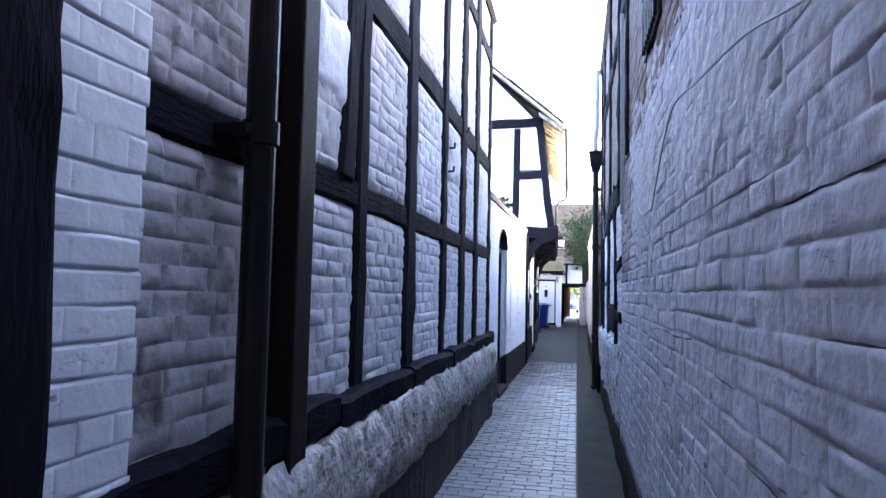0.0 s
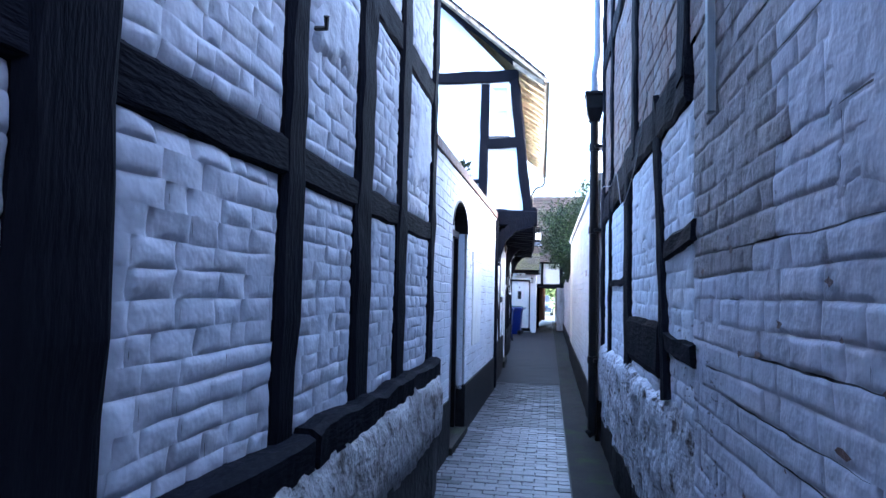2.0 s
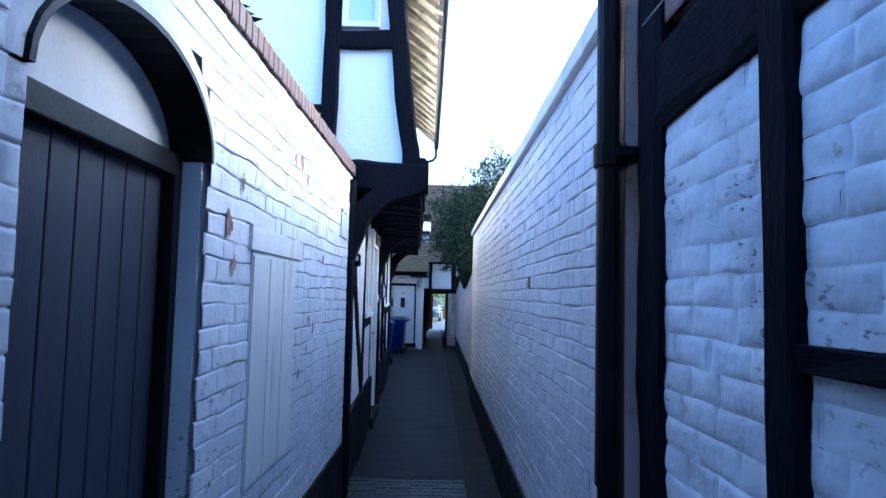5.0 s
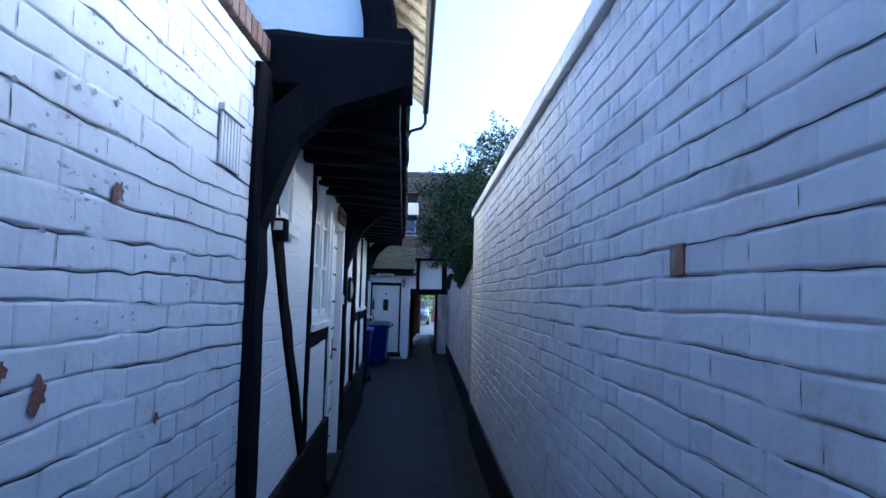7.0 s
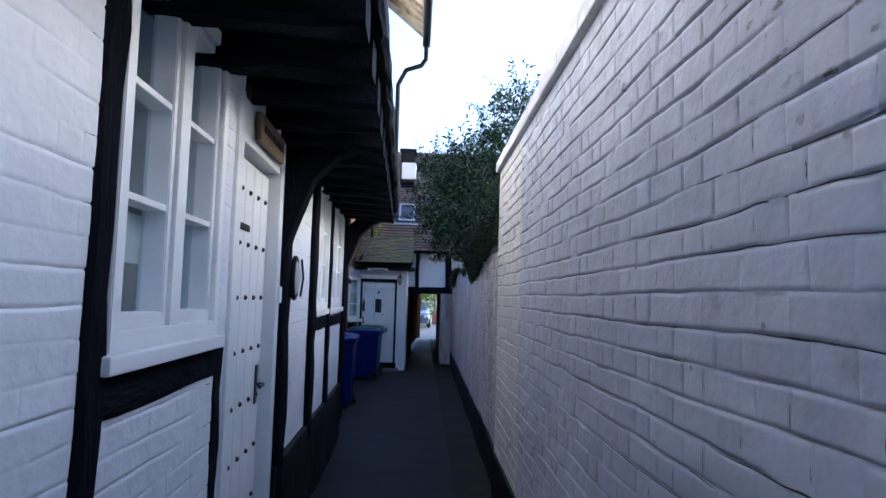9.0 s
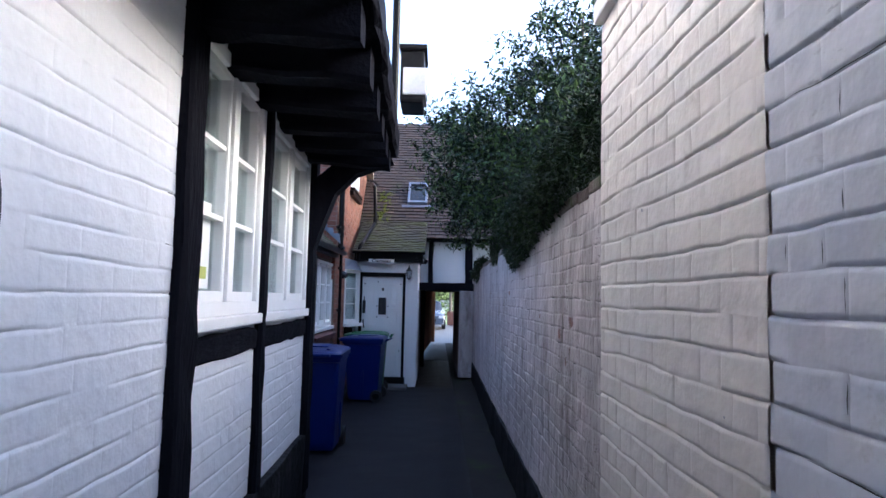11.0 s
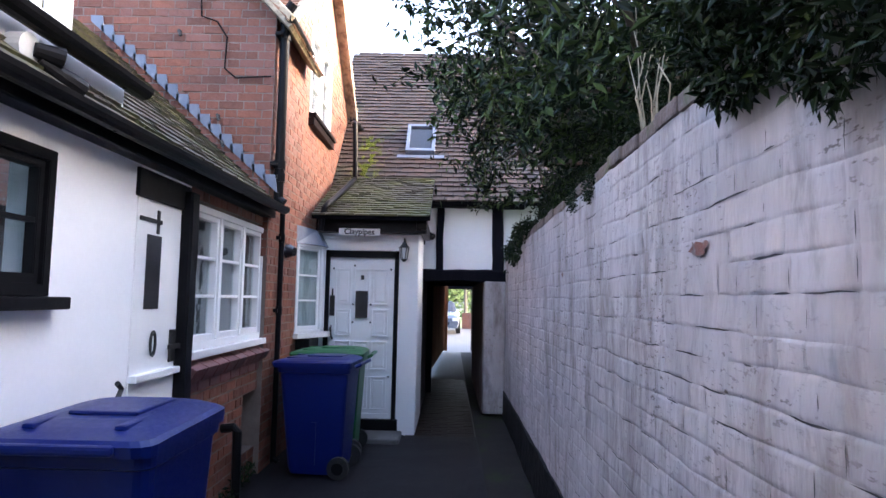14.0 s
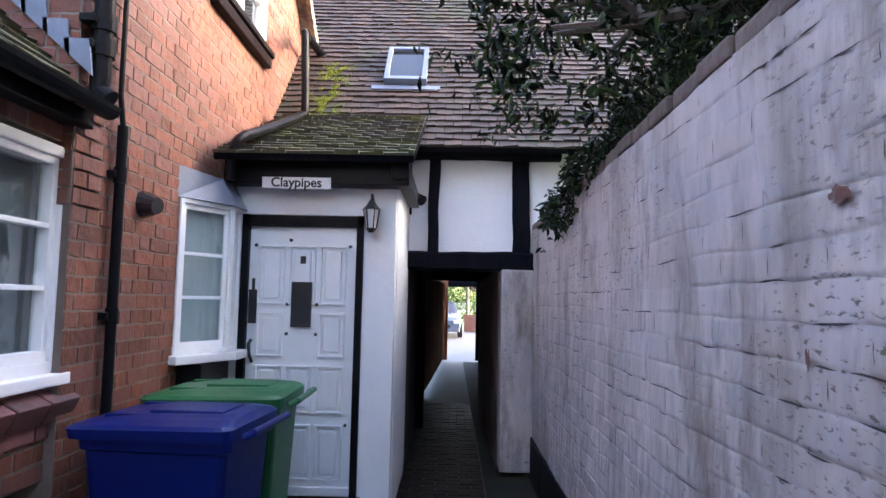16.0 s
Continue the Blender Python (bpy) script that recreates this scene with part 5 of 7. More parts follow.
def build_east():
    part("wall_body", box(EX + 0.03, 4.5, 5.2, 10.6, 0, 5.3), BARE_BRICK, east)
    part("wall_body", box(EX + 0.03, 4.5, -1.2, 5.2, 0, 4.4), BARE_BRICK, east)
    paint_top = lambda y: 2.5 if y > 6.2 else 2.35 + 0.65 * (6.2 - y) / 1.2 if y > 5.0 else 3.0 - 0.1 * (5.0 - y)

    def strip(y0, y1, z0, z1, m, seed, near=None, wave=0.02, proud=0.007, rough=0.005, pillow=0.0, paint=(0.0078, 0.0105, 1.45, 0.0016, 0.0062, 6.0), ticks=0.25):
        courses(EF, m, east, z0, z1, full(eu(y1), eu(y0)), seed=seed, near=near, wave=wave, proud=proud, rough=rough, course=0.086, length=0.228, slab=0.04, slab_name="wall_skin", lip=0.014, joint=0.008, bond="random", paint=paint, ticks=ticks, gap=0.012, wander=0.010, pillow=pillow)

    strip(8.50, 10.6, 1.06, 2.42, LIME_WHITE, 101, (0.1, 2.1, 1.1, 2.4), pillow=0.01)
    strip(6.15, 8.20, 1.06, 2.50, LIME_WHITE, 102, (2.5, 4.5, 1.1, 2.4), pillow=0.01)
    edge = lambda v: 6.15 if v < 1.72 + 0.1 * noise.noise(Vector((v * 5, 1, 2))) else 5.15 + 0.45 * noise.noise(Vector((v * 6.0, 3, 4)))
    painted = lambda v: [(eu(edge(v)), eu(-1.2))]
    bare = lambda v: [(eu(6.15), eu(edge(v)))] if edge(v) < 6.1 else []
    for m, spans, seed, near in ((RIGHT_PAINT, painted, 105, (5.6, 9.4, 0.6, 2.4)), (SMEARED, bare, 104, None)):
        courses(EF, m, east, 0.0, 2.72, spans, seed=seed, near=near, wave=0.0, proud=0.003, rough=0.0035, course=0.086, length=0.228, slab=0.04, slab_name="wall_skin", lip=0.012, joint=0.008, bond="random", paint=(0.0060, 0.0080, 1.2, 0.0020, 0.0058, 7.0), ticks=0.3, gap=0.012, wander=0.012)
    for k in range(16):                               # the paint's upper edge climbs in ragged steps
        y = 5.2 - k * 0.25
        strip(y - 0.25, y, 2.72, 2.72 + 0.086 * (1 + (k * 7) % 4 if k < 9 else 1), RIGHT_PAINT, 130 + k)
    strip(-1.2, 5.2, 2.74, 4.4, BARE_BRICK, 108, paint=(0.011, 0.010, 0.9, 0.003, 0.002, 1.0))
    strip(5.2, 10.6, 2.74, 5.3, BARE_BRICK, 107, paint=(0.012, 0.011, 0.9, 0.004, 0.002, 1.0))
    # flared rubble plinth under the frame
    bm = bmesh.new()
    rows = []
    prof = [(EX + 0.03, 1.12), (EX - 0.02, 1.10), (EX - 0.05, 1.06), (EX - 0.06, 0.98), (EX - 0.06, 0.9), (EX - 0.055, 0.82), (EX - 0.05, 0.74), (EX - 0.045, 0.66), (EX - 0.04, 0.58), (EX - 0.03, 0.48), (EX - 0.02, 0.3)]
    for j in range(240):
        y = 6.1 + 4.5 * j / 239
        ring = []
        for k, (x, z) in enumerate(prof):
            stone = noise.cell(Vector((y * 4.2 + 0.4 * (k // 2 % 2), k // 2, 5)))
            fade = min(1.0, (y - 6.08) / 0.9)
            x = EX + 0.02 * (1 - fade) + (x - EX) * fade
            ring.append(bm.verts.new((x + 0.016 * stone * fade + 0.022 * noise.noise(Vector((z * 5, y * 4, 5))) + 0.014 * noise.noise(Vector((z * 17, y * 15, 1))), y, z + (0.05 if k < 4 else 0.02) * noise.noise(Vector((z, y * 3.0, 9))))))
        rows.append(ring)
    for p, q in zip(rows, rows[1:]):
        for k in range(len(prof) - 1):
            bm.faces.new((p[k], q[k], q[k + 1], p[k + 1]))
    part("plinth", bm, LIME_RUBBLE, east, "limewashed rubble plinth", True)
    bm = box(EX - 0.03, EX + 0.05, -1.2, 10.6, -0.1, 0.34)
    bmesh.ops.subdivide_edges(bm, edges=[e for e in bm.edges if e.calc_length() > 2], cuts=70)
    for v in bm.verts:
        v.co.x += 0.03 * noise.noise(Vector((v.co.y * 2.5, v.co.z * 3, 8)))
        v.co.z += 0.05 * noise.noise(Vector((v.co.y * 1.5, 2, 8))) if v.co.z > 0 else 0
    part("plinth_foot", bm, BLACK_BASE, east, "black stained foot of the wall")
    X = EX + 0.02
    for i, (y0, z0, y1, z1, w) in enumerate(((8.33, 1.05, 8.40, 2.75, 0.26), (9.70, 1.05, 9.73, 2.75, 0.13), (10.52, 1.0, 10.52, 5.25, 0.2), (6.72, 1.1, 7.05, 2.75, 0.13), (7.95, 2.6, 7.95, 5.25, 0.2), (9.6, 2.6, 9.6, 5.25, 0.14),
                                             (6.3, 2.6, 6.3, 5.25, 0.2), (5.35, 2.75, 5.35, 5.25, 0.14), (3.7, 3.0, 3.7, 4.35, 0.16), (2.2, 3.0, 2.2, 4.35, 0.16))):
        part("post", beam((X, y0, z0), (X, y1, z1), w, 0.12, (-1, 0, 0), rough=0.016, seed=i + 140), TIMBER, east)
    for i, (y0, y1, z0, z1, w) in enumerate(((6.95, 8.22, 1.33, 1.325, 0.31), (6.1, 6.82, 1.36, 1.405, 0.10), (8.47, 9.65, 1.735, 1.735, 0.06), (8.3, 10.6, 2.62, 2.52, 0.26), (6.2, 8.4, 2.6, 2.64, 0.24), (6.1, 6.75, 1.90, 1.86, 0.1), (-1.2, 10.6, 4.2, 4.2, 0.2))):
        part("rail", beam((X, y0, z0), (X, y1, z1), w, 0.11, (-1, 0, 0), rough=0.007 if w > 0.3 else 0.014, seed=i + 160), TIMBER_H, east)
    for y0, y1, z in ((10.75, 5.15, 5.25), (5.2, -1.3, 4.35)):
        ER = Face((EX - 0.06, y0), (EX - 0.06, y1), up=(0.7, 0, 0.7), z=z)
        part("roof", box(0, ER.len, 0, 2.6, -0.06, 0.02, 0.01, ER.m()), TILE, east)
    for y0, y1, z0, z1, sd in ((7.1, 7.9, 1.9, 2.4, 1), (3.3, 4.9, 1.75, 2.72, 4), (1.2, 3.2, 1.9, 2.7, 5), (2.6, 3.6, 0.9, 1.25, 6)):
        plaster(EF, east, eu(y1), eu(y0), z0, z1, 0.0145, LIME_WHITE if y0 > 6.2 else RIGHT_PAINT, sd, label="lumpy limewashed plaster over the brick", lump=0.006, bite=0.35)
    for sd, path in enumerate((((2.6, 1.97), (2.78, 1.87), (3.08, 1.88), (3.25, 1.85), (3.32, 1.75), (3.53, 1.69), (3.6, 1.56), (3.77, 1.42), (3.3, 1.37)), ((3.6, 1.42), (3.2, 1.44), (2.8, 1.43), (2.3, 1.45)), ((4.3, 1.22), (3.9, 1.2), (3.5, 1.21), (2.9, 1.17)), ((4.9, 0.9), (4.7, 0.8), (4.3, 0.74), (4.2, 0.62)), ((3.3, 0.95), (3.25, 0.85), (3.0, 0.78)))):
        crack(EF, east, [(eu(y), z) for y, z in path], 0.0045, 0.0195, CRACK_AND_JOINT_SHADE, sd)
    rng = random.Random(17)
    vs, fs = [], []
    for _ in range(150):                              # pits and missing paint low on the wall
        y, z = rng.uniform(1.8, 6.0), rng.uniform(0.35, 1.9) if rng.random() < 0.3 else rng.uniform(0.35, 1.05)
        r = rng.uniform(0.006, 0.022)
        off = len(vs)
        vs += [tuple(EF.at(eu(y) + math.cos(t) * r * rng.uniform(0.4, 2.0), z + math.sin(t) * r * rng.uniform(0.3, 1.1), 0.0185)) for t in [j * math.pi / 4 for j in range(8)]]
        fs.append(tuple(range(off, off + 8)))
    part_raw("flaked_paint", vs, fs, BARE_BRICK, east, "dark pits where paint has gone", False, "stuff")
    joint_cracks(EF, east, 0.0, 2.72, 0.086, eu(6.0), eu(0.4), 105, 0.012, 120, CRACK_AND_JOINT_SHADE, w=0.004, n=0.0150)
    # a louvred opening high in the brick
    part("vent_grille", box(EX - 0.03, EX - 0.005, 3.25, 3.95, 3.0, 3.7, 0.004), BROWN_PAINT, east)
    for k in range(8):
        part("grille_bar", box(EX - 0.05, EX - 0.03, 3.30 + k * 0.08, 3.32 + k * 0.08, 3.02, 3.68, 0.003), BLACK_PAINT, east)
    part("weathered_strip", box(EX - 0.05, EX - 0.02, 5.73, 5.77, 2.3, 4.1, 0.006), CABLE_GREY, east, "grey cable cover strip")


build_east()


def glide(pts, n=6):
    """Points of a smooth line through pts."""
    P = [Vector(p) for p in pts]
    P = [P[0] * 2 - P[1]] + P + [P[-1] * 2 - P[-2]]
    out = []
    for a, b, c, d in zip(P, P[1:], P[2:], P[3:]):
        out += [0.5 * (2 * b + (c - a) * t + (2 * a - 5 * b + 4 * c - d) * t * t + (3 * b - a - 3 * c + d) * t ** 3) for t in [k / n for k in range(n)]]
    return out + [P[-2]]


cable = thing("cable", (EX - 0.02, 3, 2.2), "thin grey cable sagging along the wall", "cable")
part("wire", tube(glide([(EX - 0.035, y, z) for y, z in ((0.6, 2.0), (1.19, 2.12), (1.6, 2.22), (2.22, 2.31), (2.6, 2.37), (2.82, 2.36), (3.05, 2.28), (3.3, 2.15), (3.5, 2.04))]), 0.003, 6), CABLE_GREY, cable)
part("wire", tube(glide([(EX - 0.04, y, z) for y, z in ((3.5, 2.05), (3.8, 2.06), (4.1, 2.12), (4.35, 2.25), (4.6, 2.41), (4.72, 2.40), (4.8, 2.3))]), 0.003, 6), CABLE_GREY, cable)
part("wire", tube(glide([(EX - 0.09, y, z) for y, z in ((6.9, 2.75), (7.4, 2.45), (7.8, 2.33), (8.1, 2.28), (8.25, 2.34), (8.4, 2.5), (8.6, 2.62), (9.0, 2.58), (9.77, 2.70), (10.4, 2.72))]), 0.003, 6), CABLE_GREY, cable)

dp = downpipe(0.30, 10.66, 0.06, 3.62, 0.05, BLACK_PAINT, "black cast iron drainpipe with a hopper on the corner", True, (0.9, 2.35, 3.3), wall=1, at_back=0.1)
part("upper_pipe", tube([(0.30, 10.66, 3.85), (0.30, 10.66, 4.15), (0.33, 10.66, 4.4), (0.33, 10.66, 5.3)], 0.045, 14), LEAD, dp, "bluish grey upper pipe")
part("pipe_label", box(0.248, 0.2515, 10.63, 10.69, 1.06, 1.2), PALE_PLASTIC, dp)


# ---- tall white boundary wall y 10.9 to 20 and the old lower wall to y 30.6 ----
tw = thing("boundary_wall", (0.5, 15, 0), "tall white painted brick boundary wall with black base", "wall")
TF = Face((0.375, 20.0), (0.36, 10.72))


def build_tall_wall():
    courses(TF, DIRTY_CREAM, tw, 0.42, 2.93, full(0, 1.35), seed=202, paint=(0.0095, 0.0050, 0.8, 0.0014, 0.0026, 4.2), gap=0.012, wander=0.014, slab=0.24, course=0.087, length=0.238)
    courses(TF, TALL_WALL, tw, 0.42, 2.93, full(1.35, TF.len), seed=201, proud=0.0036, rough=0.0014, lip=0.005, paint=(0.0100, 0.0058, 0.80, 0.0012, 0.0032, 5.0), ticks=0.35, gap=0.012, wander=0.012, near=(3.2, 7.2, 1.0, 2.3), slab=0.24, joint=0.007, course=0.087, length=0.238, bond="flemish", wave=0.006)
    bm = box(0, TF.len, -0.1, 0.45, -0.2, 0.030, 0.008, TF.m())
    bmesh.ops.subdivide_edges(bm, edges=[e for e in bm.edges if e.calc_length() > 2], cuts=40)
    for v in bm.verts:
        v.co.x += 0.016 * noise.noise(Vector((v.co.y * 2.0, v.co.z * 2, 4)))
    part("base_band", bm, BLACK_BASE, tw, "black painted base")
    n = 21
    for k in range(n):
        a = TF.len * k / n
        part("coping", box(a + 0.003, a + TF.len / n - 0.003, 2.93, 3.02 + 0.004 * (k % 3), -0.28, 0.05, 0.01, TF.m()), CREAM_WALL, tw)
    rng = random.Random(5)
    vs, fs = [], []
    for _ in range(230):
        y = rng.uniform(11.5, 19.8)
        z = 2.9 - abs(rng.gauss(0, 0.16)) if rng.random() < 0.8 else rng.uniform(1.2, 2.6)
        if noise.noise(Vector((y * 1.4, z * 1.2, 4))) < 0.0:
            continue
        r = rng.uniform(0.004, 0.013)
        off = len(vs)
        vs += [tuple(TF.at(TF.along(0.36, y) + math.cos(t) * r * rng.uniform(0.5, 1.8), z + math.sin(t) * r * rng.uniform(0.5, 1.4), 0.0165)) for t in [j * math.pi / 4 for j in range(8)]]
        fs.append(tuple(range(off, off + 8)))
    part_raw("flaked_paint", vs, fs, GREY_INFILL, tw, "grey flakes under the coping", False, "stuff")
    joint_cracks(TF, tw, 0.42, 2.93, 0.087, 1.4, TF.len, 201, 0.012, 340, CRACK_AND_JOINT_SHADE, w=0.0024)
    u = TF.along(0.36, 12.93)
    part("bare_brick", box(u - 0.045, u + 0.045, 1.90, 1.985, -0.01, 0.019, 0.004, TF.m()), RED_CHIP, tw, "red brick header where paint has gone")


build_tall_wall()
ow = thing("boundary_wall", (0.55, 25, 0), "lower old brick wall with flaking pinkish white paint", "wall")
OF = Face((0.46, 30.85), (0.42, 19.95))


def build_old_wall():
    courses(OF, OLD_WALL, ow, 0.40, 2.26, full(0, OF.len), seed=211, proud=0.0035, rough=0.0032, lip=0.012, paint=(0.0032, 0.0050, 0.9, 0.0009, 0.0056, 10.0), ticks=0.6, gap=0.012, wander=0.013, bond="random", near=(2.6, 6.6, 0.9, 2.1), slab=0.26, joint=0.010, course=0.086, length=0.232, wave=0.03)
    bm = box(0, OF.len, -0.1, 0.42, -0.2, 0.030, 0.008, OF.m())
    bmesh.ops.subdivide_edges(bm, edges=[e for e in bm.edges if e.calc_length() > 2], cuts=50)
    for v in bm.verts:
        v.co.x += 0.03 * noise.noise(Vector((v.co.y * 2.0, v.co.z * 2, 4)))
        v.co.z += 0.04 * noise.noise(Vector((v.co.y * 1.3, 1, 4))) if v.co.z > 0.2 else 0
    part("base_band", bm, BLACK_BASE, ow, "black stained base")
    rng = random.Random(12)
    for k in range(46):
        a = OF.len * k / 46
        z = 2.26 + 0.02 * noise.noise(Vector((k * 0.5, 1, 1)))
        part("coping_brick", box(a + 0.003, a + OF.len / 46 - 0.004, z, z + 0.062, -0.28, 0.016 + rng.uniform(-0.008, 0.008), 0.012, OF.m()), MOSSY_COPING, ow)
    for y, z, w, h in ((20.77, 1.632, 0.075, 0.036), (21.10, 1.55, 0.04, 0.03), (20.80, 1.475, 0.028, 0.02), (20.91, 1.40, 0.022, 0.026), (21.65, 1.44, 0.02, 0.026), (21.83, 1.63, 0.026, 0.02), (23.81, 1.81, 0.075, 0.024), (26.13, 1.82, 0.035, 0.018), (26.25, 1.51, 0.012, 0.026)):
        u = OF.along(0.44, y)
        bm = bmesh.new()
        ring = [k * math.pi / 12 for k in range(24)]
        bm.faces.new([bm.verts.new(OF.at(u + math.copysign(abs(math.cos(t)) ** 0.6, math.cos(t)) * w * (0.85 + 0.7 * noise.noise(Vector((math.cos(t) * 2.6, math.sin(t) * 2.6, y * 5)))),
                                         z + math.copysign(abs(math.sin(t)) ** 0.6, math.sin(t)) * h * (0.85 + 0.7 * noise.noise(Vector((math.cos(t) * 2.6, math.sin(t) * 2.6, y * 7)))), 0.0205)) for t in ring])
        part("bare_brick", bm, RED_CHIP, ow, "red brick showing where paint has gone")
    joint_cracks(OF, ow, 0.40, 2.26, 0.086, 0.0, OF.len, 211, 0.012, 520, CRACK_AND_JOINT_SHADE, w=0.0034, n=0.0150, short=True)
    # pits and chips in the paint, gathered in drifts
    vs, fs = [], []
    made = 0
    while made < 420:
        u, z = rng.uniform(0.6, OF.len - 0.2), rng.uniform(0.6, 2.24)
        if noise.noise(Vector((u * 1.1, z * 1.6, 5))) + 0.25 * (z - 1.4) < 0.12:
            continue
        made += 1
        r = rng.uniform(0.003, 0.007) if rng.random() < 0.93 else rng.uniform(0.006, 0.009)
        off = len(vs)
        vs += [tuple(OF.at(u + math.cos(t) * r * rng.uniform(0.8, 3.2), z + math.sin(t) * r * rng.uniform(0.2, 0.8), 0.0165)) for t in [j * math.pi / 4 for j in range(8)]]
        fs.append(tuple(range(off, off + 8)))
    part_raw("flaked_paint", vs, fs, SMEARED, ow, "dark chips where paint has flaked", False, "stuff")


build_old_wall()
# garden ground behind the boundary walls
garden = tagged(part("garden_ground", box(0.72, 12, 10.7, 31, 0.1, 0.9), GRASS, None), "rough grass garden behind the boundary wall", "garden", "", "structure")


# ---- white cottage, y 22.45 to 26.1, and its brick end to 27.9 ----
ch = thing("cottage", (-2.3, 25, 0), "low white rendered cottage with black trim and a lean-to tiled roof", "cottage")
CF = Face((-2.05, 22.4), (-2.05, 28.02))


def cu(y):
    return y - 22.4


def build_cottage():
    holes = [(cu(24.2), cu(24.68), 1.62, 2.25), (cu(25.42), cu(26.0), 0.2, 2.2), (cu(26.17), cu(27.80), 1.26, 2.26), (cu(22.7), cu(23.86), 1.3, 2.35)]
    courses(CF, RENDER_WHITE, ch, 0.1, 2.5, holed(0, cu(26.14), holes), seed=301, laid=False, slab=0.2, slab_name="wall_body")
    part("upper_band", box(0, cu(25.25), 2.5, 2.78, -0.25, -0.02, 0, CF.m()), RENDER_WHITE, ch)
    vent = (cu(27.40), cu(27.90), 0.28, 0.83)
    courses(CF, RED_BRICK, ch, 0.05, 2.45, holed(cu(26.14), CF.len, holes + [vent]), seed=302, proud=0.004, rough=0.0040, smooth=False, lip=0.004, joint=0.010, course=0.083, length=0.235, slab=0.18, slab_mat=MORTAR, near=(cu(26.3), CF.len, 0.2, 1.1), slab_name="mortar_body")
    # black back plate paints in the dark depth of the opening
    part("vent_hole", box(vent[0], vent[1], vent[2], vent[3], -0.17, -0.14, 0, CF.m()), BLACK_BASE, ch)
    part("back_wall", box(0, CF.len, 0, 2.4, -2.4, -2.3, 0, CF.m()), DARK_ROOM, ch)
    window(CF, ch, cu(24.2), cu(24.68), 1.62, 2.25, 1, 2, frame_mat=BLACK_PAINT, back=None, label="small black framed window")
    window(CF, ch, cu(22.7), cu(23.86), 1.3, 2.35, 2, 3, frame_mat=BLACK_PAINT, back=CURTAIN, label="black framed window with pale net curtain")
    part("window_board", box(cu(22.6), cu(23.95), 1.09, 1.21, -0.02, 0.05, 0.008, CF.m()), PAINT_WHITE, ch)
    window(CF, ch, cu(26.17), cu(27.80), 1.26, 2.26, 3, 3, back=BLIND, depth=0.08, reach=0.04, label="white three-light window with grey blind", mull=0.05)
    n = 8
    for k in range(n):
        a = cu(26.16) + (27.9 - 26.16) * k / n
        m = CF.m(a + 0.1, 1.12, 0.02) @ pose(0, 0, 0, 28, 0, 0)
        part("sill_brick", box(-0.102, 0.102, -0.055, 0.05, -0.06, 0.05, 0.008, m), DARK_BRICK, ch)
        part("sill_brick", box(-0.102, 0.102, -0.14, -0.06, -0.10, 0.0, 0.006, CF.m(a + 0.1, 1.12, 0.02)), DARK_BRICK, ch)
    part("post", beam((-2.04, 26.07, 0.1), (-2.04, 26.07, 2.3), 0.13, 0.12, (1, 0, 0), rough=0.006, seed=1), BLACK_PAINT, ch)
    part("door_head", box(cu(25.40), cu(26.1), 2.18, 2.34, -0.1, 0.02, 0.006, CF.m()), BLACK_PAINT, ch)
    M = CF.m()
    d = part("door", box(cu(25.43), cu(25.99), 0.18, 2.18, -0.06, 0.004, 0.004, M), PAINT_WHITE, ch, "closed white stable door with black ironwork")
    part("door_window", box(cu(25.55), cu(25.73), 1.55, 1.98, 0.0, 0.008, 0.002, M), SHINY, d)
    part("drip_board", box(cu(25.43), cu(25.99), 1.15, 1.19, 0.0, 0.05, 0.006, M), PAINT_WHITE, d)
    part("knocker", tube([CF.at(cu(25.66) + 0.03 * math.sin(t), 1.35 + 0.07 * math.cos(t), 0.02) for t in [k * math.pi / 6 for k in range(13)]], 0.009, 6), IRON, d)
    part("strap_hinge", add_box(box(cu(25.45), cu(25.72), 2.05, 2.075, 0.004, 0.012, 0.002, M), cu(25.66), cu(25.69), 1.99, 2.13, 0.004, 0.012, 0.002, M), IRON, d)
    part("latch", add_box(box(cu(25.90), cu(25.98), 1.22, 1.42, 0.004, 0.016, 0.004, M), cu(25.86), cu(26.02), 1.30, 1.33, 0.016, 0.035, 0.004, M), IRON, d)
    # lean-to roof up to the brick gable, and the flat roof with its picket balustrade
    LF = Face((-1.90, 25.2), (-1.90, 27.75), up=(-0.75, 0, 0.66), z=2.46)
    courses(LF, MOSS_TILE, ch, 0.0, 2.5, full(0, LF.len), name="roof_tile", course=0.105, length=0.165, joint=0.006, proud=0.020, rough=0.006, bond="stretcher", grid=tile_grid, faces=TILE_FACES, slab=0.05,
            slab_mat=TIMBER_H, slab_name="roof_deck", seed=8, near=(0.1, 2.4, 0.05, 2.2))
    LG = Face((-1.90, 24.05), (-1.90, 25.2), up=(-0.75, 0, 0.66), z=2.46)
    courses(LG, MOSS_TILE, ch, 0.0, 0.35, full(0, LG.len), name="roof_tile", course=0.105, length=0.165, joint=0.006, proud=0.020, rough=0.006, bond="stretcher", grid=tile_grid, faces=TILE_FACES, slab=0.04,
            slab_mat=TIMBER_H, slab_name="roof_deck", seed=9)
    part("fascia", box(cu(22.4), CF.len - 0.2, 2.36, 2.5, -0.02, 0.10, 0.01, CF.m()), BLACK_PAINT, ch)
    part("flat_roof", box(-5.0, -2.12, 22.4, 25.25, 2.78, 2.84, 0.01), LEAD, ch)
    for k in range(16):
        y = 22.6 + k * 0.165
        bm = box(-2.393, -2.375, y, y + 0.09, 2.87, 3.85, 0.003)
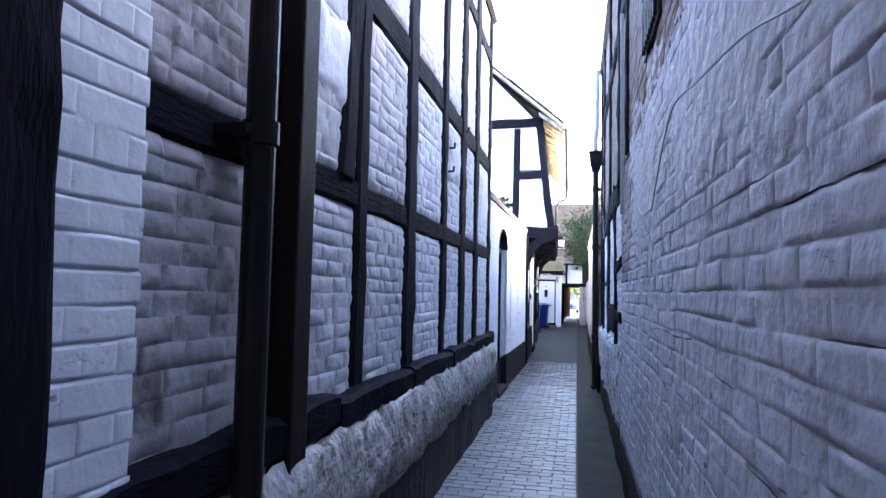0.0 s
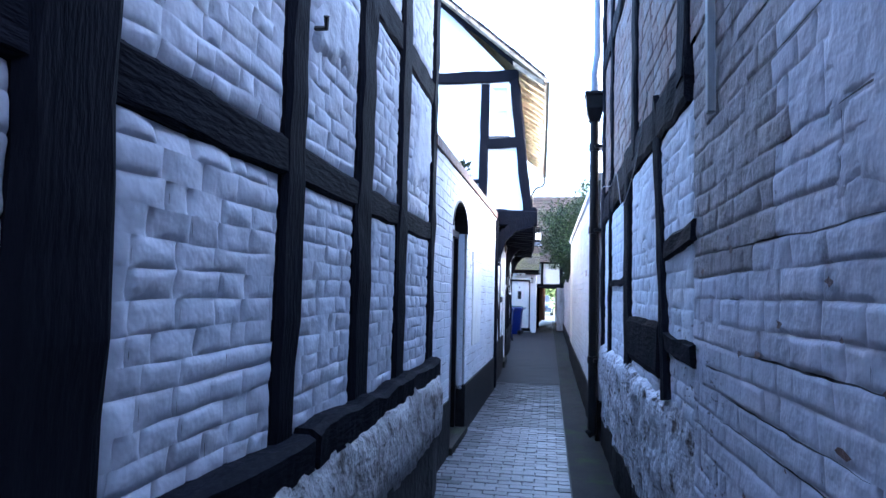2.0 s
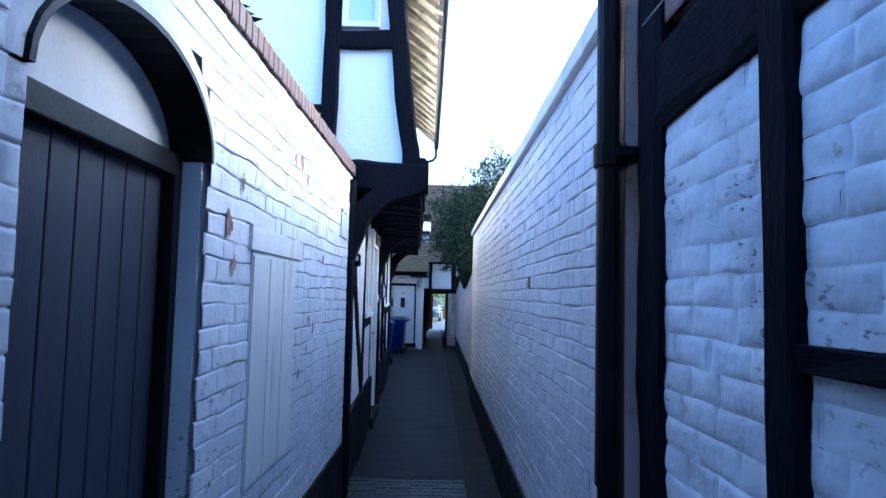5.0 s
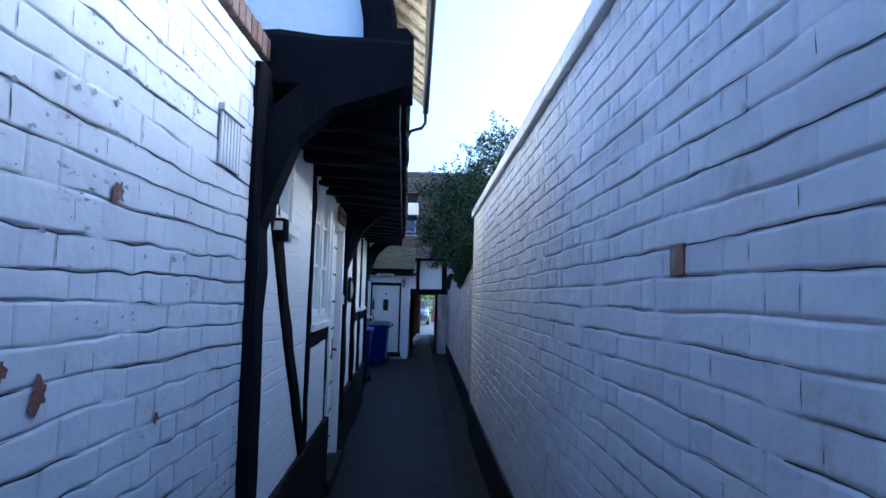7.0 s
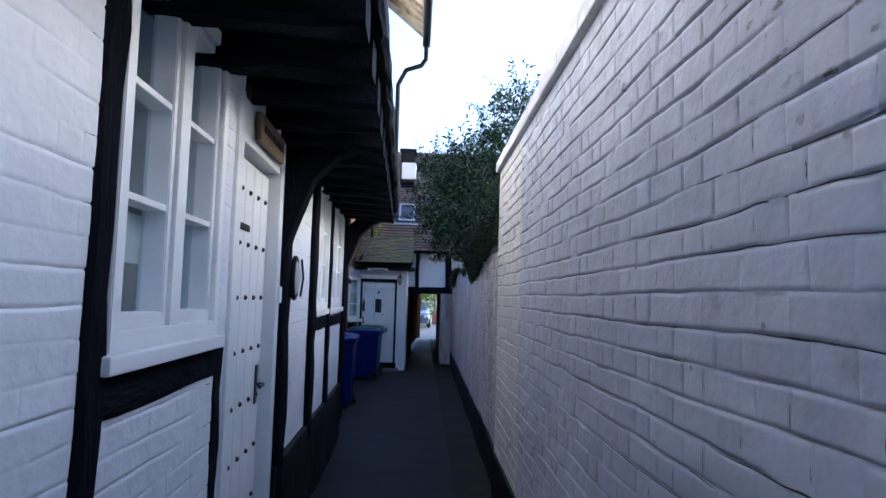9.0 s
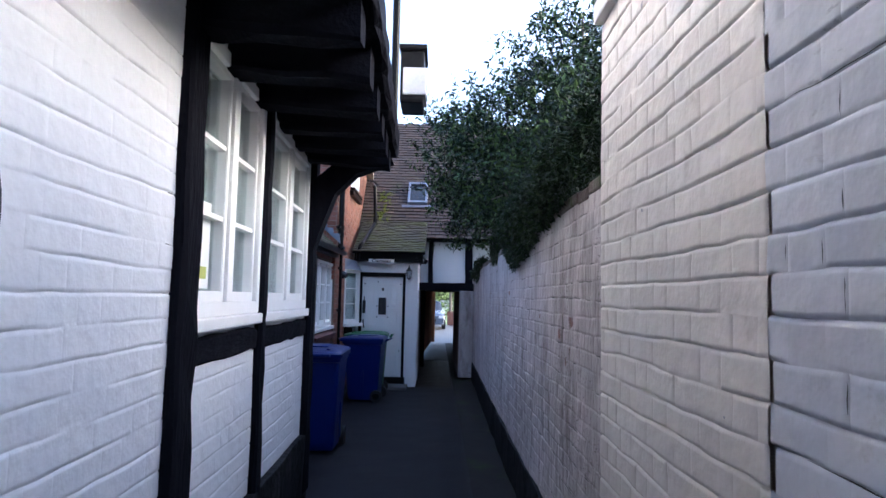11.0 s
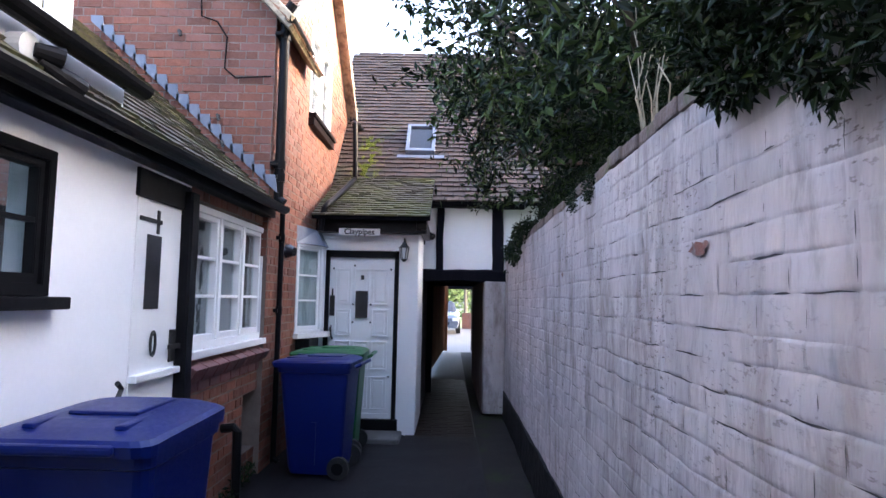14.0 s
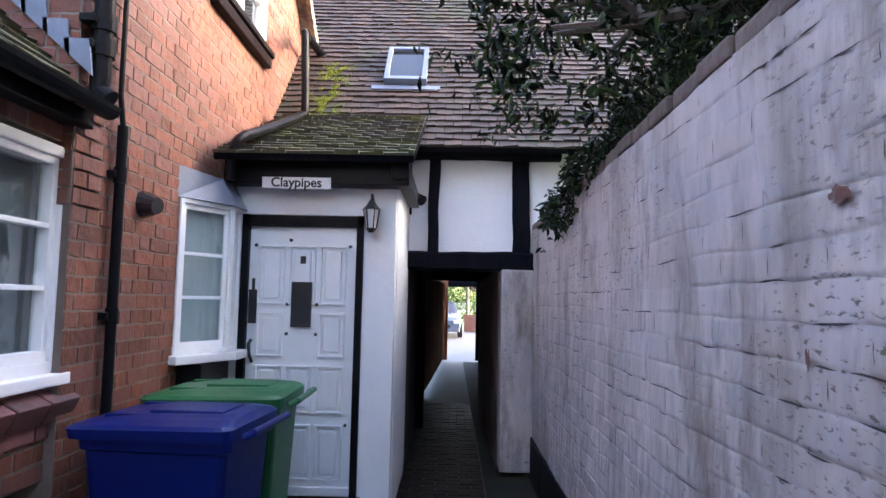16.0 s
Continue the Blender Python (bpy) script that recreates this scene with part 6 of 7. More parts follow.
        part("picket", bm, PAINT_WHITE, ch)
    for z in (3.0, 3.6):
        part("picket_rail", box(-2.43, -2.40, 22.5, 25.22, z, z + 0.07, 0.005), PAINT_WHITE, ch)
    part("picket_post", box(-2.47, -2.37, 25.15, 25.25, 2.84, 3.95, 0.006), PAINT_WHITE, ch)
    # stepped lead flashing where the roof meets the gable
    for k in range(17):
        f = k / 17
        x, z = -1.98 - 1.80 * f, 2.66 + 1.58 * f
        bm = bmesh.new()
        vs = [bm.verts.new((x + a, 27.735 + b, z + c)) for a, b, c in ((0.058, 0, -0.075), (-0.072, 0, 0.04), (-0.080, 0, 0.098), (0.034, 0, 0.094), (0.046, 0, 0.02))]
        bm.faces.new(vs)
        r = bmesh.ops.extrude_face_region(bm, geom=bm.faces[:])
        bmesh.ops.translate(bm, verts=[v for v in r["geom"] if isinstance(v, bmesh.types.BMVert)], vec=(0, -0.012, 0))
        part("lead_step", bm, LEAD, ch)


build_cottage()
gutter([(-1.86, 23.9, 2.43), (-1.86, 27.78, 2.45)], 0.055, BLACK_PAINT, "black half-round gutter of the lean-to roof")
gutter([(-1.99, 22.4, 2.75), (-1.99, 25.3, 2.74)], 0.06, BLACK_PAINT, "black half-round gutter below the picket balustrade")
downpipe(-1.94, 23.93, 0.06, 2.42, 0.053, BLACK_PAINT, "black drainpipe on the white cottage wall", False, (2.10, 2.00, 0.8), wall=-1, at_back=0.1)
cam_light = thing("security_light", (-2.0, 24.5, 2.6), "white and black round security lamp under the roof", "lamp")
part("housing", tube([(-2.07, 24.4, 2.60), (-2.0, 24.4, 2.60)], 0.07, 16), PALE_PLASTIC, cam_light)
part("sensor", tube([(-2.0, 24.42, 2.61), (-1.93, 24.50, 2.60)], [0.03, 0.045], 12), BLACK_PAINT, cam_light)
part("lamp_head", tube([(-1.99, 24.44, 2.57), (-1.93, 24.55, 2.52), (-1.91, 24.60, 2.50)], [0.02, 0.045, 0.05], 12), BLACK_PAINT, cam_light)


# ---- brick house, y 27.75 on ----
bh = thing("brick_house", (-2.5, 29, 0), "orange red brick house with white casements and tiled dormer", "house")
BX = -2.0


def build_brick_house():
    GA = Face((-5.0, 27.75), (BX, 27.75))
    eave, slope = 4.30, 1.03

    def gable(v):
        top = 3.0 if v < eave else 3.0 - (v - eave) / slope
        return [(0.0, top)] if top > 0.05 else []
    courses(GA, RED_BRICK, bh, 2.0, 6.9, gable, seed=401, proud=0.003, rough=0.0034, smooth=False, lip=0.003, joint=0.007, course=0.080, length=0.232, slab=0.22, slab_mat=MORTAR, near=(0.9, 2.95, 2.9, 4.3), slab_name="gable_body")
    SF = Face((BX, 27.76), (BX, 33.0))
    holes = [(28.9 - 27.76, 29.46 - 27.76, 1.2, 2.42), (29.22 - 27.76, 30.44 - 27.76, 3.75, 4.85)]

    def side(v):
        base = holed(0, SF.len, holes)(v)
        if v < 4.35:
            return base
        apex, half = 29.97 - 27.76, 2.0 * (1 - (v - 4.35) / 1.65)
        out = []
        for a, b in base:
            a, b = max(a, apex - half), min(b, apex + half)
            if b - a > 0.03:
                out.append((a, b))
        return out
    courses(SF, RED_BRICK, bh, 0.0, 5.95, side, seed=402, proud=0.003, rough=0.0034, smooth=False, lip=0.003, joint=0.007, course=0.080, length=0.232, slab=0.22, slab_mat=MORTAR, near=(0.05, 2.2, 1.0, 3.3), slab_name="side_body")
    window(SF, bh, 29.22 - 27.76, 30.44 - 27.76, 3.78, 4.85, 2, 3, label="white upstairs casement window", back=DARK_ROOM, sill_mat=BROWN_PAINT)
    part("sill_shelf", box(29.18 - 27.76, 30.46 - 27.76, 3.63, 3.72, -0.02, 0.07, 0.01, SF.m()), BROWN_PAINT, bh)
    # oriel with an angled light and a lead top
    for a, b in (((-2.0, 28.88), (-1.80, 29.28)), ((-1.80, 29.28), (-1.80, 29.44))):
        F = Face(a, b)
        window(F, bh, 0.0, F.len, 1.24, 2.22, 1, 3, label="white oriel bay window light", sill=True, depth=0.04, fw=0.03, back=CURTAIN if F.len > 0.3 else None)
    bm = bmesh.new()
    lo = [bm.verts.new(v) for v in ((-2.0, 28.84, 2.22), (-1.76, 29.25, 2.22), (-1.76, 29.47, 2.22), (-2.0, 29.47, 2.22))]
    hi = [bm.verts.new(v) for v in ((-2.0, 28.84, 2.42), (-1.86, 29.22, 2.40), (-1.86, 29.47, 2.40), (-2.0, 29.47, 2.42))]
    bm.faces.new(lo)
    bm.faces.new(hi)
    for k in range(4):
        bm.faces.new((lo[k], lo[(k + 1) % 4], hi[(k + 1) % 4], hi[k]))
    part("oriel_top", bm, LEAD, bh, "bluish lead top of the oriel")
    part("oriel_base", box(-2.0, -1.84, 28.95, 29.44, 1.02, 1.18, 0.01), BLACK_PAINT, bh)
    # roofs: ridge along y over the gable, and the cross gable facing the alley
    up = Vector((-1, 0, slope)).normalized()
    R1 = Face((BX + 0.18, 27.62), (BX + 0.18, 29.0), up=up, z=eave - 0.16)
    courses(R1, TILE_SUNLIT, bh, 0, 2.2, full(0, R1.len), name="roof_tile", course=0.105, length=0.165, joint=0.006, proud=0.02, rough=0.006, bond="stretcher", grid=tile_grid, faces=TILE_FACES, slab=0.04, slab_mat=LATH, seed=21, slab_name="roof_deck")
    for s, seed in ((-1, 22), (1, 23)):
        y0 = 29.97 + s * 2.15
        p0, p1 = ((-5.0, y0), (BX + 0.15, y0)) if s < 0 else ((BX + 0.15, y0), (-5.0, y0))
        R = Face(p0, p1, up=(0, -s * 2.0, 1.65), z=4.28)
        courses(R, TILE_SUNLIT, bh, 0, 2.72, full(0, R.len), name="roof_tile", course=0.105, length=0.165, joint=0.006, proud=0.02, rough=0.006, bond="stretcher", grid=tile_grid, faces=TILE_FACES, slab=0.04, slab_mat=LATH, seed=seed, slab_name="roof_deck")
        part("verge_board", beam((BX + 0.13, y0 + s * 0.02, 4.24), (BX + 0.13, 29.97, 6.04), 0.11, 0.05, (1, 0, 0), rough=0.004, seed=seed), LATH, bh, "cream mortared verge")
    part("verge_board", beam((BX + 0.15, 27.66, eave - 0.1), (BX - 1.7, 27.66, eave - 0.1 + 1.85 * slope), 0.10, 0.06, (0, -1, 0), rough=0.004, seed=6), LATH, bh)
    for x, z in ((-2.9, 4.1), (-2.5, 3.3), (-2.45, 3.05), (-3.6, 3.7)):
        part("iron_tie", tube([(x, 27.74, z), (x, 27.70, z), (x + 0.02, 27.70, z - 0.05)], 0.016, 6), IRON, bh)
    part("wall_cable", tube([(-2.75, 27.72, 5.0), (-2.7, 27.72, 4.25), (-2.55, 27.72, 4.2), (-2.45, 27.72, 4.05), (-2.46, 27.72, 3.75), (-2.35, 27.72, 3.66), (-2.02, 27.72, 3.68)], 0.009, 6), BROWN_PAINT, bh)


build_brick_house()
gp = downpipe(-1.93, 27.81, 2.48, 4.25, 0.045, BLACK_PAINT, "black drainpipe on the brick house corner", False, (2.86, 2.74, 4.1), wall=-1, at_back=0.07)
part("offset_bend", tube([(-1.93, 27.81, 4.2), (-1.93, 27.81, 4.32), (-1.86, 27.80, 4.42)], 0.05, 10), BLACK_PAINT, gp)
lp = downpipe(-1.955, 28.08, 0.06, 2.45, 0.026, BLACK_PAINT, "thin black waste pipe on red brick", False, (1.5, 2.2), wall=-1, at_back=0.05)
part("upper_pipe", tube([(-1.955, 28.08, 2.45), (-1.965, 28.06, 2.6), (-1.965, 28.05, 5.2)], 0.014, 8), BLACK_PAINT, lp)
gutter([(-1.83, 27.6, 4.20), (-1.83, 28.4, 4.18)], 0.05, BLACK_PAINT, "short black gutter on the brick gable")
gutter([(-1.84, 31.2, 4.30), (-1.70, 32.2, 4.26)], 0.05, BLACK_PAINT, "short black gutter above the valley")
vp = thing("drainpipe", (-1.78, 30, 3), "black drainpipe curving down to the porch roof", "drainpipe", "drainpipes")
part("pipe", tube(glide([(-1.80, 31.2, 4.22), (-1.70, 30.66, 4.06), (-1.675, 30.6, 3.95), (-1.655, 30.6, 3.34), (-1.67, 30.5, 3.22), (-1.74, 29.5, 2.80), (-1.76, 29.3, 2.72), (-1.80, 29.24, 2.62), (-1.82, 29.24, 2.40)], 4), 0.036, 10), BLACK_PAINT, vp)
sw = thing("wall_lamp", (-1.95, 28.35, 2.1), "small black round outdoor lamp on red brick", "lamp")
part("cowl", tube([(-1.995, 28.4, 2.10), (-1.96, 28.4, 2.10), (-1.90, 28.38, 2.09)], [0.075, 0.07, 0.045], 14), SHINY, sw)


# ---- porch with sign, and the house over the passage ----
ph = thing("porch", (-1.25, 29.8, 0), "white rendered porch with mossy tiled roof and panelled door", "porch")
PY = 29.5
PF = Face((-1.86, PY), (-0.70, PY))


def pu(x):
    return x + 1.86


def build_porch():
    holes = [(pu(-1.77), pu(-0.93), 0.2, 2.19)]
    courses(PF, RENDER_WHITE, ph, 0.05, 2.72, holed(0, PF.len, holes), seed=501, laid=False, slab=0.16, slab_name="front_wall")
    part("side_wall", box(-0.86, -0.695, 29.66, 30.85, 0.05, 2.6), RENDER_WHITE, ph)
    M = PF.m()
    fr = bmesh.new()
    for a, b, c, d in ((pu(-1.80), pu(-1.745), 0.2, 2.2), (pu(-0.975), pu(-0.925), 0.2, 2.2), (pu(-1.80), pu(-0.925), 2.115, 2.195)):
        add_box(fr, a, b, c, d, -0.05, 0.03, 0.005, M)
    part("door_frame", fr, BLACK_PAINT, ph)
    d = part("door", box(pu(-1.745), pu(-0.975), 0.24, 2.115, -0.05, -0.01, 0.004, M), PAINT_WHITE, ph, "closed white panelled door with small dark window")
    x0 = -1.745
    for c in range(3):
        a, b = x0 + 0.07 + c * 0.22, x0 + 0.07 + c * 0.22 + 0.19
        for r, (lo, hi) in enumerate(((0.34, 0.72), (0.80, 1.13), (1.19, 1.50), (1.56, 1.98))):
            if c == 1 and r == 2:
                continue
            fr = bmesh.new()
            for e0, e1, f0, f1 in ((pu(a), pu(b), lo, lo + 0.014), (pu(a), pu(b), hi - 0.014, hi), (pu(a), pu(a) + 0.014, lo + 0.014, hi - 0.014), (pu(b) - 0.014, pu(b), lo + 0.014, hi - 0.014)):
                add_box(fr, e0, e1, f0, f1, -0.012, 0.012, 0.004, M)
            add_box(fr, pu(a) + 0.034, pu(b) - 0.034, lo + 0.034, hi - 0.034, -0.012, 0.006, 0.012, M)
            part("door_panel", fr, PAINT_WHITE, d)
    part("door_window", box(pu(-1.43), pu(-1.285), 1.40, 1.72, -0.008, 0.017, 0.003, M), SHINY, d)
    part("number_plaque", box(pu(-1.375), pu(-1.335), 1.85, 1.905, 0.0, 0.008, 0.002, M), INK, d)
    for x, z in ((-1.70, 1.98), (-1.45, 2.02), (-1.02, 1.98), (-1.46, 1.56), (-1.25, 1.56), (-1.46, 1.35), (-1.25, 1.35), (-1.02, 0.72), (-1.7, 0.72)):
        part("stud", tube([PF.at(pu(x), z, -0.008), PF.at(pu(x), z, 0.004), PF.at(pu(x), z, 0.010)], [0.013, 0.011, 0.003], 8), IRON, d)
    part("letter_plate", add_box(box(pu(-1.735), pu(-1.675), 1.42, 1.66, 0.0, 0.014, 0.004, M), pu(-1.715), pu(-1.695), 1.66, 1.74, 0.0, 0.014, 0.003, M), IRON, d)
    part("door_handle", tube([PF.at(pu(-1.71), 1.30, 0.0), PF.at(pu(-1.71), 1.28, 0.05), PF.at(pu(-1.70), 1.20, 0.055), PF.at(pu(-1.69), 1.15, 0.02)], 0.012, 8), IRON, d)
    part("weather_board", box(pu(-1.745), pu(-0.975), 0.24, 0.30, -0.01, 0.03, 0.008, M), PAINT_WHITE, d)
    part("threshold", box(-1.80, -0.90, 29.44, 29.52, 0.0, 0.235, 0.008), BLACK_PAINT, ph)
    part("doorstep", box(-1.62, -0.84, 28.98, 29.46, 0.0, 0.115, 0.02), STEP_STONE, ph, "worn grey stone doorstep")
    part("fascia", box(pu(-1.90), pu(-0.60), 2.40, 2.60, 0.0, 0.16, 0.008, M), BLACK_PAINT, ph)
    part("eave_beam", box(pu(-0.72), pu(-0.60), 2.44, 2.56, -1.2, 0.2, 0.008, M), BLACK_PAINT, ph)
    R = Face((-1.92, 29.18), (-0.56, 29.18), up=(0, 0.9, 0.40), z=2.58)
    courses(R, MOSS_TILE, ph, 0, 2.1, full(0, R.len), name="roof_tile", course=0.10, length=0.165, joint=0.006, proud=0.022, rough=0.007, bond="stretcher", grid=tile_grid, faces=TILE_FACES, slab=0.05, slab_mat=TIMBER, seed=31, slab_name="roof_deck",
            near=(0.1, 1.3, 0.0, 1.6))
    bm = bmesh.new()
    vs = [bm.verts.new(v) for v in ((-0.70, 29.5, 2.55), (-0.70, 30.85, 2.55), (-0.70, 30.85, 3.2), (-0.70, 29.5, 2.70))]
    bm.faces.new(vs)
    part("cheek", bm, RENDER_WHITE, ph)


build_porch()
sign = thing("house_name_sign", (-1.385, PY - 0.17, 2.4), "white house name board with black lettering on the porch", "sign")
part("board", box(pu(-1.625), pu(-1.145), 2.365, 2.445, 0.161, 0.172, 0.003, PF.m()), PAINT_WHITE, sign)
lit_text("lettering", "Claypipes", 0.092, PF.m(pu(-1.385), 2.405, 0.174), INK, sign)


def lantern(x, y, z, label):
    l = thing("wall_lantern", (x, y, z), label, "lamp")
    part("arm", tube([(x, y + 0.1, z + 0.20), (x, y + 0.02, z + 0.24), (x, y, z + 0.2)], 0.010, 6), IRON, l)
    part("roof", tube([(x, y, z + 0.13), (x, y, z + 0.16), (x, y, z + 0.21)], [0.07, 0.04, 0.008], 6), IRON, l)
    part("glass", tube([(x, y, z), (x, y, z + 0.13)], [0.035, 0.052], 6), PALE_PLASTIC, l, "pale frosted glass")
    part("base", tube([(x, y, z - 0.03), (x, y, z)], [0.015, 0.042], 6), IRON, l)
    for k in range(6):
        t = math.pi * 2 * k / 6
        part("bar", tube([(x + 0.037 * math.cos(t), y + 0.037 * math.sin(t), z), (x + 0.055 * math.cos(t), y + 0.055 * math.sin(t), z + 0.13)], 0.005, 5), IRON, l)


lantern(-0.86, PY - 0.13, 2.10, "black iron lantern beside the porch door")

pa = thing("passage_house", (-0.2, 32, 0), "white and black timbered house spanning a covered passage", "house")
QY = 30.85


def build_passage():
    part("panel_wall", box(-0.75, 0.60, QY, QY + 0.2, 1.96, 3.05), RENDER_WHITE, pa)
    part("panel_wall", box(0.60, 5.0, QY, QY + 0.2, 0.0, 3.05), RENDER_WHITE, pa)
    for i, (x0, x1, z0, z1) in enumerate(((-0.52, -0.42, 2.03, 3.05), (-0.78, -0.68, 2.4, 3.05), (0.26, 0.42, 1.98, 3.05))):
        part("post", beam(((x0 + x1) / 2, QY - 0.01, z0), ((x0 + x1) / 2, QY - 0.01, z1), x1 - x0, 0.1, (0, -1, 0), rough=0.01, seed=i), TIMBER, pa)
    for i, (x0, x1, z, w) in enumerate(((-0.78, 0.6, 1.97, 0.17), (-0.75, 0.7, 2.98, 0.13))):
        part("rail", beam((x0, QY - 0.03, z), (x1, QY - 0.03, z), w, 0.16, (0, -1, 0), rough=0.012, seed=i + 7), TIMBER, pa)
    part("white_pier", box(0.155, 0.45, QY - 0.12, QY + 0.15, 0.1, 1.90, 0.02), OLD_WALL, pa, "white painted pier beside the passage")
    part("passage_wall", box(-0.86, -0.70, QY, 35.2, 0.0, 2.05), BARE_BRICK, pa)
    part("passage_wall", box(0.15, 0.45, QY + 0.16, 35.2, 0.0, 2.05), BARE_BRICK, pa)
    part("passage_ceiling", box(-0.86, 0.6, QY + 0.02, 35.2, 2.0, 2.1), TIMBER_H, pa)
    for k in range(5):
        part("joist", beam((-0.7, 31.3 + k * 0.8, 1.96), (0.4, 31.3 + k * 0.8, 1.96), 0.12, 0.12, (0, 0, -1), rough=0.01, seed=k), TIMBER, pa)
    part("passage_ceiling", box(-0.86, 0.6, 35.22, 41.0, 2.1, 2.2), TIMBER_H, pa)
    part("passage_post", box(-0.70, -0.60, 32.6, 32.72, 0.1, 2.0, 0.01), TIMBER, pa)
    up = Vector((0, 1, 1.08)).normalized()
    R = Face((-2.2, 30.55), (4.6, 30.55), up=up, z=2.98)
    courses(R, TILE, pa, 0, 4.35, full(0, R.len), name="roof_tile", course=0.105, length=0.165, joint=0.006, proud=0.024, rough=0.008, bond="stretcher", grid=tile_grid, faces=TILE_FACES, slab=0.06, slab_mat=TIMBER, seed=41, slab_name="roof_deck",
            near=(1.3, 3.2, 0.2, 1.6))
    RB = Face((4.6, 36.6), (-2.2, 36.6), up=(0, -1, 1.08), z=2.98)
    part("roof_back", box(0, RB.len, 0, 4.35, -0.05, 0.02, 0, RB.m()), TILE, pa)
    for k in range(16):
        x = -2.1 + k * 0.42
        part("ridge_tile", tube([(x, 33.58, 6.12), (x + 0.40, 33.58, 6.12)], 0.11, 10), TILE, pa)
    part("end_wall", box(4.4, 4.6, 30.9, 36.4, 0, 5.0), RED_BRICK, pa)
    # roof light: frame, glass, apron
    u0, u1, v0, v1 = 2.2 - 1.02, 2.2 - 0.585, 1.06, 1.78
    M = R.m()
    fr = bmesh.new()
    for a, b, c, d in ((u0, u0 + 0.05, v0, v1), (u1 - 0.05, u1, v0, v1), (u0 + 0.05, u1 - 0.05, v0, v0 + 0.06), (u0 + 0.05, u1 - 0.05, v1 - 0.05, v1)):
        add_box(fr, a, b, c, d, 0.0, 0.10, 0.006, M)
    sl = part("roof_light", fr, LEAD, pa, "pale grey framed roof light")
    part("pane", box(u0 + 0.05, u1 - 0.05, v0 + 0.06, v1 - 0.05, 0.055, 0.065, 0, M), SHINY, sl)
    part("apron", box(u0 - 0.12, u1 + 0.14, v0 - 0.09, v0 - 0.02, 0.02, 0.032, 0, M), LEAD, sl)
    part("flood_lamp", tube([(-0.62, 30.5, 2.52), (-0.56, 30.45, 2.47)], [0.035, 0.05], 10), SHINY, pa)


build_passage()
# beyond the passage: fence, gate frame, lane, car and greenery
fence = thing("board_fence", (-0.5, 38, 0.16), "orange brown board fence lining the covered path", "fence")
for k in range(42):
    y = 35.19 + k * 0.143
    part("board", box(-0.72 + 0.012 * (k % 2) + k * 0.0055, -0.70 + 0.012 * (k % 2) + k * 0.0055, y, y + 0.145, 0.16, 2.0 + 0.02 * ((k * 7) % 3), 0.003), FENCE_WOOD, fence)
gate = thing("gate_frame", (0.2, 41.3, 0.16), "dark wooden gate frame across the path", "gate frame")
part("post", box(-0.52, -0.38, 41.2, 41.36, 0.1, 2.15, 0.01), FENCE_WOOD, gate)
part("post", box(0.33, 0.47, 41.2, 41.36, 0.1, 2.15, 0.01), TIMBER, gate)
part("lintel", box(-0.4, 0.75, 41.2, 41.36, 1.95, 2.2, 0.01), TIMBER, gate)
back_wall = thing("garden_wall", (0.6, 38, 0.16), "plain brick wall beside the path", "wall")
BWF = Face((0.42, 41.2), (0.42, 35.2))
courses(BWF, RED_BRICK, back_wall, 0.1, 2.1, full(0, BWF.len), seed=601, slab=0.2, slab_mat=MORTAR)

# unseen walls added east of the garden, which close it and block low sun
tagged(part("wall_north_east", box(9.0, 9.3, 26.0, 46.0, 0.0, 6.6), RED_BRICK, None), "unseen tall brick wall added to block the low sun", "wall", "", "structure")
closing = tagged(part("wall_east", box(9.0, 9.3, 4.0, 25.9, 0.0, 6.0), RED_BRICK, None), "unseen brick wall added to block the low sun", "wall", "", "structure")


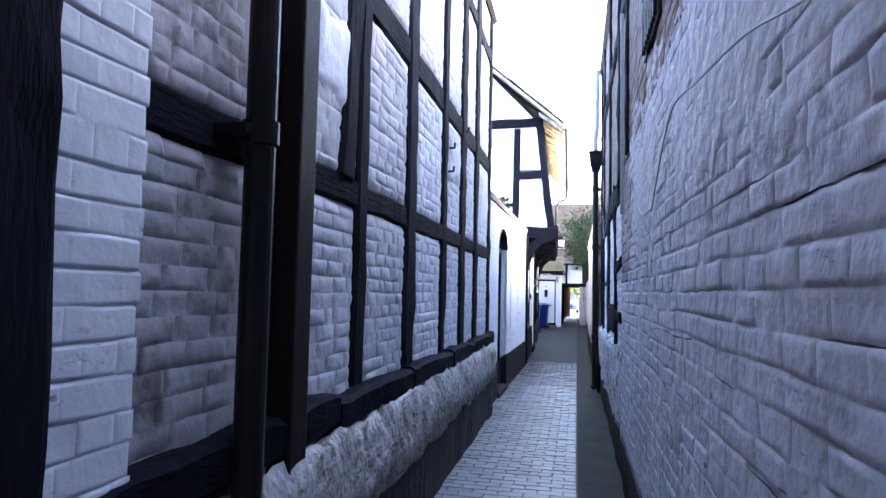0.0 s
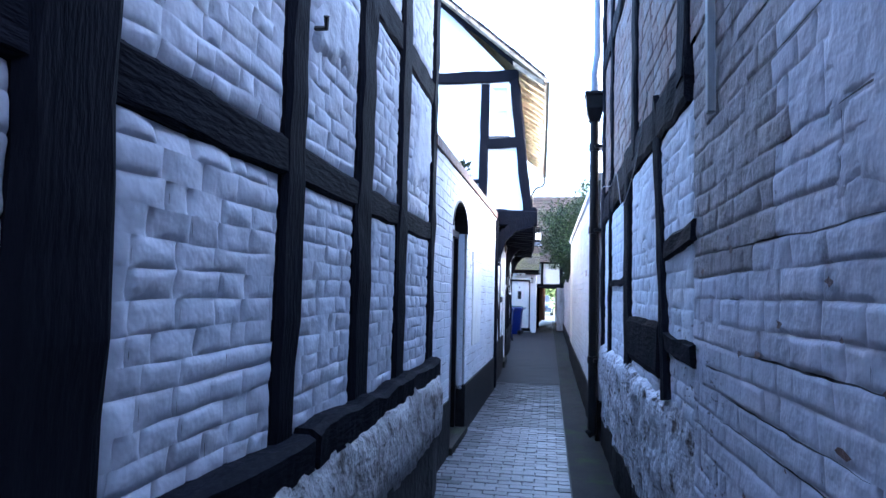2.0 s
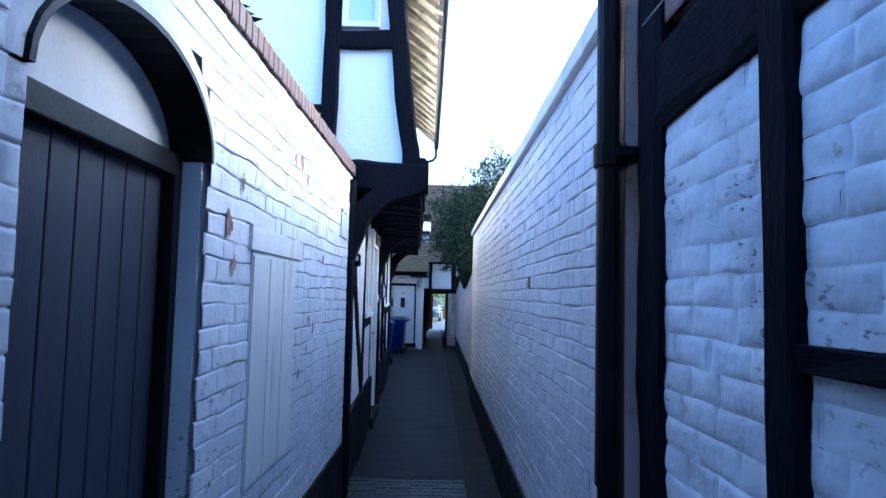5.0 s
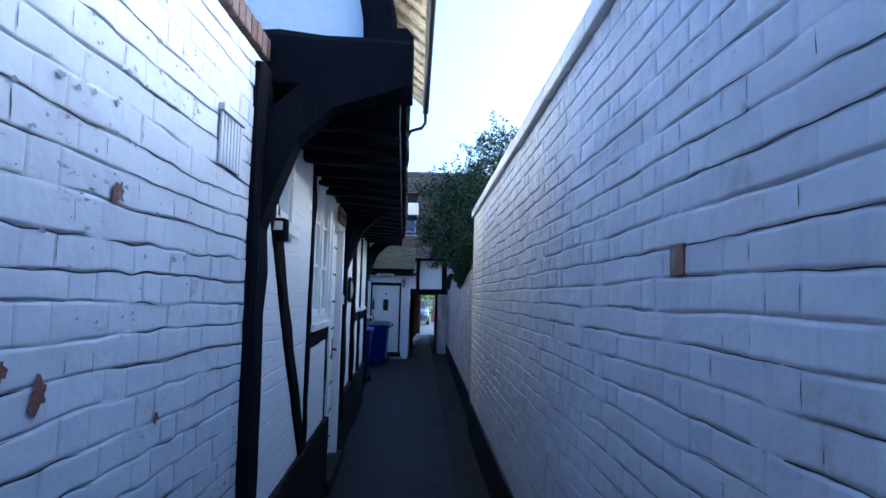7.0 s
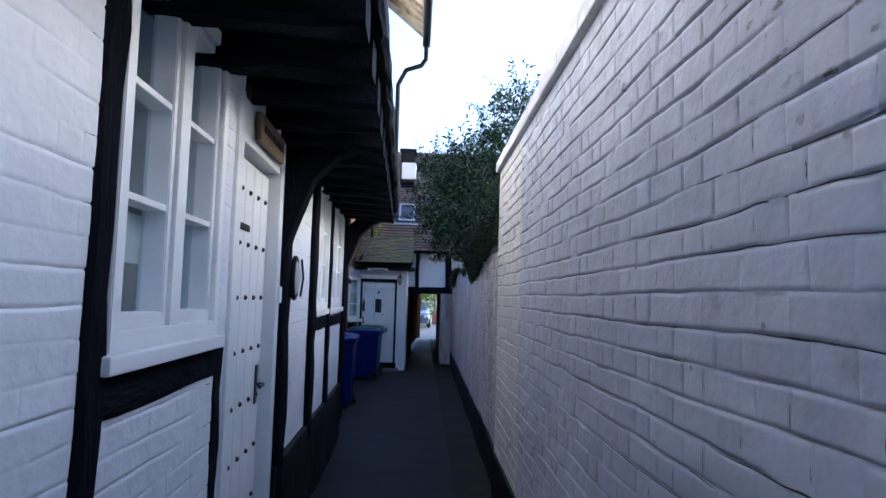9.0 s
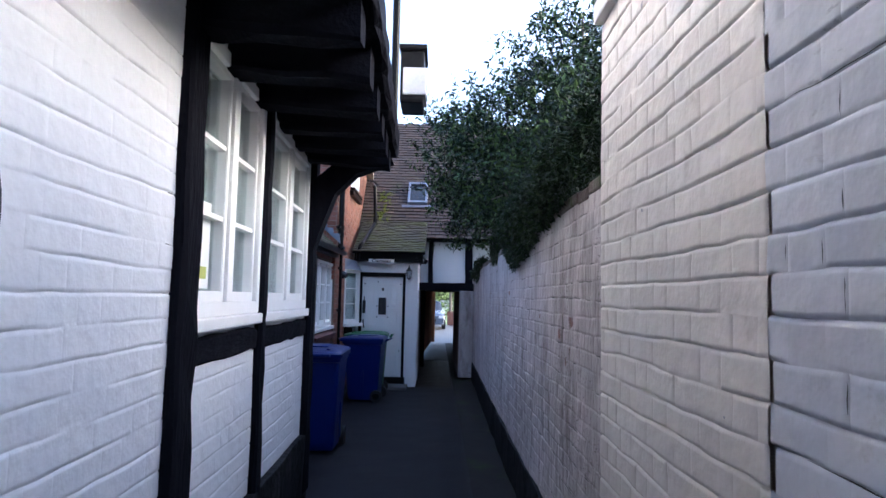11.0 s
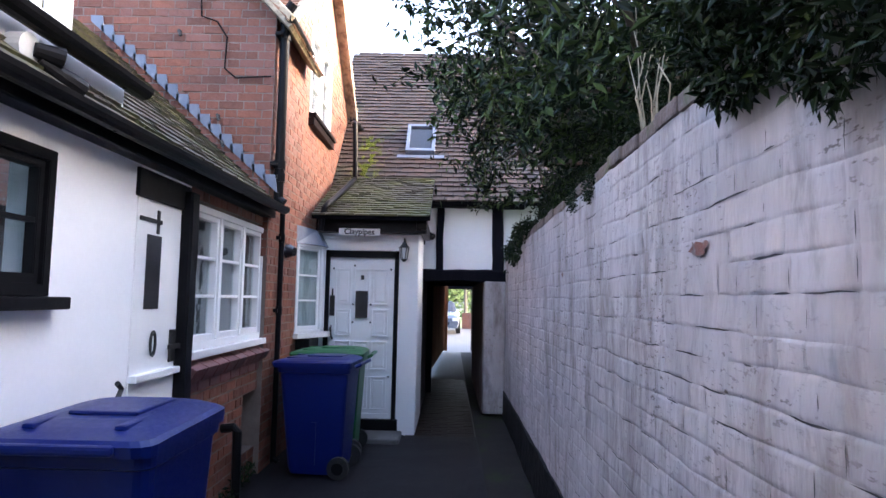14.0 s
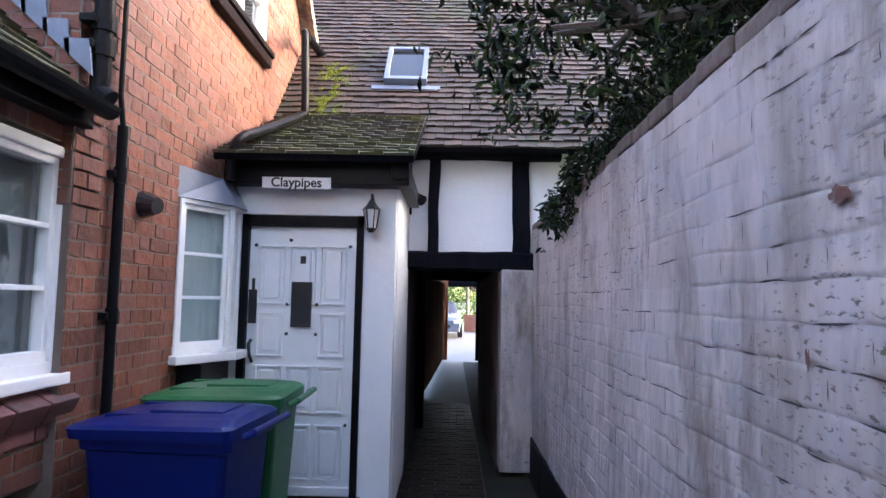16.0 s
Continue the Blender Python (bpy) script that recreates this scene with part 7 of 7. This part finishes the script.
# ---- wheeled bins ----
def wheelie_bin(at, turn, material, label, size=1.0):
    """A 240 litre bin whose front looks along its own +x: body with rim, hinged lid, grip bar, two wheels."""
    b = thing("wheelie_bin", (0, 0, 0), label, "bin", "wheeled bins")
    def rounded(z, dx, dy, cx, r):
        pts = []
        for sx, sy, a0 in ((1, 1, 0), (-1, 1, 90), (-1, -1, 180), (1, -1, 270)):
            for k in range(4):
                t = radians(a0 + 30 * k)
                pts.append((cx + sx * (dx / 2 - r) + r * math.cos(t), sy * (dy / 2 - r) + r * math.sin(t), z))
        return pts
    bm, prev = bmesh.new(), None
    for z, dx, dy, cx, r in ((0.03, 0.46, 0.45, 0.0, 0.05), (0.10, 0.50, 0.47, 0.0, 0.05), (0.55, 0.57, 0.52, 0.01, 0.05), (0.93, 0.63, 0.56, 0.02, 0.05), (0.94, 0.67, 0.585, 0.02, 0.05), (1.00, 0.68, 0.59, 0.02, 0.05)):
        ring = [bm.verts.new(p) for p in rounded(z, dx, dy, cx, r)]
        if prev:
            for k in range(16):
                bm.faces.new((prev[k], prev[(k + 1) % 16], ring[(k + 1) % 16], ring[k]))
        else:
            bm.faces.new(ring[::-1])
        prev = ring
    bm.faces.new(prev)
    part("body", bm, material, b)
    for s in (-1, 1):
        part("rib", box(-0.02, 0.02, s * 0.262 - 0.008, s * 0.262 + 0.008, 0.12, 0.5, 0.004), material, b)
    bm, prev = bmesh.new(), None
    for z, dx, dy, cx, r in ((0.985, 0.73, 0.625, 0.035, 0.06), (1.03, 0.74, 0.63, 0.04, 0.06), (1.045, 0.70, 0.59, 0.035, 0.06), (1.062, 0.58, 0.46, -0.01, 0.07), (1.072, 0.46, 0.34, -0.04, 0.08)):
        ring = [bm.verts.new((x, y, zz + (0.018 * (0.1 - x) if z > 1.0 else 0))) for x, y, zz in rounded(z, dx, dy, cx, r)]
        if prev:
            for k in range(16):
                bm.faces.new((prev[k], prev[(k + 1) % 16], ring[(k + 1) % 16], ring[k]))
        prev = ring
    bm.faces.new(prev)
    lid = part("lid", bm, material, b)
    for s in (-0.16, 0.16):
        part("lid_ridge", box(-0.24, 0.30, s - 0.022, s + 0.022, 1.045, 1.072, 0.012), material, lid)
    part("lid_panel", box(-0.22, 0.12, -0.13, 0.13, 1.064, 1.086, 0.010), material, lid)
    part("lid_grip", box(0.36, 0.43, -0.2, 0.2, 0.995, 1.03, 0.012), material, lid)
    part("grip_bar", tube([(-0.36, -0.22, 1.0), (-0.40, -0.22, 1.02), (-0.40, 0.22, 1.02), (-0.36, 0.22, 1.0)], 0.016, 10), material, b)
    for s in (-1, 1):
        w = part("wheel", tube([(-0.235, s * 0.235, 0.1), (-0.235, s * 0.285, 0.1)], 0.1, 20), RUBBER, b)
        part("hub", tube([(-0.235, s * 0.286, 0.1), (-0.235, s * 0.292, 0.1)], 0.055, 14), BLACK_PAINT, w)
    part("axle", tube([(-0.235, -0.235, 0.1), (-0.235, 0.235, 0.1)], 0.012, 8), IRON, b)
    b.matrix_basis = Matrix.Translation(at) @ Matrix.Rotation(radians(turn), 4, "Z") @ Matrix.Scale(size, 4)
    return b


bin_a = wheelie_bin((-1.645, 24.57, ground_z(24.5)), -90, BIN_BLUE, "blue wheeled bin beside the white cottage wall", 1.05)
part("hinge_clip", tube([(-0.37, -0.2, 1.05), (-0.40, -0.2, 1.09), (-0.36, -0.2, 1.12)], 0.012, 8), IRON, None).parent = bin_a
wheelie_bin((-1.465, 27.87, ground_z(27.9) + 0.006), 176, BIN_BLUE, "blue wheeled bin in front of the brick house", 0.97)
wheelie_bin((-1.48, 28.54, ground_z(28.5) + 0.006), 181, BIN_GREEN, "green wheeled bin behind the blue one", 0.99)


# ---- small fittings on the jettied house ----
bl = thing("bulkhead_lamp", jx(18.62, 0.05) + Vector((0, 0, 1.88)), "oval black bulkhead lamp on the timber post", "lamp")
p = jx(18.42, 0.06)
ring = [(p.x + 0.03, p.y + 0.07 * math.cos(t), 1.88 + 0.13 * math.sin(t)) for t in [k * math.pi / 10 for k in range(21)]]
part("cage", tube(ring, 0.016, 8), BLACK_PAINT, bl)
bm = bmesh.new()
bmesh.ops.create_uvsphere(bm, u_segments=14, v_segments=8, radius=1.0, matrix=Matrix.Translation((p.x + 0.02, p.y, 1.88)) @ Matrix.Diagonal((0.05, 0.06, 0.12, 1)))
part("glass", bm, PALE_PLASTIC, bl, "pale ribbed glass")
part("bar", tube([(p.x + 0.07, p.y, 1.76), (p.x + 0.085, p.y, 1.88), (p.x + 0.07, p.y, 2.0)], 0.007, 6), BLACK_PAINT, bl)
ns = thing("name_board", jx(17.9, 0.0) + Vector((0, 0, 2.6)), "small carved pale wooden board above the door", "sign")
part("board", box(ju(17.45), ju(18.05), 2.54, 2.69, 0.03, 0.06, 0.01, JF.m()), SIGN_WOOD, ns)
for k, (a, b) in enumerate(((17.52, 17.68), (17.71, 17.86), (17.89, 17.98))):
    part("plain_bar", box(ju(a), ju(b), 2.60, 2.635, 0.060, 0.064, 0, JF.m()), BROWN_PAINT, ns)
hk = thing("iron_hook", jx(17.2, 0.03) + Vector((0, 0, 2.72)), "small black iron hook on the door frame", "hook")
c = jx(17.22, 0.05)
part("curl", tube([(c.x, c.y + 0.035 * math.cos(t) * (1 - t / 12), 2.70 + 0.035 * math.sin(t) * (1 - t / 12)) for t in [k * 0.5 for k in range(16)]], 0.006, 6), IRON, hk)
bell = thing("door_bell", jx(18.22, 0.03) + Vector((0, 0, 1.78)), "small white plastic door bell", "bell")
part("case", box(ju(18.17), ju(18.23), 1.72, 1.82, 0.03, 0.05, 0.006, JF.m()), PAINT_WHITE, bell)
al = thing("alarm_box", (-0.45, 21.9, 3.3), "pale grey and black alarm box on the jetty corner", "alarm box")
part("case", box(-0.62, -0.45, 21.75, 22.1, 3.12, 3.50, 0.02), BLACK_PAINT, al)
part("face", box(-0.60, -0.43, 21.735, 22.04, 3.17, 3.37, 0.012), PALE_PLASTIC, al, "pale grey plastic face")
part("cap", box(-0.63, -0.43, 21.73, 22.11, 3.50, 3.54, 0.012), BLACK_PAINT, al)
wp = thing("waste_pipe", (-2.0, 26.6, 0.1), "short black bent waste pipe at the brick base", "pipe")
part("pipe", tube([(-2.04, 26.9, 0.62), (-1.95, 26.9, 0.63), (-1.92, 26.9, 0.60), (-1.91, 26.9, 0.1)], 0.036, 10), BLACK_PAINT, wp)


# ---- planting ----
def leaf_mass(name, parent, material, points, size, seed, droop=0.25):
    """Small folded leaves at the given places, each turned its own way, as one mesh."""
    rng = np.random.default_rng(seed)
    P = np.array(points)
    n = len(P)
    d = rng.normal(size=(n, 3))
    d[:, 2] -= droop
    d /= np.linalg.norm(d, axis=1)[:, None]
    q = np.cross(d, rng.normal(size=(n, 3)))
    q /= np.linalg.norm(q, axis=1)[:, None]
    nn = np.cross(d, q)
    L = size * rng.uniform(0.6, 1.35, n)[:, None]
    W = L * rng.uniform(0.30, 0.44, n)[:, None]
    fold = L * 0.08
    verts = np.stack([P, P + d * L * 0.45 + q * W * 0.5 + nn * fold, P + d * L, P + d * L * 0.45 - q * W * 0.5 + nn * fold], axis=1).reshape(-1, 3)
    faces = []
    for i in range(n):
        a = 4 * i
        faces += [(a, a + 1, a + 2), (a, a + 2, a + 3)]
    return part_raw(name, verts.tolist(), faces, material, parent, "", False, "")


def lobed_points(lobes, count, seed, gap=0.02, freq=2.4, shell=0.55):
    rng = random.Random(seed)
    weights = [a * b * c for _, (a, b, c) in lobes]
    out = []
    while len(out) < count:
        (cx, cy, cz), (a, b, c) = rng.choices(lobes, weights)[0]
        v = Vector((rng.gauss(0, 1), rng.gauss(0, 1), rng.gauss(0, 1))).normalized() * (rng.random() ** (1 / 3) * (1 - shell) + shell * rng.random() ** 0.25)
        p = Vector((cx + v.x * a, cy + v.y * b, cz + v.z * c))
        if noise.noise(p * freq) + 0.5 * noise.noise(p * freq * 2.3) > gap - 0.1:
            out.append(p)
    return out


def sprig_points(lobes, count, seed, length=(0.25, 0.6), per=26, up=0.5):
    rng = random.Random(seed)
    out, stems = [], []
    for _ in range(count):
        (cx, cy, cz), (a, b, c) = rng.choice(lobes)
        v = Vector((rng.gauss(0, 1), rng.gauss(0, 1), rng.gauss(0, 1) + 0.2)).normalized()
        p = Vector((cx + v.x * a * 0.9, cy + v.y * b * 0.9, cz + v.z * c * 0.9))
        d = (v + Vector((rng.uniform(-0.4, 0.4), rng.uniform(-0.4, 0.4), up))).normalized()
        L = rng.uniform(*length)
        stems.append((p, p + d * L))
        for k in range(per):
            out.append(p + d * L * (k / per) + Vector((rng.gauss(0, 1), rng.gauss(0, 1), rng.gauss(0, 1))) * 0.022)
    return out, stems


def build_tree():
    t = thing("tree", (1.5, 26.6, 0.9), "dark evergreen bay tree leaning over the old wall", "tree")
    lobes = [((0.95, 26.4, 3.7), (1.25, 2.2, 1.35)), ((1.55, 25.6, 4.75), (1.05, 1.5, 1.05)), ((0.15, 27.3, 3.95), (0.80, 1.15, 0.95)), ((0.65, 25.2, 2.95), (0.55, 1.5, 0.55)),
             ((1.7, 23.9, 3.5), (1.1, 1.3, 1.0)), ((0.5, 28.3, 3.1), (0.75, 1.0, 0.75)), ((1.6, 29.0, 3.6), (1.1, 1.3, 1.2)), ((2.2, 27.0, 4.4), (1.1, 1.5, 1.2))]
    base = Vector((1.5, 26.6, 0.85))
    part("trunk", tube([base, base + Vector((0.05, -0.05, 0.9)), base + Vector((-0.05, 0.1, 1.8)), base + Vector((-0.1, 0.0, 2.7))], [0.16, 0.13, 0.10, 0.06], 10), BARK, t)
    rng = random.Random(5)
    for (c, r) in lobes:
        a = base + Vector((0, 0, rng.uniform(0.8, 1.8)))
        c = Vector(c)
        mid = a.lerp(c, 0.5) + Vector((rng.uniform(-0.2, 0.2), rng.uniform(-0.2, 0.2), 0.15))
        part("limb", tube([a, mid, c, c + (c - mid) * 0.5], [0.06, 0.045, 0.028, 0.012], 7), BARK, t)
        for _ in range(5):
            e = c + Vector((rng.uniform(-1, 1) * r[0], rng.uniform(-1, 1) * r[1], rng.uniform(-0.6, 1) * r[2])) * 0.75
            part("limb", tube([c.lerp(mid, 0.3), c.lerp(e, 0.5) + Vector((0, 0, 0.08)), e], [0.022, 0.014, 0.006], 5), BARK, t)
    pts = lobed_points(lobes, 54000, 1, gap=0.17, freq=2.2)
    sp, stems = sprig_points(lobes, 480, 2)
    leaf_mass("crown", t, LEAF, [p for p in pts + sp if p.z > 2.62 or p.x > 0.75], 0.082, 3)


def build_ivy():
    t = thing("ivy", (0.45, 22.6, 2.3), "green ivy tumbling over the old wall's top", "ivy")
    lobes = [((0.66, 22.9, 2.65), (0.30, 0.85, 0.40)), ((0.72, 21.9, 2.70), (0.32, 0.95, 0.40)), ((0.80, 24.6, 2.55), (0.30, 1.0, 0.45)), ((0.85, 26.2, 2.55), (0.30, 1.2, 0.45)), ((0.85, 28.2, 2.55), (0.30, 1.2, 0.45)), ((0.60, 21.0, 2.55), (0.32, 0.6, 0.30)), ((0.62, 23.9, 2.55), (0.28, 0.8, 0.30)), ((0.70, 20.4, 2.62), (0.28, 0.4, 0.28)),
             ((0.41, 23.25, 2.31), (0.10, 0.42, 0.13)), ((0.42, 22.4, 2.35), (0.10, 0.45, 0.11)), ((0.42, 21.7, 2.42), (0.12, 0.5, 0.12)), ((0.46, 21.0, 2.48), (0.12, 0.45, 0.12))]
    pts = lobed_points(lobes, 42000, 11, gap=0.0)
    sp, stems = sprig_points(lobes[:5], 70, 12, (0.10, 0.22), 14, 0.2)
    pts, sp = ([p for p in q if p.x > 0.40 + 0.08 * (22.3 - p.y) or p.y > 22.3] for q in (pts, sp))
    # the drape: a dense curtain over the wall's head whose foot sinks towards y 23 and then ends
    rng = random.Random(6)
    drape = []
    while len(drape) < 27000:
        y = rng.uniform(20.5, 23.75)
        foot = 2.36 - 0.13 * (y - 20.5) if y < 23.05 else 2.03 + 0.27 * (y - 23.05)
        foot += 0.07 * noise.noise(Vector((y * 5, 1, 1))) + 0.03 * noise.noise(Vector((y * 17, 2, 1)))
        z = rng.uniform(foot, 2.85)
        if noise.noise(Vector((y * 6, z * 6, 8))) < -0.32 and z < foot + 0.15:
            continue
        swell = 0.05 + 0.16 * min(1.0, (z - foot) / 0.35) * (0.7 + 0.5 * noise.noise(Vector((y * 3, z * 3, 2))))
        drape.append(Vector((0.40 - swell * rng.random() ** 0.6 + max(0.0, z - 2.45) * 0.5, y, z)))
    pts = [p for p in pts if p.z >= 2.3] + drape
    leaf_mass("trailing_foliage", t, IVY_LEAF, [p for p in pts if p.z < 2.3], 0.038, 13, 0.6)
    leaf_mass("crown_foliage", t, IVY_LEAF, [p for p in pts if p.z >= 2.3] + sp, 0.040, 14, 0.4)
    rng = random.Random(3)
    t2 = thing("ivy", (0.45, 29.0, 2.3), "small green fern and ivy clump on the wall's end", "ivy")
    lobes = [((0.42, 29.1, 2.22), (0.13, 0.5, 0.16)), ((0.45, 28.4, 2.35), (0.14, 0.5, 0.12)), ((0.40, 29.55, 1.98), (0.06, 0.10, 0.10))]
    leaf_mass("foliage", t2, IVY_LEAF, lobed_points(lobes, 1400, 21, gap=-0.1), 0.06, 22, 0.5)
    for y in (25.72, 25.29):
        tuft = thing("grass_tuft", (0.43, y, 2.25), "small green tuft growing from the old wall's head", "plant", "wall tufts")
        leaf_mass("foliage", tuft, IVY_LEAF, lobed_points([((0.415, y, 2.24), (0.04, 0.10, 0.08))], 260, int(y * 100), gap=-0.4), 0.028, int(y * 10), -0.6)
    t3 = thing("dry_stalks", (0.6, 25.2, 2.2), "pale dry bare stalks behind the wall", "plant")
    for k in range(9):
        y = 24.55 + rng.uniform(-0.12, 0.12)
        part("stalk", tube([(0.52, y, 2.2), (0.50 + rng.uniform(-0.05, 0.05), y + rng.uniform(-0.1, 0.1), 2.50), (0.56 + rng.uniform(-0.1, 0.1), y + rng.uniform(-0.25, 0.25), 2.80 + rng.uniform(-0.15, 0.2))], [0.0045, 0.0035, 0.0015], 5), DRY_STEM, t3)
    w = thing("weed", (-2.0, 27.3, 0.14), "small green weeds at the brick wall's foot", "plant")
    leaf_mass("foliage", w, IVY_LEAF, lobed_points([((-1.96, 27.2, 0.18), (0.06, 0.3, 0.08)), ((-1.9, 26.6, 0.16), (0.08, 0.2, 0.06))], 240, 31, gap=-0.4), 0.05, 32, -0.6)
    g = thing("weed", (-1.3, 11.2, 3.0), "small green plant growing behind the wall's coping", "plant")
    leaf_mass("foliage", g, IVY_LEAF, lobed_points([((-1.32, 11.2, 3.12), (0.12, 0.16, 0.14))], 160, 33, gap=-0.4), 0.11, 34, -0.5)


def build_moss():
    """Low cushions of moss along the valley where the porch roof meets the main roof."""
    rng = random.Random(8)
    pts = []
    while len(pts) < 5200:
        x, v = rng.gauss(-1.55, 0.085), rng.uniform(0.25, 1.5)
        if noise.noise(Vector((x * 11, v * 9, 3))) > 0.02:
            pts.append(Vector((x, 30.55 + v * 0.68 - 0.020, 2.98 + v * 0.734 + 0.020)) + Vector((0, -0.7, 0.7)) * rng.uniform(0, 0.012))
    leaf_mass("moss", pa, MOSS, pts, 0.014, 9, -0.5)["kind"] = "stuff"


MOSS = surface("yellow green moss", (0.22, 0.26, 0.02), (0.16, 0.20, 0.02), each=0.3, bump=0.5, rough=0.9)
build_moss()
build_tree()
build_ivy()


# ---- beyond the gate ----
lane = sheet("road", -30, 30, 41.5, 58, 0.0 - 0.03, ASPHALT, "grey lane beyond the gate", "road", 6, 10)
lawn = sheet("lawn", -60, 60, 58, 120, 0.0 - 0.02, GRASS, "rough sunlit grass beyond the lane", "grass", 8, 10)
hedge = thing("hedge", (0, 72, 0.2), "pale olive hedge and bushes beyond the lane", "hedge")
leaf_mass("foliage", hedge, GRASS, lobed_points([((x, 72 + (x % 3), 1.2 + 0.6 * math.sin(x)), (2.2, 1.6, 1.6 + 0.7 * math.sin(x * 1.7))) for x in range(-9, 10, 3)], 7000, 41, gap=-0.2), 0.35, 42)
bt = thing("tree", (1.0, 66, 0.2), "thin bare tree beyond the lane", "tree")
part("trunk", tube([(0.75, 66, 0.0), (0.7, 66, 2.5), (0.85, 66, 5.0), (0.8, 66, 7.5)], [0.12, 0.10, 0.07, 0.03], 8), BARK, bt)
rng = random.Random(77)
for k in range(14):
    z = 1.6 + k * 0.38
    part("limb", tube([(0.75, 66, z), (0.75 + rng.uniform(-0.8, 0.8), 66 + rng.uniform(-0.5, 0.5), z + 0.7), (0.75 + rng.uniform(-1.6, 1.6), 66, z + 1.4)], [0.04, 0.022, 0.006], 5), BARK, bt)
lw = thing("garden_wall", (0, 57, 0.16), "low red brick wall beyond the lane", "wall")
LWF = Face((0.35, 57.4), (6.0, 57.4))
courses(LWF, RED_BRICK, lw, 0.0, 0.9, full(0, LWF.len), seed=701, slab=0.2, slab_mat=MORTAR)


def build_car():
    c = thing("car", (-0.8, 53, 0.033), "grey parked hatchback car facing the passage", "car")
    z = 0.033
    secs = [(-0.0, 0.30, 0.72, 0.80), (0.12, 0.26, 0.86, 0.84), (0.9, 0.24, 1.0, 0.87), (1.2, 0.24, 1.04, 0.88), (4.0, 0.24, 1.05, 0.88), (4.2, 0.3, 0.95, 0.84)]
    bm, prev = bmesh.new(), None
    for y, lo, hi, w in secs:
        ring = [bm.verts.new((-0.72 + a * w, 51.7 + y, z + b)) for a, b in ((-0.92, lo), (0.92, lo), (1, (lo + hi) / 2), (0.95, hi - 0.05), (0.8, hi), (-0.8, hi), (-0.95, hi - 0.05), (-1, (lo + hi) / 2))]
        if prev:
            for k in range(8):
                bm.faces.new((prev[k], prev[(k + 1) % 8], ring[(k + 1) % 8], ring[k]))
        else:
            bm.faces.new(ring[::-1])
        prev = ring
    bm.faces.new(prev)
    part("body", bm, CAR_PAINT, c)
    bm, prev = bmesh.new(), None
    for y, hi, w in ((1.0, 1.02, 0.72), (1.75, 1.46, 0.62), (3.3, 1.48, 0.60), (4.0, 1.05, 0.70)):
        ring = [bm.verts.new((-0.72 + a * w, 51.7 + y, z + h)) for a, h in ((-1.08, 1.0), (1.08, 1.0), (1, hi - 0.04), (0.8, hi), (-0.8, hi), (-1, hi - 0.04))]
        if prev:
            for k in range(6):
                bm.faces.new((prev[k], prev[(k + 1) % 6], ring[(k + 1) % 6], ring[k]))
        else:
            bm.faces.new(ring[::-1])
        prev = ring
    bm.faces.new(prev)
    part("cabin", bm, SHINY, c, "dark glazed cabin")
    part("roof_panel", box(-1.25, -0.19, 53.45, 55.0, z + 1.47, z + 1.5, 0.012), CAR_PAINT, c)
    for s in (-1, 1):
        part("headlight", box(-0.72 + s * 0.66 - 0.14, -0.72 + s * 0.66 + 0.14, 51.66, 51.78, z + 0.60, z + 0.74, 0.02), PALE_PLASTIC, c)
        for y in (52.45, 55.0):
            w = part("wheel", tube([(-0.72 + s * 0.70, y, z + 0.3), (-0.72 + s * 0.9, y, z + 0.3)], 0.31, 20), RUBBER, c)
            part("rim", tube([(-0.72 + s * 0.9, y, z + 0.3), (-0.72 + s * 0.91, y, z + 0.3)], 0.19, 14), PALE_PLASTIC, w)
    part("grille", box(-1.1, -0.34, 51.68, 51.72, z + 0.42, z + 0.56, 0.01), SHINY, c)
    part("number_plate", box(-0.98, -0.46, 51.66, 51.69, z + 0.30, z + 0.40, 0.005), PAINT_WHITE, c)


build_car()
lay_pavers()
